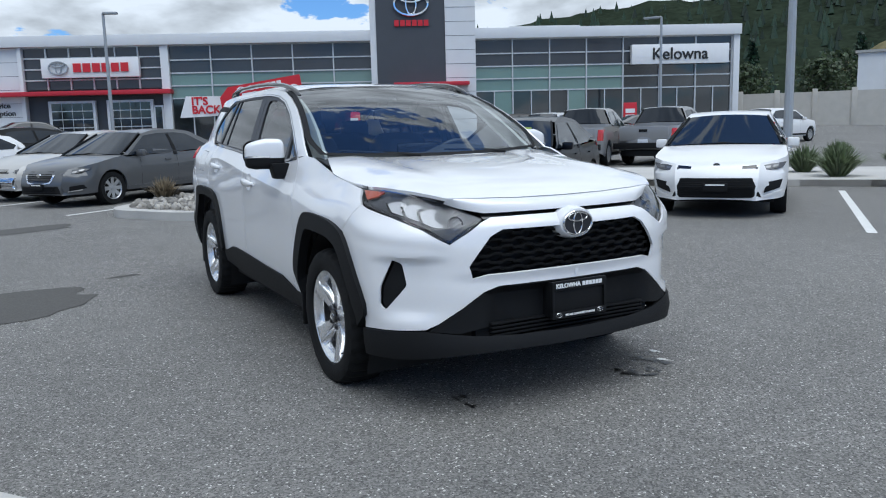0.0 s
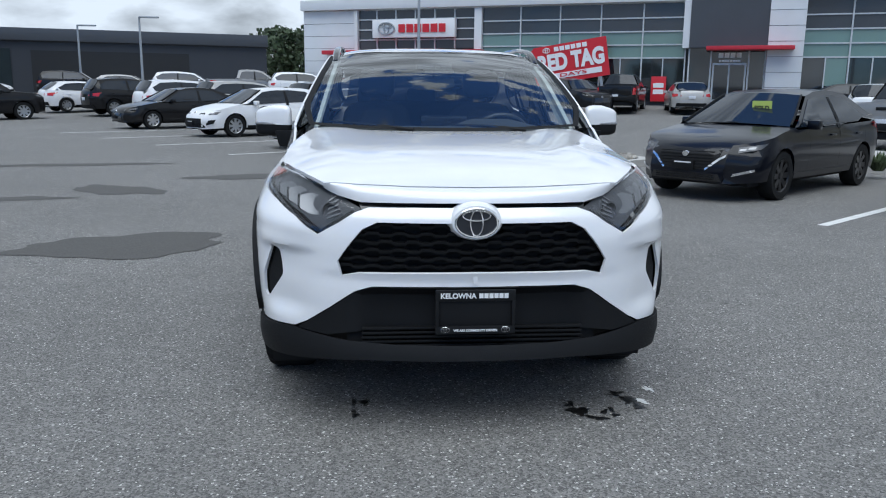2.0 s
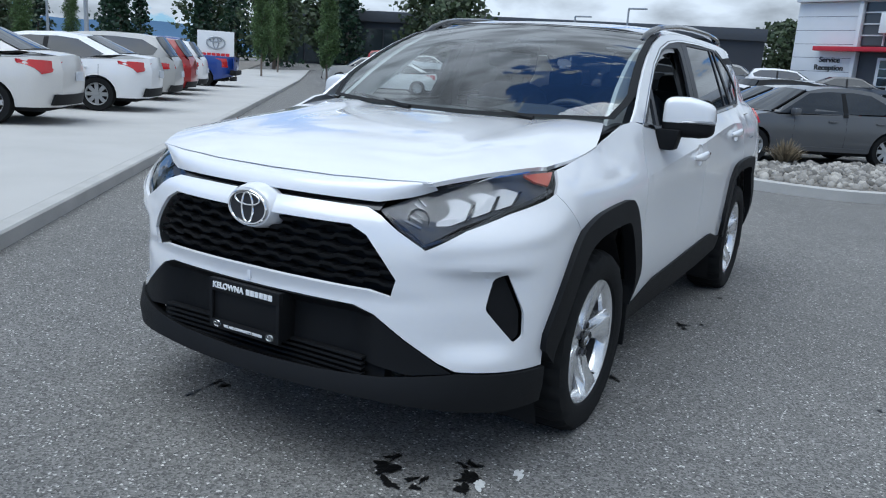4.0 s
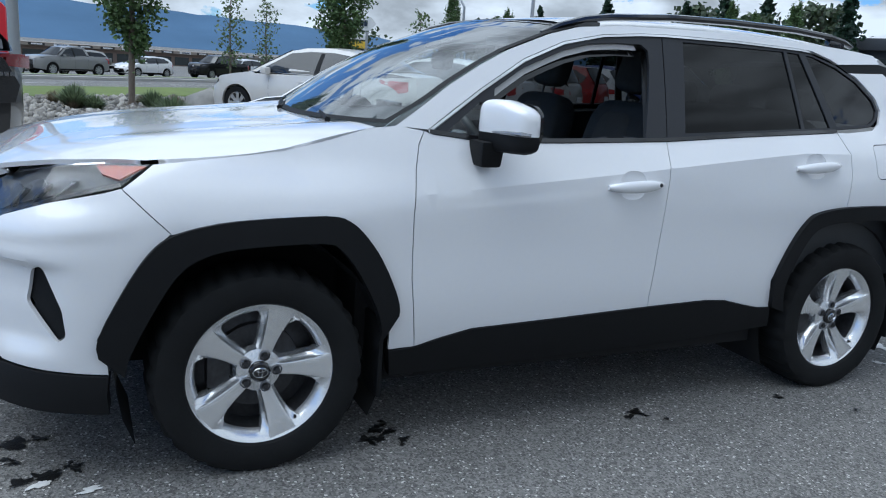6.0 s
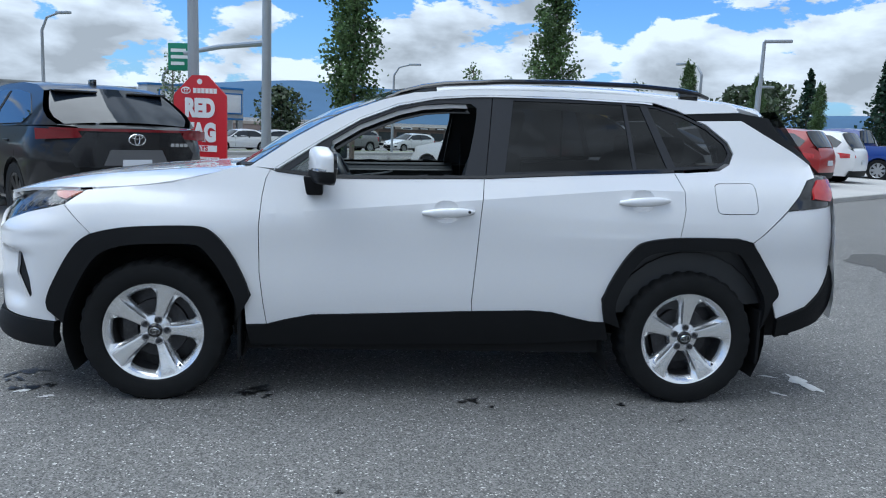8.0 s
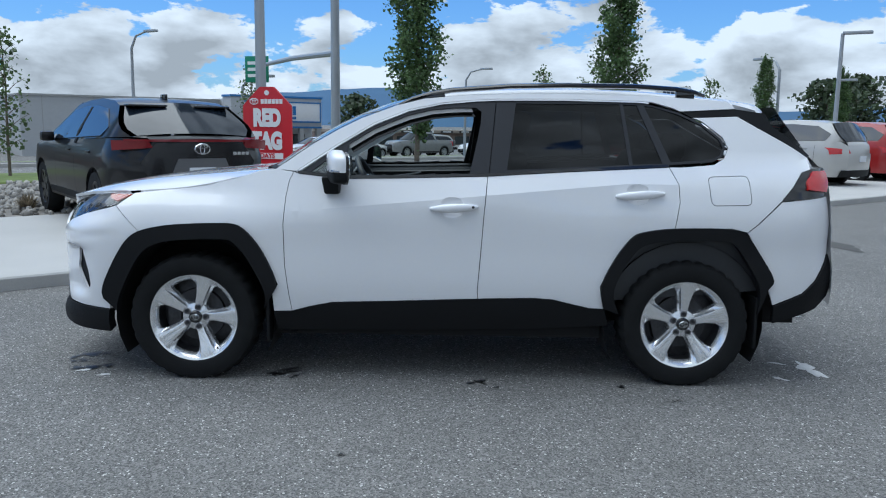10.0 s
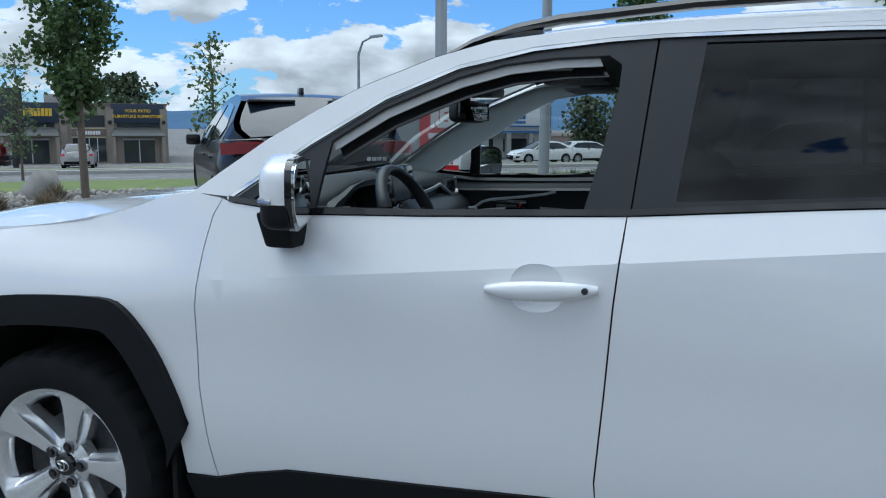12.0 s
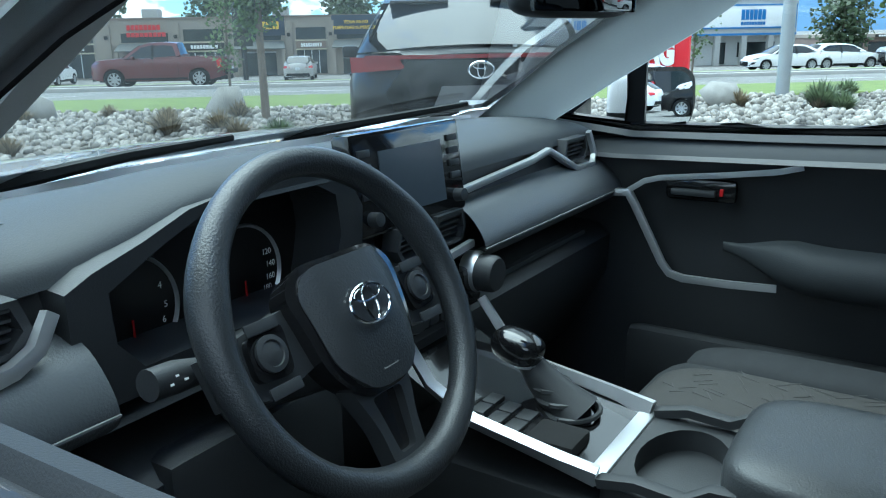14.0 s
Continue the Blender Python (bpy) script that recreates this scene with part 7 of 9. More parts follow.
def simple_wheel(r, parent, x, y, cover):
    """A tyre with a spoked cover."""
    s = 1 if x > 0 else -1
    key = "wheel%.3f%s%d" % (r, cover.name, s)
    if key not in WHEEL_MESHES:
        t = lathe(bmesh.new(), [(r * 0.62, -0.09), (r * 0.95, -0.105), (r, -0.06), (r, 0.06), (r * 0.95, 0.105), (r * 0.68, 0.10), (r * 0.64, 0.085)], 28, "x")
        rimbm = lathe(bmesh.new(), [(r * 0.60, 0.0), (r * 0.61, 0.08), (r * 0.66, 0.098), (r * 0.68, 0.09)], 28, "x")
        # near-black disc puts shade into the gaps between the spokes
        disc = lathe(bmesh.new(), [(0.0, 0.03), (r * 0.60, 0.02)], 28, "x")
        sp = bmesh.new()
        for k in range(8):
            m = Matrix.Rotation(2 * math.pi * k / 8, 4, "X")
            w0, w1 = r * 0.10, r * 0.12
            q = [(0.075, -w0, r * 0.08), (0.075, w0, r * 0.08), (0.088, w1, r * 0.62), (0.088, -w1, r * 0.62)]
            f = sp.faces.new([sp.verts.new(m @ Vector(c)) for c in q])
        lathe(sp, [(r * 0.16, 0.04), (r * 0.15, 0.085), (0.0, 0.09)], 16, "x")
        join(rimbm, sp)
        for b in (t, rimbm, disc):
            bmesh.ops.scale(b, vec=(s, 1, 1), verts=b.verts)
            bmesh.ops.recalc_face_normals(b, faces=b.faces)
        WHEEL_MESHES[key] = (finish(t, "wheel", RUBBER), finish(rimbm, "rim", cover, 25), finish(disc, "brake_disc", RECESS_SHADE))
    a, b, c = WHEEL_MESHES[key]
    w = new("wheel", a)
    w.parent, w.location = parent, (x - s * 0.105, y, r)
    for nm, me in (("rim", b), ("brake_disc", c)):
        o = new(nm, me)
        o.parent = w
    return w


WHEEL_MESHES = {}


def parked(kind, colour, label, category="car", details=True, cover=None, face="plain"):
    s, col = SHAPES[kind], PAINTS[colour]
    L, hw = s["l"], s["w"] / 2
    cover = cover or HUBCAP
    top = max(z for _, z in s["roof"])
    b0, b1 = s["belt"]
    ends = s["nose"], s["tail"]

    def yend(z, side):
        tab = sorted((zz, y * L) for y, zz in ends[side])
        return interp(z, tab)

    def hwid(y, z):
        w = interp(z, [(0.2, hw * 0.93), (0.4, hw * 0.98), (0.6, hw), (b0 - 0.12, hw * 0.995), (b0, hw * 0.955), (b1 + 0.02, hw * 0.92), (top, hw * 0.64)])
        for e, yc in ((0, -0.36 * L), (1, 0.38 * L)):
            ye = yend(z, e)
            q = (y - yc) / (ye - yc)
            if q > 0:
                w *= max(0.60, (1 - min(q, 0.9999) ** 2.8) ** (1 / 2.6))
        return w
    car = thing(kind if kind not in ("coupe_suv",) else "crossover", label, category)
    sc = lambda pts: [(y * L, z) for y, z in pts]
    # side skin with round wheel openings
    bot = 0.26 if kind in ("sedan", "hatch") else 0.34
    wy = [f * L for f in s["wb"]]
    R = s["wr"] * 1.13
    loop = sc(s["nose"]) + sc(s["hood"])[1:] + [(s["ws"][0][0] * L + 0.1, b0)] + [(0.1 * L, (b0 + b1) / 2)] + ([(s["rw"][1][0] * L - 0.05, b1)] if kind != "pickup" else [(s["rw"][1][0] * L, b1), (0.47 * L, 1.19)])
    loop += sc([s["deck"][-1]]) + sc(s["tail"])[1:]
    for y in wy[::-1]:
        loop += [(y + R * math.cos(a), s["wr"] + R * math.sin(a)) for a in lin(-0.15, math.pi + 0.15, 12)]
    lift = lambda y, z: (hwid(y, z), y, z)
    bm = panel_bm(loop, lift, (1, 0, 0), res=0.14, depth=0.04)
    join(bm, mirrored(bm))
    # top strips
    def strip(pts, crown=0.02, n=9, bm2=None, shrink=0.0):
        bm2 = bm2 or bmesh.new()
        pts = sc(pts)
        dd = []
        for a, b in zip(pts, pts[1:]):
            k = max(1, int((Vector(b) - Vector(a)).length / 0.12))
            dd += [(a[0] + (b[0] - a[0]) * i / k, a[1] + (b[1] - a[1]) * i / k) for i in range(k)]
        dd.append(pts[-1])
        fs = grid(bm2, lambda i, u: (u * (hwid(*dd[i]) - shrink), dd[i][0] + (0.10 * (1 - u * u) * (-1 if dd[i][0] < 0 else 1) if crown else 0) * 0.6, dd[i][1] + crown * (1 - u**2)), range(len(dd)), lin(-1, 1, n))
        return bm2
    for key in ("nose", "hood", "roof", "deck", "tail"):
        join(bm, strip(s[key]))
    # roof sides and pillars
    g = sc(s["glass"])
    rs = sc(s["ws"]) + sc(s["roof"])[1:] + sc(s["rw"])[1:]
    pl = rs + [(0.1 * L, (b0 + b1) / 2)]
    bmp = panel_bm(pl, lift, (1, 0, 0), res=0.14, depth=0, holes=[])
    join(bmp, mirrored(bmp))
    join(bm, bmp)
    bmesh.ops.recalc_face_normals(bm, faces=bm.faces)
    part("body", bm, col, car, smooth=40)
    gl = CAR_GLASS
    mid = (g[0][0] + g[-2][0]) / 2 + 0.12
    for sgn in (1, -1):
        bm = panel_bm(g, lambda y, z: (hwid(y, z) + 0.008, y, z), (1, 0, 0), res=0.14, depth=0.006)
        part("side_window", bm if sgn > 0 else mirrored(bm), gl, car)
        bm = panel_bm([(mid - 0.05, b0 - 0.0), (mid - 0.03, top - 0.1), (mid + 0.05, top - 0.1), (mid + 0.05, b0)], lambda y, z: (hwid(y, z) + 0.012, y, z), (1, 0, 0), res=0.14, depth=0.006)
        part("door_pillar", bm if sgn > 0 else mirrored(bm), BLACK_TRIM, car)
    for nm, key in (("windscreen", "ws"), ("rear_window", "rw")):
        bm = strip(s[key], 0.03, shrink=0.07 if key == "ws" else 0.06)
        for v in bm.verts:
            v.co.z += 0.012
        bmesh.ops.recalc_face_normals(bm, faces=bm.faces)
        part(nm, bm, gl, car)
    for y in wy:
        for sgn in (1, -1):
            simple_wheel(s["wr"], car, sgn * hw * 0.985, y, cover)
    # lamps, grille, bumpers, mirrors, door lines
    def skin(x, z, end):
        """Where the front or rear skin lies at a place across and up."""
        ye, w0 = yend(z, end), hwid(yend(z, end), z)
        sg = -1 if end == 0 else 1
        if abs(x) <= w0:
            return ye + sg * 0.06 * (1 - (x / w0) ** 2)
        lo, hi = ye, (-0.36 if end == 0 else 0.38) * L
        for _ in range(24):
            m = (lo + hi) / 2
            lo, hi = (m, hi) if hwid(m, z) < abs(x) else (lo, m)
        return (lo + hi) / 2

    zl = s["nose"][2][1]
    zt = s["tail"][0][1] - 0.14
    for sgn in (1, -1):
        def place(name, pts, material, off, end, parent=None, depth=0.02):
            bm = panel_bm(pts, lambda x, z: (x, skin(x, z, end) + (-off if end == 0 else off), z), (0, -1 if end == 0 else 1, 0), res=0.03, depth=depth)
            return part(name, bm if sgn > 0 else mirrored(bm), material, parent or car)
        if face in FACES:
            lamp = place("headlamp", [(x, z + zl - 0.62) for x, z in FACES[face]["lamp"]], LAMP_DARK, 0.006, 0)
            (xa, za), (xb, zb) = FACES[face]["lamp"][1], FACES[face]["lamp"][2]
            for k in (0.30, 0.66):
                xm, zm = xa + (xb - xa) * k, za + (zb - za) * k + 0.030 + zl - 0.62
                place("reflector", [(xm - 0.035, zm - 0.012), (xm + 0.03, zm - 0.006), (xm + 0.035, zm + 0.022), (xm - 0.03, zm + 0.014)], REFLECTOR, 0.012, 0, lamp, 0.008)
            for nm, pts, m in FACES[face]["pairs"]:
                place(nm, [(x, z + zl - 0.62) for x, z in pts], {"black": BLACK_TRIM, "chrome": CHROME, "body": col}[m], 0.010, 0, None, 0.012)
        else:
            place("headlamp", [(hw * 0.50, zl - 0.02), (hw * 0.92, zl + 0.06), (hw * 0.93, zl + 0.12), (hw * 0.55, zl + 0.05)], LAMP_DARK, 0.006, 0)
        if kind == "pickup":
            place("tail_lamp", [(hw * 0.83, 0.80), (hw * 0.97, 0.80), (hw * 0.97, 1.12), (hw * 0.85, 1.12)], RED_LENS, 0.012, 1)
        elif kind != "coupe_suv":
            shape = [(0.50, 0.055), (0.62, 0.030), (0.76, -0.10), (0.90, -0.13), (0.965, 0.02), (0.97, 0.075)] if kind == "sedan" else [(0.52, -0.03), (0.96, -0.06), (0.97, 0.10), (0.58, 0.06)]
            place("tail_lamp", [(hw * a, zt + b) for a, b in shape], RED_LENS, 0.008, 1)
        bm = boxes((hw - 0.04, hw + 0.13, s["glass"][0][0] * L + 0.20, s["glass"][0][0] * L + 0.33, b0 + 0.0, b0 + 0.13, 0.035))
        part("door_mirror", bm if sgn > 0 else mirrored(bm), col, car)
        if details:
            for y0 in (mid - 0.34, mid + 0.62):
                bm = boxes((hwid(y0, b0 - 0.09) - 0.01, hwid(y0, b0 - 0.09) + 0.022, y0, y0 + 0.17, b0 - 0.10, b0 - 0.075, 0.006))
                part("door_handle", bm if sgn > 0 else mirrored(bm), col, car)
            for y0 in (mid - 1.02, mid + 0.02, mid + 0.98):
                bm = panel_bm([(y0, 0.36), (y0, b0 - 0.02), (y0 + 0.007, b0 - 0.02), (y0 + 0.007, 0.36)], lambda y, z: (hwid(y, z) + 0.002, y, z), (1, 0, 0), res=0.15, depth=0)
                part("door_gap", bm if sgn > 0 else mirrored(bm), RECESS_SHADE, car)
            bm = panel_bm([(wy[0] + R + 0.02, bot + 0.0), (wy[0] + R + 0.02, bot + 0.08), (wy[1] - R - 0.02, bot + 0.08), (wy[1] - R - 0.02, bot)], lambda y, z: (hwid(y, z) + 0.006, y, z), (1, 0, 0), res=0.15, depth=0.02)
            part("sill", bm if sgn > 0 else mirrored(bm), BLACK_TRIM if kind != "sedan" else col, car)
    def front(name, pts, material, off, parent=None, depth=0.02):
        return part(name, panel_bm(pts, lambda x, z: (x, skin(x, z, 0) - off, z), (0, -1, 0), res=0.06, depth=depth), material, parent or car)
    if face in FACES:
        for nm, pts, m, bars in FACES[face]["middle"]:
            pts = [(x, z + zl - 0.62) for x, z in pts]
            g0 = front(nm, pts, {"black": GLOSS_BLACK, "chrome": CHROME, "body": col, "dark": RECESS_SHADE}[m], 0.012 if bars else 0.016, None, 0.012)
            z0, z1 = min(z for _, z in pts), max(z for _, z in pts)
            for k in range(bars):
                z = z0 + (z1 - z0) * (k + 0.7) / (bars + 0.4)
                lim = max(x for x, _ in pts) * 0.82
                front("grille_bar", [(-lim, z), (lim, z), (lim, z + 0.010), (-lim, z + 0.010)], BLACK_TRIM, 0.024, g0, 0.008)
        zp = FACES[face]["plate"]
        pl = part("front_plate", boxes((-0.155, 0.155, skin(0, zp, 0) - 0.045, skin(0, zp, 0) + 0.02, zp - 0.055, zp + 0.055, 0.004)), BLACK_TRIM, car)
        part("plate_bar", boxes((-0.12, 0.12, skin(0, zp, 0) - 0.049, skin(0, zp, 0) - 0.045, zp + 0.026, zp + 0.042)), SIGN_WHITE, pl)
        zb = FACES[face]["badge"] + zl - 0.62
        part("front_badge", lathe(bmesh.new(), [(0.0, -0.012), (0.045, -0.012), (0.052, 0.010)], 18, "y", Matrix.Translation((0, skin(0, zb, 0) - 0.014, zb)) @ Matrix.Diagonal((1, 1, 0.72, 1))), CHROME, car)
    else:
        front("grille", [(-hw * 0.52, 0.30), (hw * 0.52, 0.30), (hw * 0.42, zl - 0.06), (-hw * 0.42, zl - 0.06)], GLOSS_BLACK, 0.012)
        part("front_plate", boxes((-0.15, 0.15, yend(0.42, 0) - 0.10, yend(0.42, 0) - 0.055, 0.36, 0.46, 0.004)), BLACK_TRIM, car)
        part("front_badge", lathe(bmesh.new(), [(0.0, -0.01), (0.05, -0.01), (0.055, 0.005)], 16, "y", Matrix.Translation((0, yend(zl, 0) - 0.075, zl - 0.02))), CHROME, car)
    # black edge round the windscreen and the wipers at its foot
    wa, wb_ = sc(s["ws"])
    for sx in (1, -1):
        ed = [(sx * (hwid(wa[0] + (wb_[0] - wa[0]) * q, wa[1] + (wb_[1] - wa[1]) * q) - 0.055), wa[0] + (wb_[0] - wa[0]) * q, wa[1] + (wb_[1] - wa[1]) * q + 0.022) for q in (0.02, 0.35, 0.7, 0.98)]
        part("windscreen_edge", tube(bmesh.new(), ed, 0.016, 6), BLACK_TRIM, car)
    part("wiper", tube(bmesh.new(), [(-0.50, wa[0] + 0.02, wa[1] + 0.03), (0.0, wa[0] - 0.05, wa[1] + 0.045), (0.52, wa[0] + 0.03, wa[1] + 0.035)], 0.012, 6), BLACK_TRIM, car)
    if kind == "pickup":
        yt = yend(1.0, 1) + 0.058
        tg = part("tailgate", boxes((-hw * 0.80, hw * 0.80, yt - 0.03, yt + 0.012, 0.76, 1.18, 0.02)), col, car)
        part("tailgate_handle", boxes((-0.13, 0.13, yt + 0.010, yt + 0.028, 1.02, 1.10, 0.008)), BLACK_TRIM, tg)
        part("rear_bumper", boxes((-hw * 0.96, hw * 0.96, yt - 0.12, yt + 0.10, 0.52, 0.70, 0.03)), BLACK_TRIM, car, "black rear step bumper")
    part("rear_plate", boxes((-0.155, 0.155, yend(0.75, 1) + 0.06, yend(0.75, 1) + 0.085, 0.66, 0.80, 0.004)), PLATE_BLUE, car)
    part("rear_valance", panel_bm([(-hw * 0.8, 0.30), (hw * 0.8, 0.30), (hw * 0.75, 0.46), (-hw * 0.75, 0.46)], lambda x, z: (x, yend(z, 1) + 0.07 - 0.22 * abs(x / hw) ** 2.4, z), (0, 1, 0), res=0.12, depth=0.03), BLACK_TRIM, car)
    part("floor_pan", boxes((-hw * 0.8, hw * 0.8, -0.44 * L, 0.44 * L, bot - 0.06, bot + 0.3)), RECESS_SHADE, car)
    return car


def put_xy(car, x, y, rz, z=0.0):
    car.matrix_basis = Matrix.Translation((x, y, ground_z(x, y) + z)) @ Matrix.Rotation(radians(rz), 4, "Z")
    return car


FACE = -52   # nose towards the road
SILVER_RIM = mat("bright_alloy", (0.6, 0.6, 0.6), 0.25, 0.7, vary=0.05)
DARK_RIM = mat("black_alloy", (0.015, 0.015, 0.016), 0.3, 0.3, vary=0.1)

# ---- the showroom ----
FAC_O, FAC_D, FAC_N = Vector((17.0, 37.2)), Vector((0.91, -0.4146)), Vector((-0.4146, -0.91))
FAC = Matrix(((FAC_D.x, -FAC_N.x, 0, FAC_O.x), (FAC_D.y, -FAC_N.y, 0, FAC_O.y), (0, 0, 1, 1.0), (0, 0, 0, 1)))   # local x along the facade, -y outwards, z from its foot
PANEL_WHITE = mat("white_metal_panel", (0.66, 0.67, 0.68), 0.4, vary=0.05, scale=1.5)
SPANDREL = mat("dark_spandrel_glass", (0.045, 0.05, 0.06), 0.12, vary=0.15, scale=0.6, coat=0.2)
GREEN_GLASS = mat("pale_green_glass", (0.17, 0.26, 0.235), 0.12, vary=0.12, scale=0.4, coat=0.3)
SHOW_GLASS = mat("dark_showroom_glass", (0.018, 0.022, 0.026), 0.04, vary=0.5, scale=0.9, coat=0.3, spec=0.8)
MULLION = mat("white_window_bar", (0.52, 0.54, 0.56), 0.4, vary=0.05)
SLATE = mat("slate_grey_cladding", (0.055, 0.060, 0.070), 0.5, vary=0.08, scale=1.2)
RED = mat("red_painted_metal", (0.46, 0.02, 0.035), 0.4, vary=0.05)
SIGN_RED = mat("red_sign_face", (0.55, 0.018, 0.028), 0.4, vary=0.05)
BLACK_FLAT = mat("black_letter", (0.015, 0.015, 0.015), 0.5, vary=0.05)
GREY_METAL = mat("galvanised_pole", (0.36, 0.38, 0.40), 0.45, 0.4, vary=0.1, scale=3)


def shared(name, key, build, material, parent, m, cache={}):
    if key not in cache:
        cache[key] = finish(build(), name, material)
    ob = new(name, cache[key])
    ob.parent, ob.matrix_basis = parent, m
    return ob


def oval_mark(parent, m, r, material, w=1.0):
    """A flat mark of three crossing ovals."""
    bm = bmesh.new()
    for a, b, cz, k in ((1, 0.66, 0, 0.09), (0.3, 0.6, 0, 0.07), (0.64, 0.23, 0.33, 0.07)):
        tube(bm, [(a * r * math.cos(t), 0, cz * r + b * r * math.sin(t)) for t in lin(0, 2 * math.pi, 29)], k * r * w, 6, False)
    bmesh.ops.transform(bm, matrix=m, verts=bm.verts)
    return part("oval_mark", bm, material, parent)


def word_bar(parent, m, w, h, material, n=6):
    """A name drawn as plain blocks of its size and colour."""
    step = w / n
    for k in range(n):
        bm = boxes((-w / 2 + k * step + step * 0.10, -w / 2 + (k + 1) * step - step * 0.10, -0.03, 0.03, -h / 2, h / 2))
        bmesh.ops.transform(bm, matrix=m, verts=bm.verts)
        part("name_block", bm, material, parent, smooth=0)


def showroom():
    b = thing("showroom", "car showroom with green glass grid, grey tower and red bands", "building", FAC)
    T = Matrix.Translation
    up = Matrix.Rotation(radians(90), 4, "X")
    part("wall", boxes((-23.9, 20.9, 0.25, 14, -0.6, 5.9)), SLATE, b)
    part("roof_fascia", boxes((-23.95, 20.95, -0.35, 14, 5.30, 5.9, 0.03)), PANEL_WHITE, b)
    part("white_wing", boxes((-23.92, -20.3, 0.0, 13, -0.6, 5.28, 0.02)), PANEL_WHITE, b)
    for k in range(1, 7):
        part("panel_joint", boxes((-23.92, -20.3, -0.006, 0.0, k * 0.75, k * 0.75 + 0.02)), SLATE, b)
    for text, z in (("Service", 2.15), ("Reception", 1.72)):
        letters(text, b, T((-21.6, -0.03, z)) @ up, 0.42, BLACK_FLAT, "wall_lettering", 0.006, 0.02)
    # column and end post
    for s0, s1 in ((-12.55, -12.1), (20.55, 20.92), (-20.32, -20.1)):
        part("column", boxes((s0, s1, -0.18, 0.3, -0.6, 5.3, 0.02)), PANEL_WHITE, b)
    rows = [(4.48, 5.28, SPANDREL), (3.76, 4.48, SPANDREL), (3.05, 3.76, GREEN_GLASS), (2.35, 3.05, GREEN_GLASS), (0.0, 2.35, SHOW_GLASS)]

    def bay(s0, s1, rows, special=None):
        for j, (z0, z1, m) in enumerate(rows):
            mm = special(j) if special else m
            w, h = s1 - s0, z1 - z0
            shared("pane", ("pane", round(w, 2), round(h, 2), mm.name), lambda: boxes((0.03, w - 0.03, 0.10, 0.20, 0.03, h - 0.03, 0.0)), mm, b, T((s0, 0, z0)))
            shared("mullion", ("bar", round(w, 2)), lambda: boxes((0, w, 0.02, 0.2, -0.035, 0.035)), MULLION, b, T((s0, 0, z1)))
        h = rows[0][1] - rows[-1][0]
        shared("mullion", ("post", round(h, 2)), lambda: boxes((-0.035, 0.035, -0.02, 0.2, 0, h)), MULLION, b, T((s1, 0, rows[-1][0])))
    for k in range(5):
        bay(-12.1 + k * 2.30, -12.1 + (k + 1) * 2.30, rows)
        for q in (0.5,):
            shared("mullion", ("half",), lambda: boxes((-0.03, 0.03, 0.0, 0.2, 0, 2.35)), MULLION, b, T((-12.1 + (k + q) * 2.30, 0, 0)))
    for k in range(7):
        s0 = 5.25 + k * 2.18
        bay(s0, s0 + 2.18, rows, (lambda j: (SPANDREL, SPANDREL, SHOW_GLASS, SHOW_GLASS, SHOW_GLASS)[j]) if k > 3 else None)
        shared("mullion", ("half",), None, MULLION, b, T((s0 + 1.09, 0, 0)))
        if k in (0, 2):
            part("green_pane", boxes((s0 + 1.12, s0 + 2.12, 0.06, 0.12, 0.9 if k == 0 else 0.3, 2.30)), GREEN_GLASS, b)
    srows = [(4.7, 5.28, SPANDREL), (4.1, 4.7, SPANDREL), (3.5, 4.1, SPANDREL), (2.95, 3.5, SPANDREL)]
    for k in range(6):
        bay(-20.1 + k * 1.258, -20.1 + (k + 1) * 1.258, srows)
    part("red_band", boxes((-22.3, -12.0, -0.75, 0.2, 2.62, 2.86, 0.02)), RED, b)
    # service doors
    for s0 in (-18.8, -15.6):
        door = part("service_door", boxes((s0 - 0.14, s0 + 2.44, -0.05, 0.2, 0, 2.34, 0.02)), PANEL_WHITE, b, "glazed overhead service door")
        for i in range(4):
            for j in range(4):
                shared("pane", ("gdoor",), lambda: boxes((0, 0.53, -0.075, -0.045, 0, 0.40)), SHOW_GLASS, door, T((s0 + 0.04 + i * 0.57, 0, 0.42 + j * 0.46)))
        letters("AUTOMATIC DOOR", door, T((s0 + 1.15, -0.09, 0.22)) @ up, 0.25, SIGN_WHITE, "door_lettering", 0.004, 0.01)
        part("door_sign", boxes((s0, s0 + 2.3, -0.08, -0.05, 0.06, 0.37)), BLACK_FLAT, door)
    dr = part("side_door", boxes((-13.15, -12.6, -0.04, 0.2, 0, 2.0, 0.02)), PANEL_WHITE, b)
    part("pane", boxes((-13.05, -12.7, -0.07, -0.03, 0.2, 1.9)), SHOW_GLASS, dr)
    # tower
    part("tower", boxes((-0.4, 3.5, -0.55, 6, 2.85, 9.2)), SLATE, b, "slate-grey entrance tower")
    part("tower_white_pier", boxes((3.5, 5.22, -0.62, 6, -0.6, 9.2)), PANEL_WHITE, b)
    part("tower_white_edge", boxes((-0.75, -0.4, -0.5, 6, 2.85, 9.2)), PANEL_WHITE, b)
    for k in range(1, 12):
        part("panel_joint", boxes((3.5, 5.22, -0.628, -0.62, k * 0.78, k * 0.78 + 0.02)), SLATE, b)
    part("tower_glass", boxes((-0.4, 3.5, -0.15, 0.2, 0, 2.85)), SHOW_GLASS, b)
    for s in (0.75, 2.65, -0.38, 3.45):
        part("mullion", boxes((s - 0.04, s + 0.04, -0.24, -0.1, 0, 2.85)), MULLION, b)
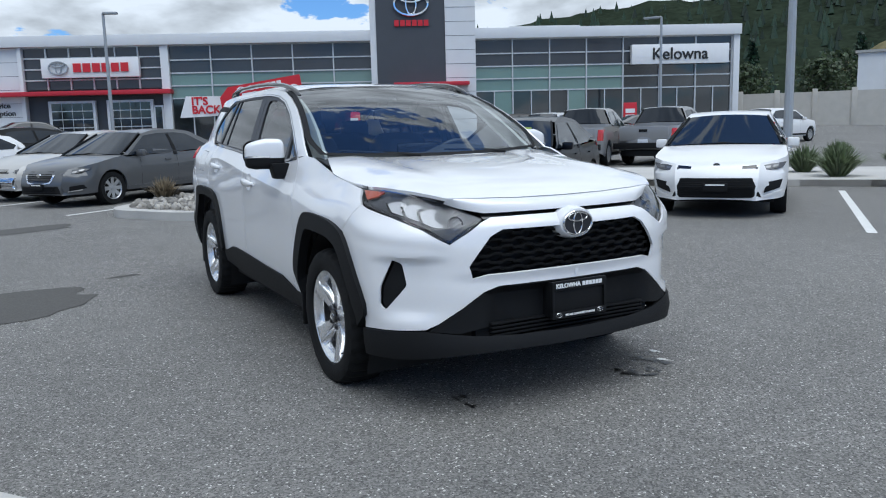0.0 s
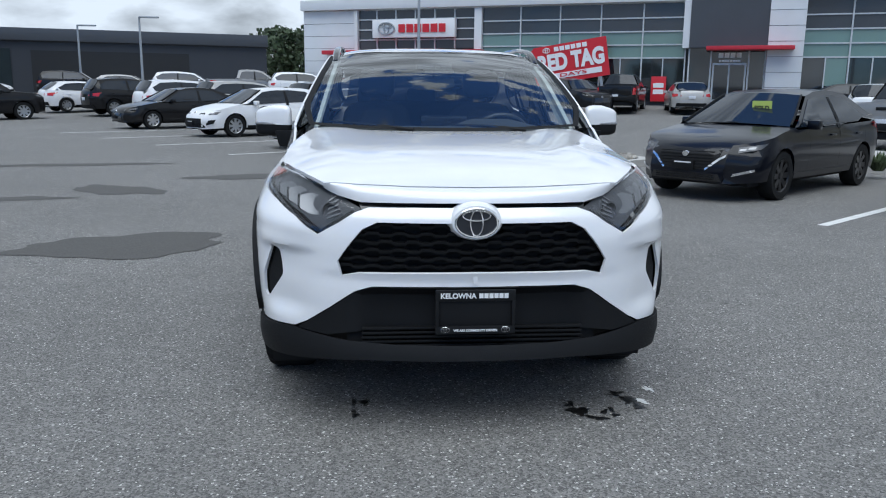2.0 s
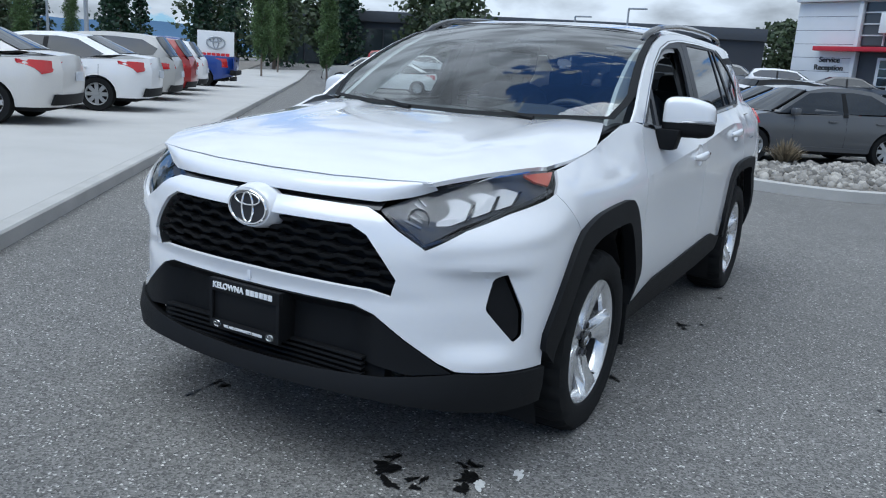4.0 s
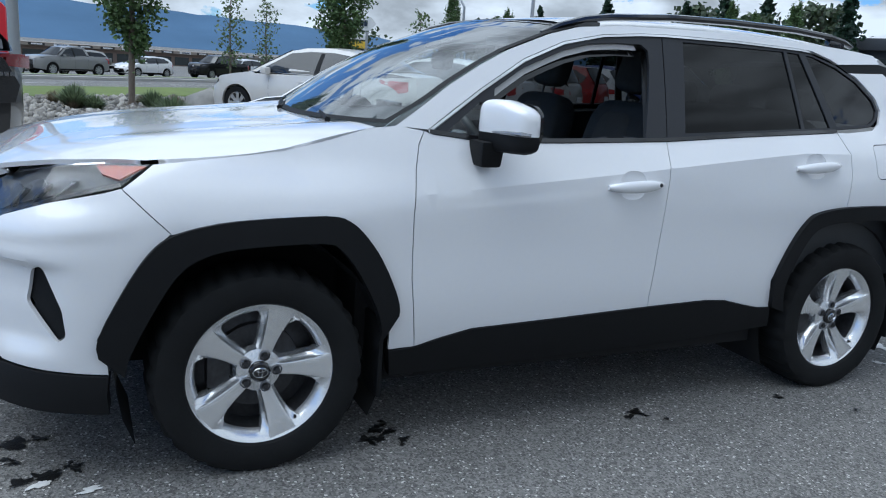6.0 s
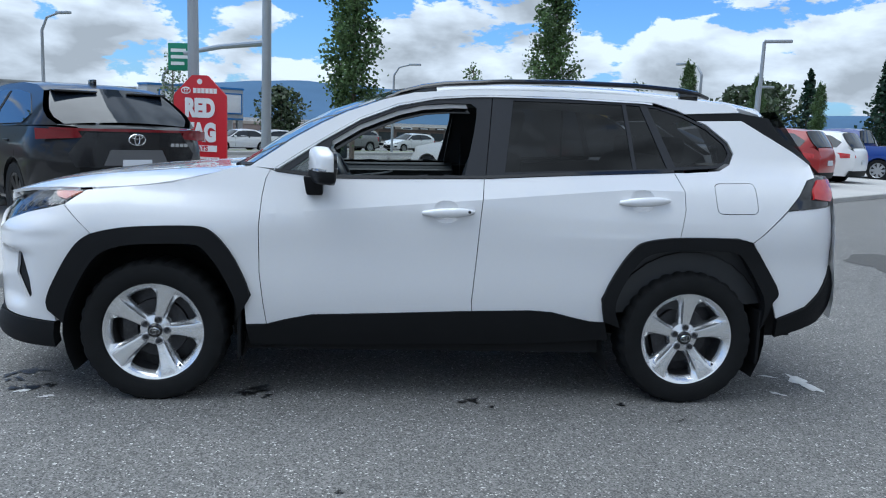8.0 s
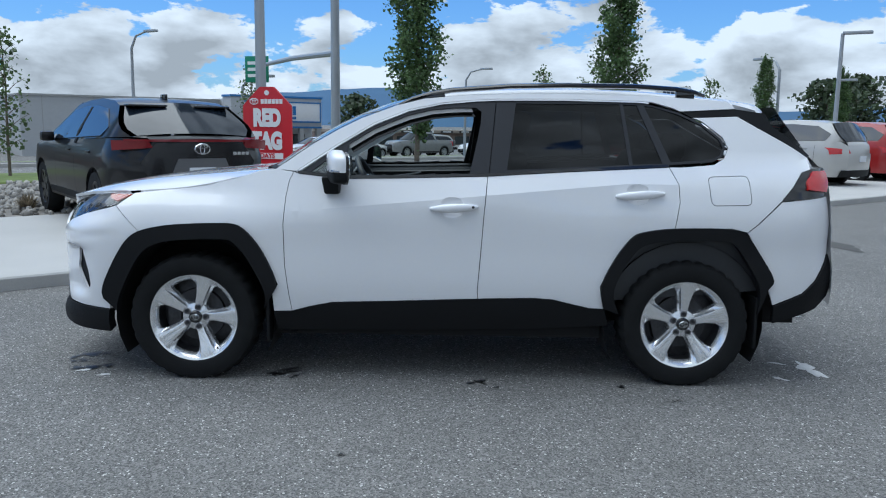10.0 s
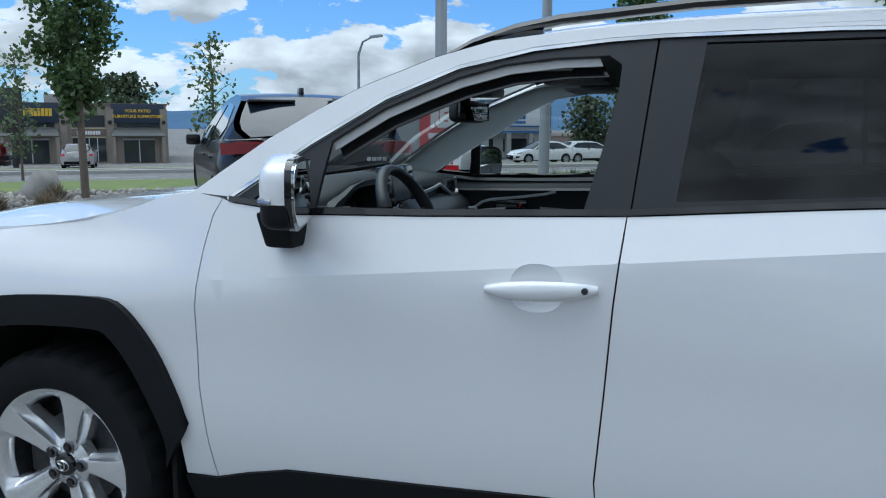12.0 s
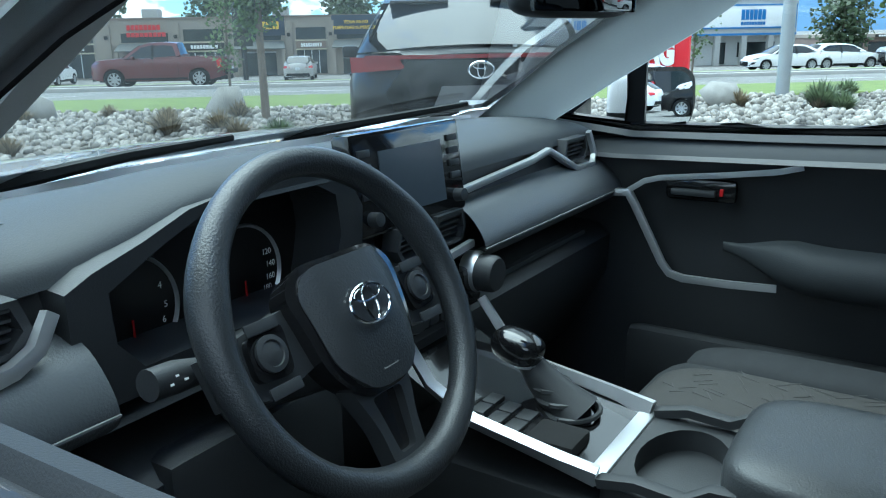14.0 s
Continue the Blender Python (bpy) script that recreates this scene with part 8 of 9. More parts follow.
    ent = part("entrance_door", boxes((0.85, 2.55, -0.26, -0.16, 0, 2.06, 0.02)), MULLION, b, "double glass entrance door")
    for s in (0.94, 1.74):
        part("pane", boxes((s, s + 0.72, -0.28, -0.15, 0.15, 1.95)), SHOW_GLASS, ent)
    word_bar(b, T((1.7, -0.3, 2.45)), 1.2, 0.26, SIGN_WHITE, 4)
    word_bar(b, T((1.7, -0.3, 2.16)), 1.1, 0.10, SIGN_WHITE, 8)
    part("red_canopy", boxes((0.5, 4.75, -1.5, -0.2, 2.68, 2.88, 0.02)), RED, b)
    oval_mark(b, T((1.6, -0.65, 7.25)), 0.95, CHROME)
    word_bar(b, T((1.6, -0.62, 6.2)), 2.0, 0.33, SIGN_RED)
    # signs
    sg = part("wall_sign", boxes((-19.0, -13.7, -0.35, 0.05, 3.60, 4.66, 0.02)), SIGN_WHITE, b, "white wall sign with grey ovals and red name")
    oval_mark(sg, T((-18.05, -0.42, 4.13)), 0.52, GREY_METAL)
    word_bar(sg, T((-15.75, -0.40, 4.13)), 3.1, 0.48, SIGN_RED)
    kg = part("wall_sign", boxes((14.4, 20.2, -0.35, 0.05, 3.68, 4.80, 0.02)), SIGN_WHITE, b, "white wall sign with the town's name")
    letters("Kelowna", kg, T((17.25, -0.38, 4.22)) @ up, 0.95, BLACK_FLAT, "sign_lettering", 0.012, 0.02)
    bn = part("banner", panel_bm([(-11.7, 1.25), (-8.6, 1.35), (-8.4, 2.4), (-11.3, 2.45)], lambda x, z: (x, -0.10, z), (0, -1, 0), res=0.5, depth=0.02), SIGN_WHITE, b, "white slanted banner with red words")
    for text, x, z in (("IT'S", -10.55, 2.14), ("BACK...", -10.0, 1.66)):
        letters(text, bn, T((x, -0.13, z)) @ up @ Matrix.Shear("XY", 4, (0.2, 0)), 0.62, SIGN_RED, "banner_lettering", 0.02, 0.01)
    part("roof_unit", boxes((7.9, 12.4, 4, 9, 5.9, 6.5, 0.05)), PANEL_WHITE, b)
    part("roof_unit", boxes((-7.0, -2.2, 4, 9, 5.9, 6.4, 0.05)), PANEL_WHITE, b)
    for s, z in ((14.0, 0.15), (-2.3, 0.0)):
        pf = part("window_poster", boxes((s, s + 0.8, -0.08, -0.05, z, z + 1.35, 0.01)), SIGN_RED, b)
        part("poster_bar", boxes((s + 0.12, s + 0.68, -0.095, -0.08, z + 0.75, z + 1.0)), SIGN_WHITE, pf)
        part("poster_bar", boxes((s + 0.12, s + 0.68, -0.095, -0.08, z + 0.4, z + 0.65)), SIGN_WHITE, pf)
    return b


showroom()


def tag_shape(w, h):
    c = h * 0.22
    return [(-w / 2, -h / 2), (w / 2, -h / 2), (w / 2, h / 2 - c), (w / 2 - c, h / 2), (-w / 2 + c, h / 2), (-w / 2, h / 2 - c)]


def tag_sign(m, w, h, label, stacked=True):
    """A red sale tag with white words."""
    s = part("sale_sign", panel_bm(rounded(tag_shape(w, h), 0.02), lambda x, z: (x, 0, z), (0, -1, 0), res=0.3, depth=0.04), SIGN_RED)
    tagged(s, label, "sign")
    s.matrix_basis = m
    up = Matrix.Rotation(radians(90), 4, "X")
    T = Matrix.Translation
    part("backing", panel_bm(rounded(tag_shape(w, h), 0.02), lambda x, z: (x, 0.042, z), (0, 1, 0), res=0.3, depth=0), SIGN_WHITE, s)
    k = h
    part("tag_hole", lathe(bmesh.new(), [(0.0, -0.006), (0.03 * k, -0.006), (0.03 * k, 0.01)], 16, "y", T((0, 0, 0.43 * k))), SIGN_WHITE if stacked else BLACK_FLAT, s)
    oval_mark(s, T((-0.26 * w, -0.012, 0.33 * k)), 0.085 * w, SIGN_WHITE)
    word_bar(s, T((0.10 * w, -0.0, 0.33 * k)) @ Matrix.Diagonal((1, 0.3, 1, 1)), 0.46 * w, 0.055 * k, SIGN_WHITE)
    letters("RED", s, T((0, -0.012, 0.13 * k)) @ up @ Matrix.Diagonal((0.92, 1.3, 1, 1)), 0.33 * w, SIGN_WHITE, "sign_lettering", 0.022 * w, 0.004)
    letters("TAG", s, T((0, -0.012, -0.14 * k)) @ up @ Matrix.Diagonal((0.92, 1.3, 1, 1)), 0.33 * w, SIGN_WHITE, "sign_lettering", 0.022 * w, 0.004)
    bar = part("white_strip", boxes((-0.32 * w, 0.32 * w, -0.012, -0.002, -0.345 * k, -0.275 * k)), SIGN_WHITE, s)
    letters("DAYS", bar, T((0, -0.016, -0.31 * k)) @ up, 0.125 * w, SIGN_RED, "sign_lettering", 0.003, 0.003)
    word_bar(s, T((0, -0.0, -0.42 * k)) @ Matrix.Diagonal((1, 0.3, 1, 1)), 0.74 * w, 0.03 * k, SIGN_WHITE, 14)
    return s


def facing(x, y, z, rz, lean=0.0):
    return Matrix.Translation((x, y, z)) @ Matrix.Rotation(radians(rz), 4, "Z") @ Matrix.Rotation(radians(lean), 4, "Y")


# the tag on the light pole beside the road, facing the lot
tag_sign(facing(-8.35, -3.02, 1.30, 77), 0.88, 1.42, "red octagonal sale tag with white words on a pole")
# the long tag before the showroom
lt = part("sale_sign", panel_bm([(-2.3, -0.55), (-1.75, -1.05), (2.3, -1.05), (2.3, 1.05), (-1.75, 1.05), (-2.3, 0.55)], lambda x, z: (x, 0, z), (0, -1, 0), res=0.6, depth=0.1), SIGN_RED)
tagged(lt, "large tilted red sale tag standing before the showroom", "sign")
lt.matrix_basis = facing(10.37, 39.26, 3.1, -24.5, -9)
UPX = Matrix.Rotation(radians(90), 4, "X")
letters("RED TAG", lt, Matrix.Translation((0.25, -0.03, 0.05)) @ UPX @ Matrix.Diagonal((0.95, 1.25, 1, 1)), 0.95, SIGN_WHITE, "sign_lettering", 0.05, 0.01)
st = part("white_strip", boxes((-1.3, 1.9, -0.03, 0, -0.82, -0.52)), SIGN_WHITE, lt)
letters("DAYS", st, Matrix.Translation((0.3, -0.045, -0.67)) @ UPX @ Matrix.Diagonal((2.4, 1, 1, 1)), 0.26, SIGN_RED, "sign_lettering", 0.005, 0.005)
oval_mark(lt, Matrix.Translation((-1.05, -0.03, 0.80)), 0.2, SIGN_WHITE)
word_bar(lt, Matrix.Translation((0.3, 0.0, 0.80)), 1.9, 0.24, SIGN_WHITE)
part("tag_hole", lathe(bmesh.new(), [(0.0, -0.02), (0.17, -0.02), (0.17, 0.01)], 16, "y", Matrix.Translation((-1.85, 0, 0))), BLACK_FLAT, lt)
part("sign_post", boxes((-1.9, -1.75, 0.02, 0.12, -3.4, 0.5), (1.7, 1.85, 0.02, 0.12, -3.4, 0.5)), GREY_METAL, lt)

# ---- poles ----


def lot_light(x, y, top, arm=0.9, rz=0, r=0.09, label="tall grey steel lot light"):
    z0 = ground_z(x, y)
    p = thing("light_pole", label, "street lamp", Matrix.Translation((x, y, z0)) @ Matrix.Rotation(radians(rz), 4, "Z"))
    h = top - z0
    part("pole", tube(bmesh.new(), [(0, 0, 0), (0, 0, h)], [r, r * 0.65], 10), GREY_METAL, p)
    part("base", lathe(bmesh.new(), [(0.25, -0.1), (0.25, 0.45), (0.22, 0.5), (0.0, 0.5)], 16, "z"), CONCRETE, p)
    part("lamp_head", boxes((0, arm, -0.13, 0.13, h - 0.04, h + 0.06, 0.03)), GREY_METAL, p)
    return p


def cobra(x, y, top, rz):
    z0 = ground_z(x, y)
    p = thing("street_lamp", "curved grey steel street lamp beside the road", "street lamp", Matrix.Translation((x, y, z0)) @ Matrix.Rotation(radians(rz), 4, "Z"))
    h = top - z0
    part("pole", tube(bmesh.new(), [(0, 0, 0), (0, 0, h * 0.6), (0.02, 0, h * 0.88), (0.35, 0, h * 0.97), (1.1, 0, h)], [0.09, 0.07, 0.06, 0.05, 0.045], 8), GREY_METAL, p)
    part("lamp_head", boxes((1.0, 1.7, -0.12, 0.12, h - 0.06, h + 0.05, 0.03)), GREY_METAL, p)
    return p


lot_light(1.73, 32.66, 6.55, 0.6, -25)
lot_light(16.4, 9.5, 8.0, 0.9, 0, 0.13)
lot_light(27.5, 26.0, 6.6, 0.9, 120)
lot_light(-20.0, 51.0, 5.5, 1.2, 0)
lot_light(-15.0, 47.5, 5.8, 1.2, 0)
lot_light(-8.6, -3.17, 8.5, 0.9, 150, 0.10)
lot_light(-22.2, 13.2, 4.65, 0.9, 60)
lot_light(-30, 17, 3.6, 0.7, 60, 0.07)
cobra(-31.5, -14.4, 5.4, 60)
cobra(-31.5, 15.0, 4.7, 200)
cobra(-42, 1.0, 4.7, 60)
cobra(-28, -8.5, 3.3, 60)
sig = thing("signal_pole", "galvanised traffic signal pole with mast arm and green road sign", "signal pole", Matrix.Translation((-16.0, -2.95, ground_z(-16, -2.95))))
part("pole", tube(bmesh.new(), [(0, 0, 0), (0, 0, 7.6)], [0.13, 0.10], 12), GREY_METAL, sig)
part("mast_arm", tube(bmesh.new(), [(0, 0, 3.25), (-2.5, -1.6, 3.3), (-4.9, -3.1, 3.25)], [0.09, 0.075, 0.06], 10), GREY_METAL, sig)
gs = part("road_sign", boxes((-0.42, 0.42, -0.02, 0.02, -0.42, 0.42, 0.01)), mat("green_road_sign", (0.012, 0.20, 0.11), 0.4, vary=0.05), sig, "green road sign with white bars")
gs.matrix_basis = facing(-5.2, -3.3, 3.15, 75)
for k, (w, z) in enumerate(((0.5, 0.2), (0.62, 0.0), (0.45, -0.2))):
    part("sign_bar", boxes((-0.32, -0.32 + w, -0.03, -0.02, z - 0.05, z + 0.05)), SIGN_WHITE, gs)

# ---- buildings round about ----
TAN = mat("tan_stucco", (0.30, 0.26, 0.22), 0.85, vary=0.08, scale=0.7)
BROWN = mat("brown_stucco", (0.20, 0.15, 0.125), 0.85, vary=0.1, scale=0.7)
GREY_WALL = mat("grey_block_wall", (0.36, 0.36, 0.35), 0.85, vary=0.07, scale=0.5)
DARK_WALL = mat("charcoal_metal_wall", (0.035, 0.038, 0.045), 0.5, vary=0.1, scale=0.5)
NAVY_SIGN = mat("navy_sign_face", (0.020, 0.034, 0.065), 0.4, vary=0.05)
BLUE_TRIM = mat("blue_sign_trim", (0.03, 0.16, 0.42), 0.45, vary=0.05)
YELLOW = mat("yellow_letter", (0.75, 0.50, 0.05), 0.4, vary=0.05)
STORE_GLASS = mat("shop_glass", (0.03, 0.04, 0.045), 0.08, vary=0.4, scale=0.5, coat=0.2)


def frontage(n, r0, r1, base, scale, label):
    """A shop beyond the road: local x along its front, -y towards the lot, built at full size and set at its place."""
    o = lot(n, (r0 + r1) / 2)
    m = Matrix.Translation((o.x, o.y, base)) @ Matrix.Rotation(math.atan2(RDIR.y, RDIR.x), 4, "Z") @ Matrix.Diagonal((scale, scale, scale, 1))
    return thing("shop_building", label, "building", m), (r1 - r0) / scale


def bay(b, x0, x1, kind, h, face=None, word=None, text=None):
    """One bay of a shop front: windows, canopy and sign."""
    w = x1 - x0
    mid = (x0 + x1) / 2
    if kind == "two_storey":
        part("upper_window", boxes((x0 + 0.3, x1 - 0.3, -0.05, 0.1, 3.6, h - 1.0)), STORE_GLASS, b)
        part("shop_window", boxes((x0 + 0.3, x1 - 0.3, -0.05, 0.1, 0.15, 2.5)), STORE_GLASS, b)
        for k in range(1, 4):
            part("window_bar", boxes((x0 + 0.3 + (w - 0.6) * k / 4 - 0.04, x0 + 0.3 + (w - 0.6) * k / 4 + 0.04, -0.10, 0.0, 0.15, 2.5)), MULLION, b)
        for z in (2.55, 3.42):
            part("sign_trim", boxes((x0 + 0.2, x1 - 0.2, -0.16, -0.02, z, z + 0.1, 0.01)), CREAM, b)
        if face:
            s = part("shop_sign", boxes((x0 + 0.3, x1 - 0.3, -0.14, -0.02, 2.68, 3.38, 0.02)), face, b)
            word_bar(s, Matrix.Translation((mid, -0.16, 3.02)), w * 0.6, 0.36, word, 9)
    else:
        part("entrance_glass", boxes((mid - w * 0.30, mid + w * 0.30, -0.05, 0.1, 0.05, 2.4)), STORE_GLASS, b)
        part("door_frame", boxes((mid - 0.05, mid + 0.05, -0.10, 0.0, 0.05, 2.4), (mid - w * 0.31, mid + w * 0.31, -0.10, 0.0, 2.3, 2.45)), MULLION, b)
        bm = panel_bm([(x0 - 0.1, 0.0), (x1 + 0.1, 0.0), (x1 - 0.15, 1.3), (x0 + 0.15, 1.3)], lambda x, q: (x, -1.3 + q, 2.75 + q * 0.55), (0, -0.4, 1), res=0.8, depth=0.1)
        part("metal_canopy", bm, CANOPY, b)
        for x in (x0 + 0.1, x1 - 0.1):
            part("canopy_post", boxes((x - 0.16, x + 0.16, -1.2, -0.88, 0, 2.8)), TAN, b)
        part("upper_window", boxes((x0 + 0.4, x1 - 0.4, -0.05, 0.1, 3.55, 4.45)), STORE_GLASS, b)
        if face:
            s = part("shop_sign", boxes((x0 - 0.05, x1 + 0.05, -0.2, -0.02, h - 1.75, h + 0.15, 0.02)), face, b)
            if text:
                for k, line in enumerate(text):
                    letters(line, s, Matrix.Translation((mid, -0.22, h - 0.55 - 0.55 * k)) @ Matrix.Rotation(radians(90), 4, "X"), 0.42, word, "lettering", 0.01, 0.02)
            else:
                word_bar(s, Matrix.Translation((mid, -0.23, h - 0.75)), w * 0.8, 0.75, word, 12)
        elif word:
            word_bar(b, Matrix.Translation((mid, -0.12, h - 0.75)), w * 0.62, 0.5, word, 8)
            word_bar(b, Matrix.Translation((mid + 0.2, -0.12, h - 1.45)), w * 0.72, 0.42, word, 9)


CREAM = mat("cream_trim", (0.55, 0.50, 0.36), 0.7, vary=0.05)
CANOPY = mat("ribbed_grey_canopy", (0.12, 0.125, 0.12), 0.5, vary=0.15, scale=3)
row, L = frontage(60, -26.0, 0.3, -1.2, 0.72, "long taupe row of shops with signs across the road")
part("wall", boxes((-L / 2, L / 2, 0, 22, -0.3, 5.75)), TAN, row)
part("coping", boxes((-L / 2 - 0.1, L / 2 + 0.1, -0.12, 22, 5.75, 5.95)), BROWN, row)
for r0, r1, kind, face, word, text in ((-24.6, -20.4, "two_storey", BLACK_FLAT, SIGN_WHITE, None), (-18.9, -15.0, "porch", None, SIGN_RED, None), (-14.4, -11.1, "two_storey", BLACK_FLAT, SIGN_WHITE, None),
                                       (-10.5, -6.9, "porch", NAVY_SIGN, YELLOW, None), (-6.3, -3.7, "two_storey", BROWN, SIGN_WHITE, None), (-3.4, 0.1, "porch", NAVY_SIGN, YELLOW, ("YOUR PATIO", "FURNITURE SUPERSTORE"))):
    bay(row, (r0 + 12.85) / 0.72, (r1 + 12.85) / 0.72, kind, 5.75, face, word, text)
for r in (-19.6, -14.7, -10.8, -6.6, -3.55, 0.1):
    x = (r + 12.85) / 0.72
    part("pier", boxes((x - 0.35, x + 0.35, -0.22, 0.1, -0.3, 5.4)), TAN, row)
    part("wall_lantern", boxes((x - 0.16, x + 0.16, -0.55, -0.22, 3.9, 4.25, 0.04)), BLACK_FLAT, row)
for r in (-17, -10.2, -7.4):
    part("roof_unit", boxes(((r + 12.85) / 0.72 - 0.8, (r + 12.85) / 0.72 + 0.8, 3, 5, 5.9, 6.9, 0.05)), GREY_WALL, row)
po = thing("shop_pylon", "dark square shop pylon beside the road", "sign", Matrix.Translation((*lot(52, -8.7).xy, -1.2)))
part("post", boxes((-0.12, 0.12, -0.12, 0.12, 0, 2.4)), BLACK_FLAT, po)
part("board", boxes((-0.25, 0.25, -0.6, 0.6, 2.2, 4.9, 0.03)), BLACK_FLAT, po)

brown, L = frontage(66, -62, -30, -1.2, 0.75, "brown shop with a red-lettered front across the road")
part("wall", boxes((-L / 2, L / 2, 0, 20, -0.3, 5.4)), BROWN, brown)
part("coping", boxes((-L / 2 - 0.1, L / 2 + 0.1, -0.12, 20, 5.4, 5.6)), TAN, brown)
for k in range(5):
    bay(brown, -L / 2 + 1 + k * 8.2, -L / 2 + 7.4 + k * 8.2, "porch" if k % 2 else "two_storey", 5.4, None if k % 2 else TAN, SIGN_RED)

auto, L = frontage(60, 23.3, 31.7, -1.2, 0.75, "parts shop with a white and blue front board")
part("wall", boxes((-L / 2, L / 2, 0.9, 18, -0.3, 6.2)), PANEL_WHITE, auto)
part("porch_head", boxes((-L / 2, L / 2, -1.5, 0.9, 2.95, 6.4, 0.02)), mat("pale_grey_stucco", (0.42, 0.43, 0.44), 0.85, vary=0.05), auto)
part("roof_trim", boxes((-L / 2 - 0.1, L / 2 + 0.1, -1.6, 0.9, 6.4, 6.62), (-L / 2, L / 2, -1.55, -1.5, 3.0, 3.2)), BLUE_TRIM, auto)
fb = part("front_board", boxes((-L / 2 + 1.3, L / 2 - 0.3, -1.62, -1.5, 3.8, 5.85, 0.02)), SIGN_WHITE, auto)
x0, x1 = -L / 2 + 1.3, L / 2 - 0.3
part("board_trim", boxes((x0 - 0.1, x1 + 0.1, -1.68, -1.5, 3.65, 3.8), (x0 - 0.1, x1 + 0.1, -1.68, -1.5, 5.85, 6.0), (x0 - 0.12, x0, -1.68, -1.5, 3.65, 6.0), (x1, x1 + 0.12, -1.68, -1.5, 3.65, 6.0)), BLUE_TRIM, fb)
word_bar(fb, Matrix.Translation((0.9, -1.66, 5.0)), 2.6, 1.0, BLUE_TRIM, 6)
word_bar(fb, Matrix.Translation((0.9, -1.66, 4.15)), 2.6, 0.3, BLUE_TRIM, 9)
for f in (0.02, 0.27, 0.52, 0.77, 0.97):
    x = -L / 2 + f * L
    part("porch_post", boxes((x - 0.28, x + 0.28, -1.5, -0.95, 0, 2.95)), GREY_WALL, auto)
part("shop_door", boxes((-1.9, -0.7, 0.82, 0.9, 0.1, 2.3)), STORE_GLASS, auto)
part("shop_window", boxes((0.6, 4.6, 0.82, 0.9, 0.8, 2.3)), STORE_GLASS, auto)
wing, L = frontage(61, 8.0, 23.2, -1.2, 0.75, "long pale warehouse wing with a blue sign")
part("wall", boxes((-L / 2, L / 2, 0, 18, -0.3, 5.9)), mat("pale_grey_stucco", (0.42, 0.43, 0.44), 0.85), wing)
part("roof_edge", boxes((-L / 2 - 0.1, L / 2, -0.15, 18, 5.9, 6.1)), GREY_WALL, wing)
word_bar(wing, Matrix.Translation((-1.2, -0.1, 4.3)), 3.4, 0.9, BLUE_TRIM, 6)
for k in range(4):
    part("wall_joint", boxes((-L / 2 + 2 + k * 4.8, -L / 2 + 2.06 + k * 4.8, -0.02, 0.05, 0, 5.9)), GREY_WALL, wing)
    part("shop_door", boxes((-L / 2 + 3.2 + k * 4.8, -L / 2 + 4.4 + k * 4.8, -0.04, 0.05, 0.05, 2.2)), GREY_WALL, wing)
for n, r0, r1, label, wall in ((84, 50, 92, "low dark plaza far across the road", BROWN), (92, 96, 150, "long low grey plaza far along the road", GREY_WALL)):
    plaza, L = frontage(n, r0, r1, -1.2, 0.55, label)
    part("wall", boxes((-L / 2, L / 2, 0, 20, -0.3, 3.3)), wall, plaza)
    part("roof_edge", boxes((-L / 2 - 0.2, L / 2 + 0.2, -1.2, 20, 3.0, 3.7)), TAN, plaza)
    for k in range(int(L / 6)):
        x = -L / 2 + 3 + k * 6
        part("shop_window", boxes((x - 2.4, x + 2.4, -0.05, 0.1, 0.2, 2.2)), STORE_GLASS, plaza)
        s = part("shop_sign", boxes((x - 1.9, x + 1.9, -1.3, -1.2, 3.05, 3.6)), BLACK_FLAT if k % 3 else SIGN_WHITE, plaza)
        word_bar(s, Matrix.Translation((x, -1.32, 3.32)), 2.6, 0.3, SIGN_WHITE if k % 3 else NAVY_SIGN, 8)


def dark_dealer():
    m = Matrix.Translation((-24.0, 69.0, 0.9)) @ Matrix.Rotation(radians(14), 4, "Z")
    b = thing("charcoal_showroom", "low charcoal showroom with dark glass behind the lot", "building", m)
    part("wall", boxes((-34, 14.0, 0, 20, -0.5, 5.4)), DARK_WALL, b)
    part("roof_edge", boxes((-34.1, 14.1, -0.4, 20, 4.5, 5.55, 0.03)), mat("graphite_fascia", (0.06, 0.065, 0.075), 0.4, vary=0.06), b)
    part("loading_door", boxes((-6, 7, -0.08, 0.1, 0.3, 3.7)), BLACK_FLAT, b)
    part("white_frame", boxes((-4.2, -1.2, -0.2, 0.0, 0, 1.0)), PANEL_WHITE, b)
    for k in range(9):
        part("pane", boxes((-33.5 + k * 2.9, -30.8 + k * 2.9, -0.1, 0.1, 0.2, 3.8)), STORE_GLASS, b)
    part("roof_unit", boxes((-20, -17, 6, 9, 5.1, 5.7, 0.05)), DARK_WALL, b)
    part("roof_unit", boxes((1, 3, 6, 9, 5.1, 5.6, 0.05)), DARK_WALL, b)


dark_dealer()
# pylon signs
py = thing("pylon_sign", "roadside pylon with a white and navy shop sign", "sign", Matrix.Translation((-43, 13.5, ground_z(-43, 13.5))) @ Matrix.Rotation(radians(78), 4, "Z"))
part("post", boxes((-0.75, -0.6, -0.1, 0.1, 0, 3.4)), GREY_METAL, py)
part("post", boxes((0.6, 0.75, -0.1, 0.1, 0, 3.4)), GREY_METAL, py)
hx = part("hexagon_board", panel_bm([(-1.2, 3.7), (-0.85, 3.3), (0.85, 3.3), (1.2, 3.7), (0.85, 4.1), (-0.85, 4.1)], lambda x, z: (x, -0.15, z), (0, -1, 0), res=0.5, depth=0.3), SIGN_WHITE, py)
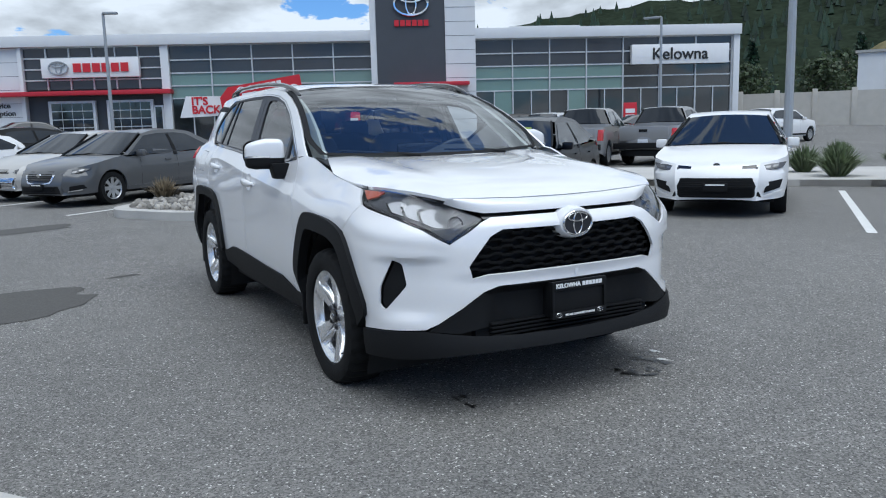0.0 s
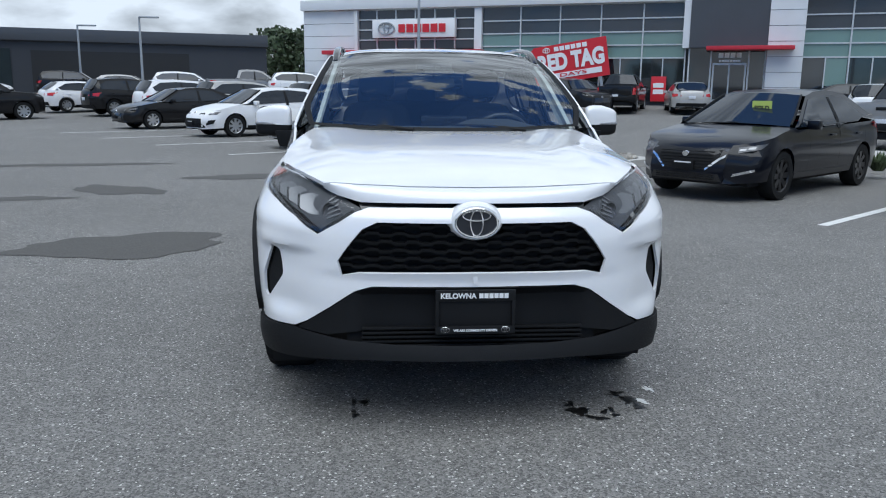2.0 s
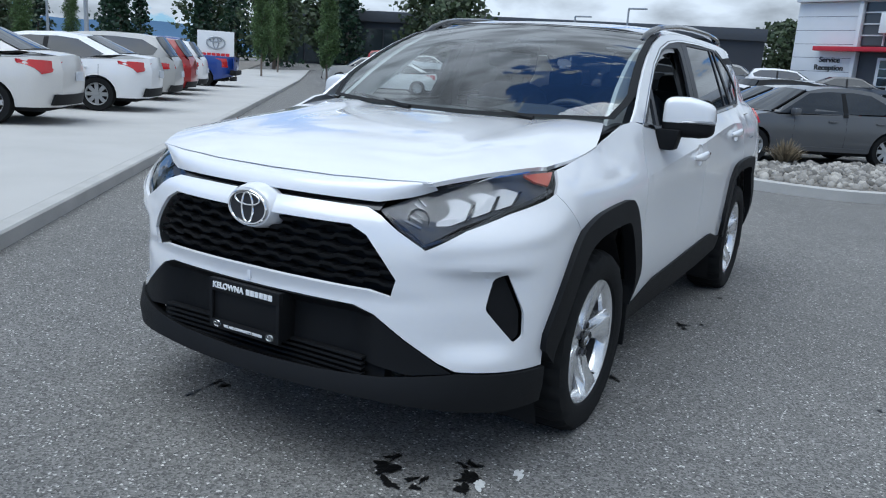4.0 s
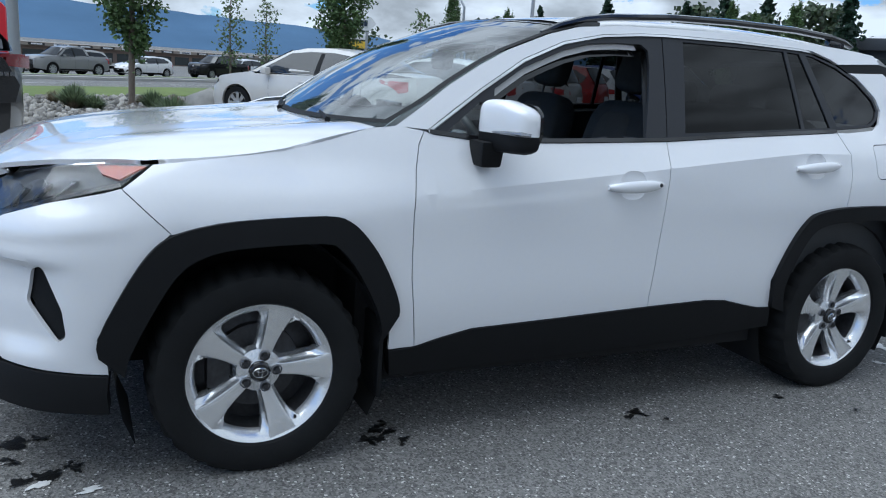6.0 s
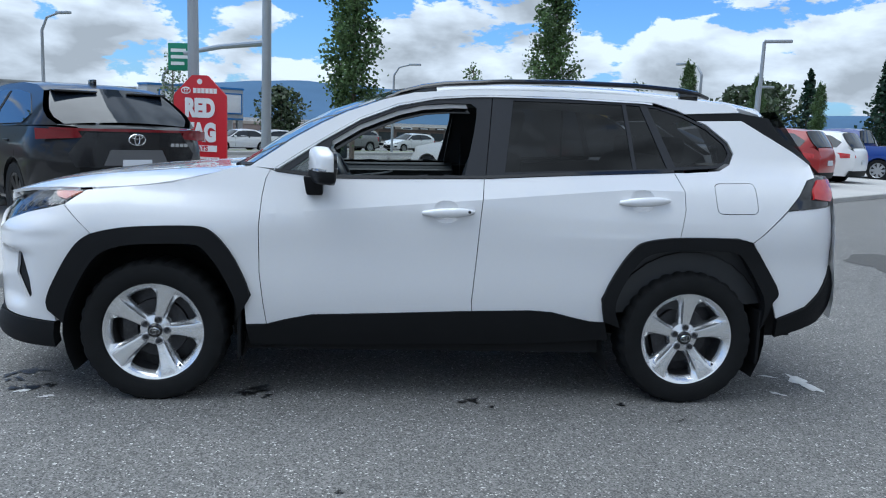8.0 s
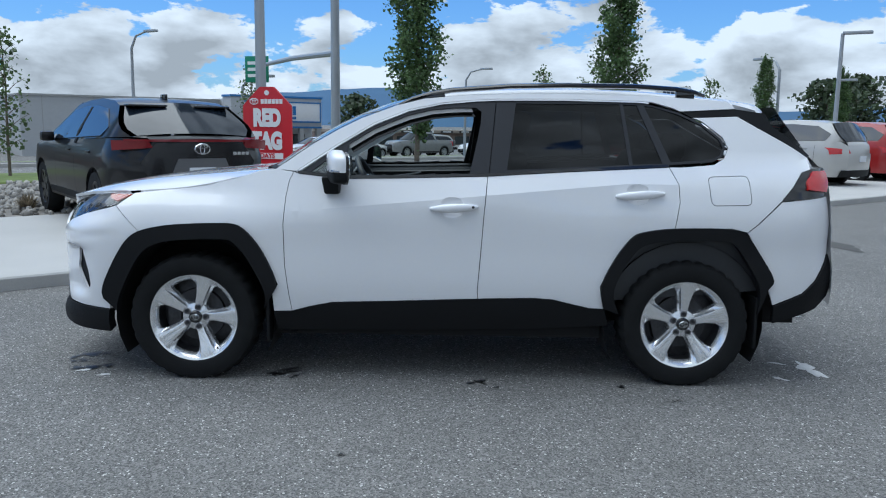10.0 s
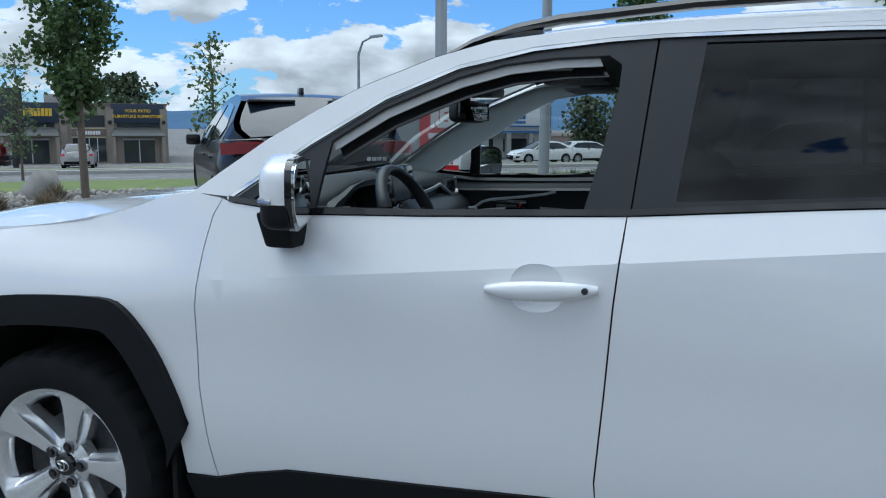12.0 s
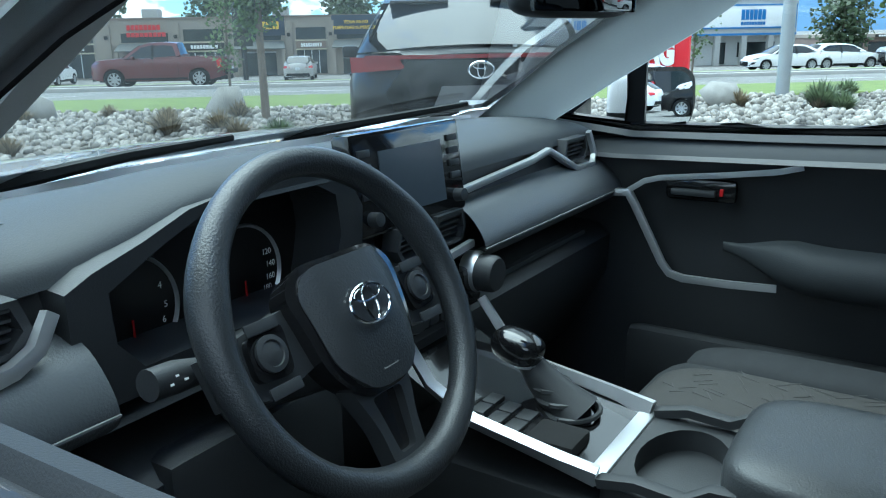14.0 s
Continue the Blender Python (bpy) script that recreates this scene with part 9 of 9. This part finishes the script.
word_bar(hx, Matrix.Translation((0, -0.18, 3.7)), 1.4, 0.34, NAVY_SIGN)
for k, c in enumerate((SIGN_WHITE, YELLOW, NAVY_SIGN, SIGN_WHITE)):
    part("tenant_board", boxes((-0.6, 0.6, -0.14, 0.14, 2.75 - k * 0.5, 3.15 - k * 0.5, 0.02)), c, py)
bs = thing("board_sign", "white board sign with ovals and a red name", "sign", Matrix.Translation((-27.5, 24, ground_z(-27.5, 24))) @ Matrix.Rotation(radians(47), 4, "Z"))
part("board", boxes((-0.85, 0.85, -0.1, 0.1, 0.9, 2.35, 0.02)), SIGN_WHITE, bs)
oval_mark(bs, Matrix.Translation((0, -0.13, 1.8)), 0.42, GREY_METAL)
word_bar(bs, Matrix.Translation((0, -0.12, 1.2)), 1.3, 0.24, SIGN_RED)
part("post", boxes((-0.1, 0.1, -0.06, 0.06, 0, 0.95)), GREY_METAL, bs)

# ---- concrete fence behind the lot ----
fence = thing("concrete_fence", "pale precast concrete fence behind the lot", "fence", Matrix.Translation((43.5, 34.8, 1.0)) @ Matrix.Rotation(math.atan2(-9.6, 7.2), 4, "Z"))
FENCE = mat("pale_fence_concrete", (0.46, 0.44, 0.40), 0.9, vary=0.1, scale=2)
for k in range(12):
    part("fence_panel", boxes((k * 2.4 - 2.4 + 0.15, k * 2.4 - 0.15, -0.05, 0.05, -0.3, 2.1)), FENCE, fence)
    part("fence_post", boxes((k * 2.4 - 0.17, k * 2.4 + 0.17, -0.12, 0.12, -0.3, 2.3, 0.02)), FENCE, fence)
house = thing("white_house", "white flat-roofed building behind trees", "building", Matrix.Translation((58, 31, 1.0)) @ Matrix.Rotation(radians(-60), 4, "Z"))
part("wall", boxes((-4, 8, 0, 8, -0.5, 5.2)), PANEL_WHITE, house)
part("roof", boxes((-4.2, 8.2, -0.2, 8.2, 5.2, 5.4)), GREY_WALL, house)
part("window", boxes((-2, 0, -0.05, 0.1, 2.6, 4.2)), STORE_GLASS, house)
part("window", boxes((3, 6, -0.05, 0.1, 2.6, 4.2)), STORE_GLASS, house)

# ---- hills ----


def ridge(name, dist, az0, az1, tops, material, label, base=-20, depth=0.25, seed=1, rough=0.08):
    bm = bmesh.new()
    n = 120
    vs = []

    def f(i, v):
        a = radians(az0 + (az1 - az0) * i / n)
        h = interp(az0 + (az1 - az0) * i / n, tops)
        h += h * rough * (noise.noise((i * 0.11, seed, 0)) + 0.6 * noise.noise((i * 0.31, seed, 5)) + 0.35 * noise.noise((i * 0.9, seed, 9)))
        d = dist * (1 + depth * v)
        z = math.tan(radians(h)) * dist * v ** 0.75 * (1 + 0.15 * v)
        z += dist * 0.004 * noise.noise((math.cos(a) * 14, math.sin(a) * 14, v * 5)) * v
        return (math.cos(a) * d, math.sin(a) * d, base * (1 - v) + z)
    grid(bm, f, range(n + 1), lin(0, 1, 12))
    bmesh.ops.recalc_face_normals(bm, faces=bm.faces)
    ob = part(name, bm, material, smooth=60)
    return tagged(ob, label, "hills", kind="structure")


# the haze of distance is mixed into this base colour as blue
HAZED_HILL = mat("haze_tinted_hills", (0.085, 0.145, 0.235), 1.0, vary=0.18, scale=0.004, spec=0.0)
WOOD_HILL = mat("wooded_hillside", (0.022, 0.030, 0.020), 1.0, vary=0.6, scale=0.03, bump=0.0, bump_scale=0.25, spec=0.0)
DRY_HILL = mat("dry_grass_hillside", (0.17, 0.15, 0.085), 1.0, vary=0.3, scale=0.02, bump_scale=0.2, spec=0.0)
ridge("backdrop_hills", 2600, 120, 232, [(120, 1.0), (132, 1.6), (140, 2.1), (150, 1.7), (158, 1.5), (165, 2.4), (172, 2.6), (180, 2.8), (186, 3.0), (190, 2.6), (198, 1.7), (210, 1.3), (222, 1.6), (232, 1.4)], HAZED_HILL, "mountains along the horizon, haze painted in as blue", -60, 0.3, 3)
ridge("wooded_hill", 420, -5, 76, [(-5, 8), (20, 10.5), (35, 11), (45, 10.5), (54, 9.8), (60, 8.3), (64, 7.2), (68, 6.2), (72, 4.5), (76, 1.5)], WOOD_HILL, "dark wooded hillside behind the showroom", -5, 0.5, 8, 0.06)
ridge("dry_hill", 330, 8, 36, [(8, 7), (20, 7.2), (27, 6.6), (32, 5.4), (36, 3.0)], DRY_HILL, "dry grassy slope beside the wooded hill", -5, 0.2, 5, 0.05)
ridge("far_tree_line", 150, 84, 130, [(84, 2.2), (92, 2.4), (100, 1.6), (112, 1.2), (130, 1.0)], WOOD_HILL, "dark line of trees beyond the lot", -2, 0.1, 12, 0.25)

# ---- trees and shrubs ----
BARK = mat("grey_bark", (0.16, 0.13, 0.105), 0.9, vary=0.25, scale=14, bump=0.5, bump_scale=50)


def leaf_material(name, c):
    m = mat(name, c, 0.55, vary=0.25, scale=1.5)
    n, l = m.node_tree.nodes, m.node_tree.links
    b = n["Principled BSDF"]
    geo, r = n.new("ShaderNodeNewGeometry"), n.new("ShaderNodeMapRange")
    r.inputs[3].default_value, r.inputs[4].default_value = 0.5, 1.5
    l.new(geo.outputs["Random Per Island"], r.inputs[0])
    src = b.inputs["Base Color"].links[0].from_socket
    mix = n.new("ShaderNodeMix")
    mix.data_type, mix.blend_type = "RGBA", "MULTIPLY"
    mix.inputs[0].default_value = 1
    l.new(src, mix.inputs[6]), l.new(r.outputs[0], mix.inputs[7]), l.new(mix.outputs[2], b.inputs["Base Color"])
    tr, both = n.new("ShaderNodeBsdfTranslucent"), n.new("ShaderNodeMixShader")
    both.inputs[0].default_value = 0.35
    l.new(mix.outputs[2], tr.inputs[0]), l.new(b.outputs[0], both.inputs[1]), l.new(tr.outputs[0], both.inputs[2])
    l.new(both.outputs[0], n["Material Output"].inputs[0])
    return m


LEAF = leaf_material("maple_leaf", (0.100, 0.160, 0.058))
LEAF_FAR = leaf_material("muted_far_leaf", (0.060, 0.085, 0.042))
LEAF2 = leaf_material("light_leaf", (0.11, 0.16, 0.065))
NEEDLE = leaf_material("fir_needle", (0.022, 0.05, 0.028))
DRYGRASS = leaf_material("dry_grass_blade", (0.22, 0.18, 0.12))
SAGE = leaf_material("sage_blade", (0.13, 0.17, 0.09))


def leaves(bm_list, spots, size, rnd):
    vs, fs = bm_list
    for p in spots:
        s = size * rnd.uniform(0.6, 1.25)
        q = Euler((rnd.uniform(0, 6.3), rnd.uniform(-0.9, 0.9), rnd.uniform(0, 6.3))).to_matrix()
        k = len(vs)
        for c in ((-0.55, 0, 0), (0, -0.5, 0.10), (0.6, 0, 0), (0, 0.5, 0.10)):
            vs.append(p + q @ Vector(c) * s)
        fs += [(k, k + 1, k + 2), (k, k + 2, k + 3)]


def tree(height, crown_r, crown_z0, label, leaf=LEAF, count=1700, size=0.13, shape="column", seed=1, trunk=0.07):
    rnd = random.Random(seed)
    t = thing("tree", label, "tree")
    bm = bmesh.new()
    tube(bm, [(0, 0, 0), (0.03, 0.02, height * 0.3), (-0.02, 0.03, height * 0.65), (0.01, 0, height * 0.95)], [trunk, trunk * 0.8, trunk * 0.45, 0.012], 8)
    spots = []
    heights = height - crown_z0
    for k in range(26):
        z = crown_z0 + heights * (k + 0.5) / 27
        f = (z - crown_z0) / heights
        if shape == "cone":
            rad = crown_r * (1 - f) ** 0.9 + 0.05
        elif shape == "column":
            rad = crown_r * min(1, 0.45 + f * 3.2) * (1 - max(0, f - 0.45) / 0.62) ** 0.6
        else:
            rad = crown_r * math.sin(math.pi * min(0.97, 0.12 + 0.85 * f)) ** 0.6
        a = k * 2.4 + rnd.uniform(-0.4, 0.4)
        rr = rad * rnd.uniform(0.75, 1.12)
        tip = Vector((math.cos(a) * rr, math.sin(a) * rr, z + (0.35 * rr if shape != "cone" else -0.2 * rr)))
        root = Vector((0, 0, max(0.3, z - rr * 0.45)))
        tube(bm, [root, root.lerp(tip, 0.55) + Vector((0, 0, 0.04)), tip], [trunk * 0.3, trunk * 0.18, 0.006], 5)
        m = count // 26
        for _ in range(m):
            u = rnd.random() ** 0.55
            c = root.lerp(tip, u)
            spread = rad * (0.20 if shape == "column" else 0.36)
            spots.append(c + Vector((rnd.gauss(0, spread), rnd.gauss(0, spread), rnd.gauss(0, heights * 0.035))))
    part("trunk", bm, BARK, t)
    d = ([], [])
    leaves(d, spots, size, rnd)
    me = bpy.data.meshes.new("crown")
    me.from_pydata(d[0], [], d[1])
    me.materials.append(leaf)
    c = new("crown", me)
    c.parent = t
    return t


def stand(t, x, y, rz=0, k=1.0):
    t.matrix_basis = Matrix.Translation((x, y, ground_z(x, y) + 0.02)) @ Matrix.Rotation(radians(rz), 4, "Z") @ Matrix.Diagonal((k, k, k, 1))
    return t


stand(tree(5.6, 0.62, 1.65, "slender young maple with dense green crown", count=9500, size=0.088, seed=3), -8.3, -9.4)
m2 = stand(tree(6.4, 0.66, 1.3, "columnar maple with dense dark green crown", count=11000, size=0.085, seed=5), -14.6, -0.75, 40)
for x, y, rz, k in ((-18.2, 4.9, 70, 0.98), (-31, 14.2, 20, 0.72), (-39, 21.5, 150, 0.75), (-23.5, 27.5, 200, 0.8), (-47, 30, 10, 0.8), (-33, 33, 90, 0.95), (-38, 40, 50, 0.95)):
    stand(copy_thing(m2, Matrix()), x, y, rz, k)
thin = stand(tree(3.5, 0.48, 0.7, "thin sparse young tree with small leaves", LEAF2, 520, 0.10, "round", 8, 0.04), -13.5, -10.3)
for x, y, rz, k in ((-27, -7.9, 60, 1.1), (-33, 4.5, 160, 1.25), (-14.0, -16.5, 30, 1.0), (-42, 8, 90, 1.3), (-22.0, 8.8, 10, 0.9)):
    stand(copy_thing(thin, Matrix()), x, y, rz, k)
broad = stand(tree(6.2, 2.1, 1.2, "broad green tree beyond the road", LEAF_FAR, 1500, 0.42, "round", 11, 0.16), -76, -64)
for k, (x, y, s) in enumerate(((-10, 92, 1.2), (-6.5, 96, 1.35), (-13, 100, 1.3), (-62, -7.6, 0.8), (-50, 26, 0.8), (-58, 18, 0.8), (-62, 34, 1.0), (-42, 44, 1.0), (-50, 60, 1.3), (-30, 52, 1.0), (-66, 60, 1.4), (-39, 62, 1.2), (-70, -80, 1.5), (-60, -92, 1.6), (-84, -70, 1.5), (62, 50, 0.9), (70, 48, 1.0), (66, 38, 0.7), (78, 52, 1.2), (84, 45, 1.2), (76, 38, 0.9))):
    stand(copy_thing(broad, Matrix()), x, y, k * 47, s)
fir = stand(tree(8.0, 1.5, 0.6, "dark green fir beyond the road", NEEDLE, 1300, 0.36, "cone", 21, 0.14), -55, 40)
for k, (x, y, s) in enumerate(((-52, 46, 1.0), (-47, 50, 1.1), (-60, 46, 0.9), (-66, 40, 1.0), (-44, 56, 1.15), (-72, 52, 1.2), (-36, 60, 1.1), (-58, 56, 1.25), (74, 60, 1.2), (88, 56, 1.3), (92, 48, 1.2))):
    stand(copy_thing(fir, Matrix()), x, y, k * 31, s)
# firs on the hillside, far off
rnd = random.Random(77)
vs, fs = [], []
for _ in range(900):
    az = radians(rnd.uniform(12, 73))
    v = rnd.uniform(0.12, 1.0)
    h = interp(math.degrees(az), [(-5, 8), (20, 10.5), (35, 11), (45, 10.5), (54, 9.8), (60, 8.3), (64, 7.2), (68, 6.2), (72, 4.5), (76, 1.5)])
    d = 420 * (1 + 0.5 * v)
    z = math.tan(radians(h)) * 420 * v ** 0.75 * (1 + 0.15 * v) - 5 * (1 - v)
    s = rnd.uniform(5, 11)
    c = Vector((math.cos(az) * d, math.sin(az) * d, z - 1.5))
    k = len(vs)
    for j in range(6):
        a = j * math.pi / 3
        vs.append(c + Vector((math.cos(a) * s * 0.26, math.sin(a) * s * 0.26, rnd.uniform(0, 1.0))))
    vs.append(c + Vector((0, 0, s)))
    fs += [(k + j, k + (j + 1) % 6, k + 6) for j in range(6)]
me = bpy.data.meshes.new("hillside_firs")
me.from_pydata(vs, [], fs)
me.materials.append(NEEDLE)
tagged(new("hillside_firs", me), "many dark firs on the hillside", "trees", kind="stuff")


def tuft(label, blades, h, r, material, seed, name="shrub"):
    rnd = random.Random(seed)
    vs, fs = [], []
    for _ in range(blades):
        a, lean = rnd.uniform(0, 6.28), rnd.uniform(0.1, 1.0)
        base = Vector((math.cos(a), math.sin(a), 0)) * r * 0.25 * rnd.random()
        tip = base + Vector((math.cos(a) * r * lean, math.sin(a) * r * lean, h * rnd.uniform(0.55, 1) * (1.1 - 0.5 * lean)))
        mid = base.lerp(tip, 0.55) + Vector((0, 0, h * 0.12))
        w = Vector((-math.sin(a), math.cos(a), 0)) * 0.010
        k = len(vs)
        vs += [base - w, base + w, mid + w, mid - w, tip]
        fs += [(k, k + 1, k + 2, k + 3), (k + 3, k + 2, k + 4)]
    me = bpy.data.meshes.new(name)
    me.from_pydata(vs, [], fs)
    me.materials.append(material)
    return tagged(new(name, me), label, "shrub", group="shrubs in the stony beds")


base_a = tuft("low dry brown grass clump among stones", 240, 0.34, 0.30, DRYGRASS, 1)
base_b = tuft("low grey-green shrub among stones", 420, 0.42, 0.36, SAGE, 2)
yucca = tuft("spiky green yucca in the paved island", 46, 0.62, 0.50, SAGE, 5)
yucca.matrix_basis = Matrix.Translation((7.0, 9.1, ground_z(7.0, 9.1) + 0.14))
rnd = random.Random(12)
first = {0: True, 1: True}
for k in range(46):
    n, r = rnd.uniform(8.6, 14.0), rnd.uniform(-22, 24)
    src = (base_a, base_b)[k % 3 == 0]
    o = src if first[k % 3 == 0] else copy_thing(src, Matrix())
    first[k % 3 == 0] = False
    s = rnd.uniform(0.7, 1.3)
    o.matrix_basis = Matrix.Translation(lot(n, r, 0.08)) @ Matrix.Rotation(rnd.uniform(0, 6), 4, "Z") @ Matrix.Diagonal((s, s, s, 1))
for x, y, s, src in ((0.12, 10.0, 1.35, base_a), (12.2, 5.0, 1.7, base_b), (13.0, 6.4, 1.6, base_b), (11.6, 6.3, 1.1, base_a), (8.0, 7.3, 0.9, base_b), (16.5, 6.5, 1.2, base_b), (18.5, 9.5, 1.4, base_b), (17.8, 12, 1.1, base_a), (20.2, 10.5, 1.2, base_b)):
    copy_thing(src, Matrix()).matrix_basis = Matrix.Translation((x, y, ground_z(x, y) + 0.13)) @ Matrix.Diagonal((s, s, s, 1))
# vehicles: the white crossover stands about lot(0, 0)
cars = {}
cars["white_sedan"] = put_xy(parked("sedan", "white", "white sedan with black lower grille parked nose out", face="band"), 7.75, 3.8, FACE)
cars["black_sedan"] = put_xy(parked("sedan", "navy", "glossy black sedan with dark wheels and a sale card", cover=DARK_RIM, face="wing"), 5.45, 6.15, FACE)
cars["grey_sedan"] = put_xy(parked("sedan", "grey", "grey sedan with silver wheels parked beside an island", face="vee"), -0.05, 12.75, FACE)
cars["silver_suv"] = put_xy(parked("hatch", "silver", "silver hatchback parked beside a grey sedan", face="twin"), -0.85, 15.0, FACE)
cars["white_hatch"] = put_xy(parked("hatch", "white", "white hatchback with silver wheels parked nose out", face="band"), -3.9, 20.0, FACE)
cars["dark_sedan"] = put_xy(parked("sedan", "black", "black sedan with bright spoked wheels parked nose out", cover=SILVER_RIM), -7.4, 24.6, FACE)
cars["dark_suv"] = put_xy(parked("suv", "black", "black crossover parked past the stony bed"), 12.4, 1.2, FACE)
cars["grey_pickup"] = put_xy(parked("pickup", "stone", "grey pickup truck with tailgate to the lot", "pickup truck"), 14.4, 15.45, FACE + 180)
cars["coupe_suv"] = put_xy(parked("coupe_suv", "black", "black electric crossover with full-width red tail light", cover=DARK_RIM), -5.75, -4.22, FACE, 0.10)
cars["pearl_sedan"] = put_xy(parked("sedan", "pearl", "pearl white sedan with red tail lamps on the display pad", cover=SILVER_RIM), -11.38, 2.46, FACE, 0.10)
cars["grey_suv"] = put_xy(parked("suv", "silver", "silver crossover with tail to the lot"), -16.0, 8.6, FACE, 0.02)
cars["red_suv"] = put_xy(parked("suv", "red", "red crossover with tail to the lot"), -18.1, 11.0, FACE, 0.02)
cars["white_suv"] = put_xy(parked("suv", "white", "white crossover parked in the row"), -20.1, 13.3, FACE, 0.02)
cars["blue_pickup"] = put_xy(parked("pickup", "blue", "blue pickup truck at the end of the row", "pickup truck"), -23.0, 17.0, FACE, 0.02)
cars["black_pickup"] = put_xy(parked("pickup", "black", "black pickup truck parked by the wall", "pickup truck"), 44.0, 14.5, 150)
cars["maroon_pickup"] = put_xy(parked("pickup", "maroon", "dark red pickup truck on the road", "pickup truck"), -20.5, -27.5, 38)


def again(key, x, y, rz, z=0.0):
    return put_xy(copy_thing(cars[key], Matrix()), x, y, rz, z)


again("grey_pickup", 16.9, 14.5, FACE + 172)
again("white_suv", 20.0, 25.0, FACE + 180)
again("silver_suv", 14.9, 33.0, 165)
again("dark_suv", 9.4, 33.5, 20)
again("black_pickup", 12.1, 34.3, 155)
again("white_sedan", 34.0, 15.5, 125)
again("white_sedan", -13.2, 5.6, FACE, 0.10)
again("grey_sedan", 26.0, 25.0, 60)
again("white_suv", 31.0, 21.5, 100)
again("dark_sedan", 22.5, 31.0, 60)
# rows behind the first one on the left
for key, x, y, rz in (("white_suv", -8.5, 31.0, 128), ("dark_suv", -11.5, 33.5, 128), ("grey_suv", -5.5, 28.5, 128), ("dark_suv", -1.5, 25.0, 128), ("white_hatch", -14.5, 36.0, 128), ("black_pickup", -17.0, 29.5, 128), ("white_sedan", -19.5, 27.0, FACE), ("grey_suv", -24.0, 31.5, FACE),
                      ("white_suv", -12, 47, 100), ("grey_pickup", -8, 46, 100), ("silver_suv", -16, 48, 100), ("dark_suv", -20, 50, 100), ("white_hatch", -26, 49, 100), ("white_suv", -4.5, 45, 100), ("grey_sedan", -1, 42, 100), ("white_sedan", -31, 50, 100), ("red_suv", -36, 52, 100)):
    again(key, x, y, rz)
# across the road
for key, n, r, rz in (("white_suv", 44, 10, FACE), ("grey_suv", 45, 33, 38), ("white_hatch", 44, 38, 38), ("grey_pickup", 43, 31, 38), ("black_pickup", 42.5, 44, 38), ("grey_pickup", 43, 52, 38), ("dark_sedan", 45, 58, FACE), ("white_sedan", 46, 64, 38), ("white_suv", 44, 48, 38), ("silver_suv", 50, -5, FACE), ("white_hatch", 50, -20, FACE), ("grey_sedan", 50, -26, FACE), ("dark_suv", 51, -32, FACE), ("white_sedan", 44, 23, 38), ("white_hatch", 44, 26.5, 218), ("white_suv", 45, 70, 38), ("red_suv", 46, 78, 38)):
    p = lot(n, r)
    again(key, p.x, p.y, rz)
# details that set some of them apart
bsd = cars["black_sedan"]
card = part("sale_card", boxes((-0.02, 0.26, -0.72, -0.715, 1.02, 1.24)), mat("yellow_green_card", (0.45, 0.55, 0.12), 0.6, vary=0.05), bsd, "yellow-green card behind the screen")
card.matrix_basis = Matrix.Translation((0.1, -0.03, 0.03))
letters("SOLD", card, Matrix.Translation((0.12, -0.725, 1.14)) @ Matrix.Rotation(radians(90), 4, "X"), 0.085, BLACK_FLAT, "card_lettering", 0.003, 0.002)
ev = cars["coupe_suv"]
hwid = 0.93
EV_BLACK = mat("piano_black_tail_panel", (0.006, 0.006, 0.007), 0.22, vary=0.05, coat=0.3)
part("tail_light_bar", panel_bm([(-0.80, 1.085), (0.80, 1.085), (0.80, 1.112), (-0.80, 1.112)], lambda x, z: (x, 2.405 - 0.28 * abs(x / 0.93) ** 2.6, z), (0, 1, 0), res=0.1, depth=0.03), mat("deep_red_light_bar", (0.17, 0.008, 0.012), 0.15, vary=0.1, coat=0.5), ev)
for sx in (1, -1):
    bm = panel_bm([(0.52, 1.02), (0.90, 0.99), (0.905, 1.10), (0.56, 1.09)], lambda x, z: (x, 2.40 - 0.30 * abs(x / 0.93) ** 2.6, z), (0, 1, 0), res=0.06, depth=0.03)
    part("tail_lamp", bm if sx > 0 else mirrored(bm), mat("deep_red_light_bar", (0.17, 0.008, 0.012), 0.15), ev, "smoked red tail lamp")
part("tail_panel", panel_bm([(-0.60, 0.72), (0.60, 0.72), (0.66, 0.86), (0.50, 1.075), (-0.50, 1.075), (-0.66, 0.86)], lambda x, z: (x, 2.412 - 0.20 * abs(x / 0.93) ** 2.6, z), (0, 1, 0), res=0.1, depth=0.02), EV_BLACK, ev)
part("plate_recess", panel_bm([(-0.34, 0.74), (0.34, 0.74), (0.27, 0.90), (-0.27, 0.90)], lambda x, z: (x, 2.424 - 0.12 * abs(x / 0.93) ** 2.6, z), (0, 1, 0), res=0.1, depth=0.02), mat("grey_plate_recess", (0.10, 0.10, 0.105), 0.5, vary=0.06), ev)
oval_mark(ev, Matrix.Translation((0, 2.425, 1.005)) @ Matrix.Rotation(radians(180), 4, "Z"), 0.085, CHROME)
word_bar(ev, Matrix.Translation((-0.46, 2.388, 0.955)), 0.20, 0.035, CHROME, 4)
for x0, x1 in ((-0.60, -0.16), (0.16, 0.60)):
    part("roof_spoiler", boxes((x0, x1, 1.54, 1.78, 1.475, 1.50, 0.01)), GLOSS_BLACK, ev)
part("roof_fin", boxes((-0.02, 0.02, 1.10, 1.27, 1.57, 1.64, 0.012)), GLOSS_BLACK, ev)
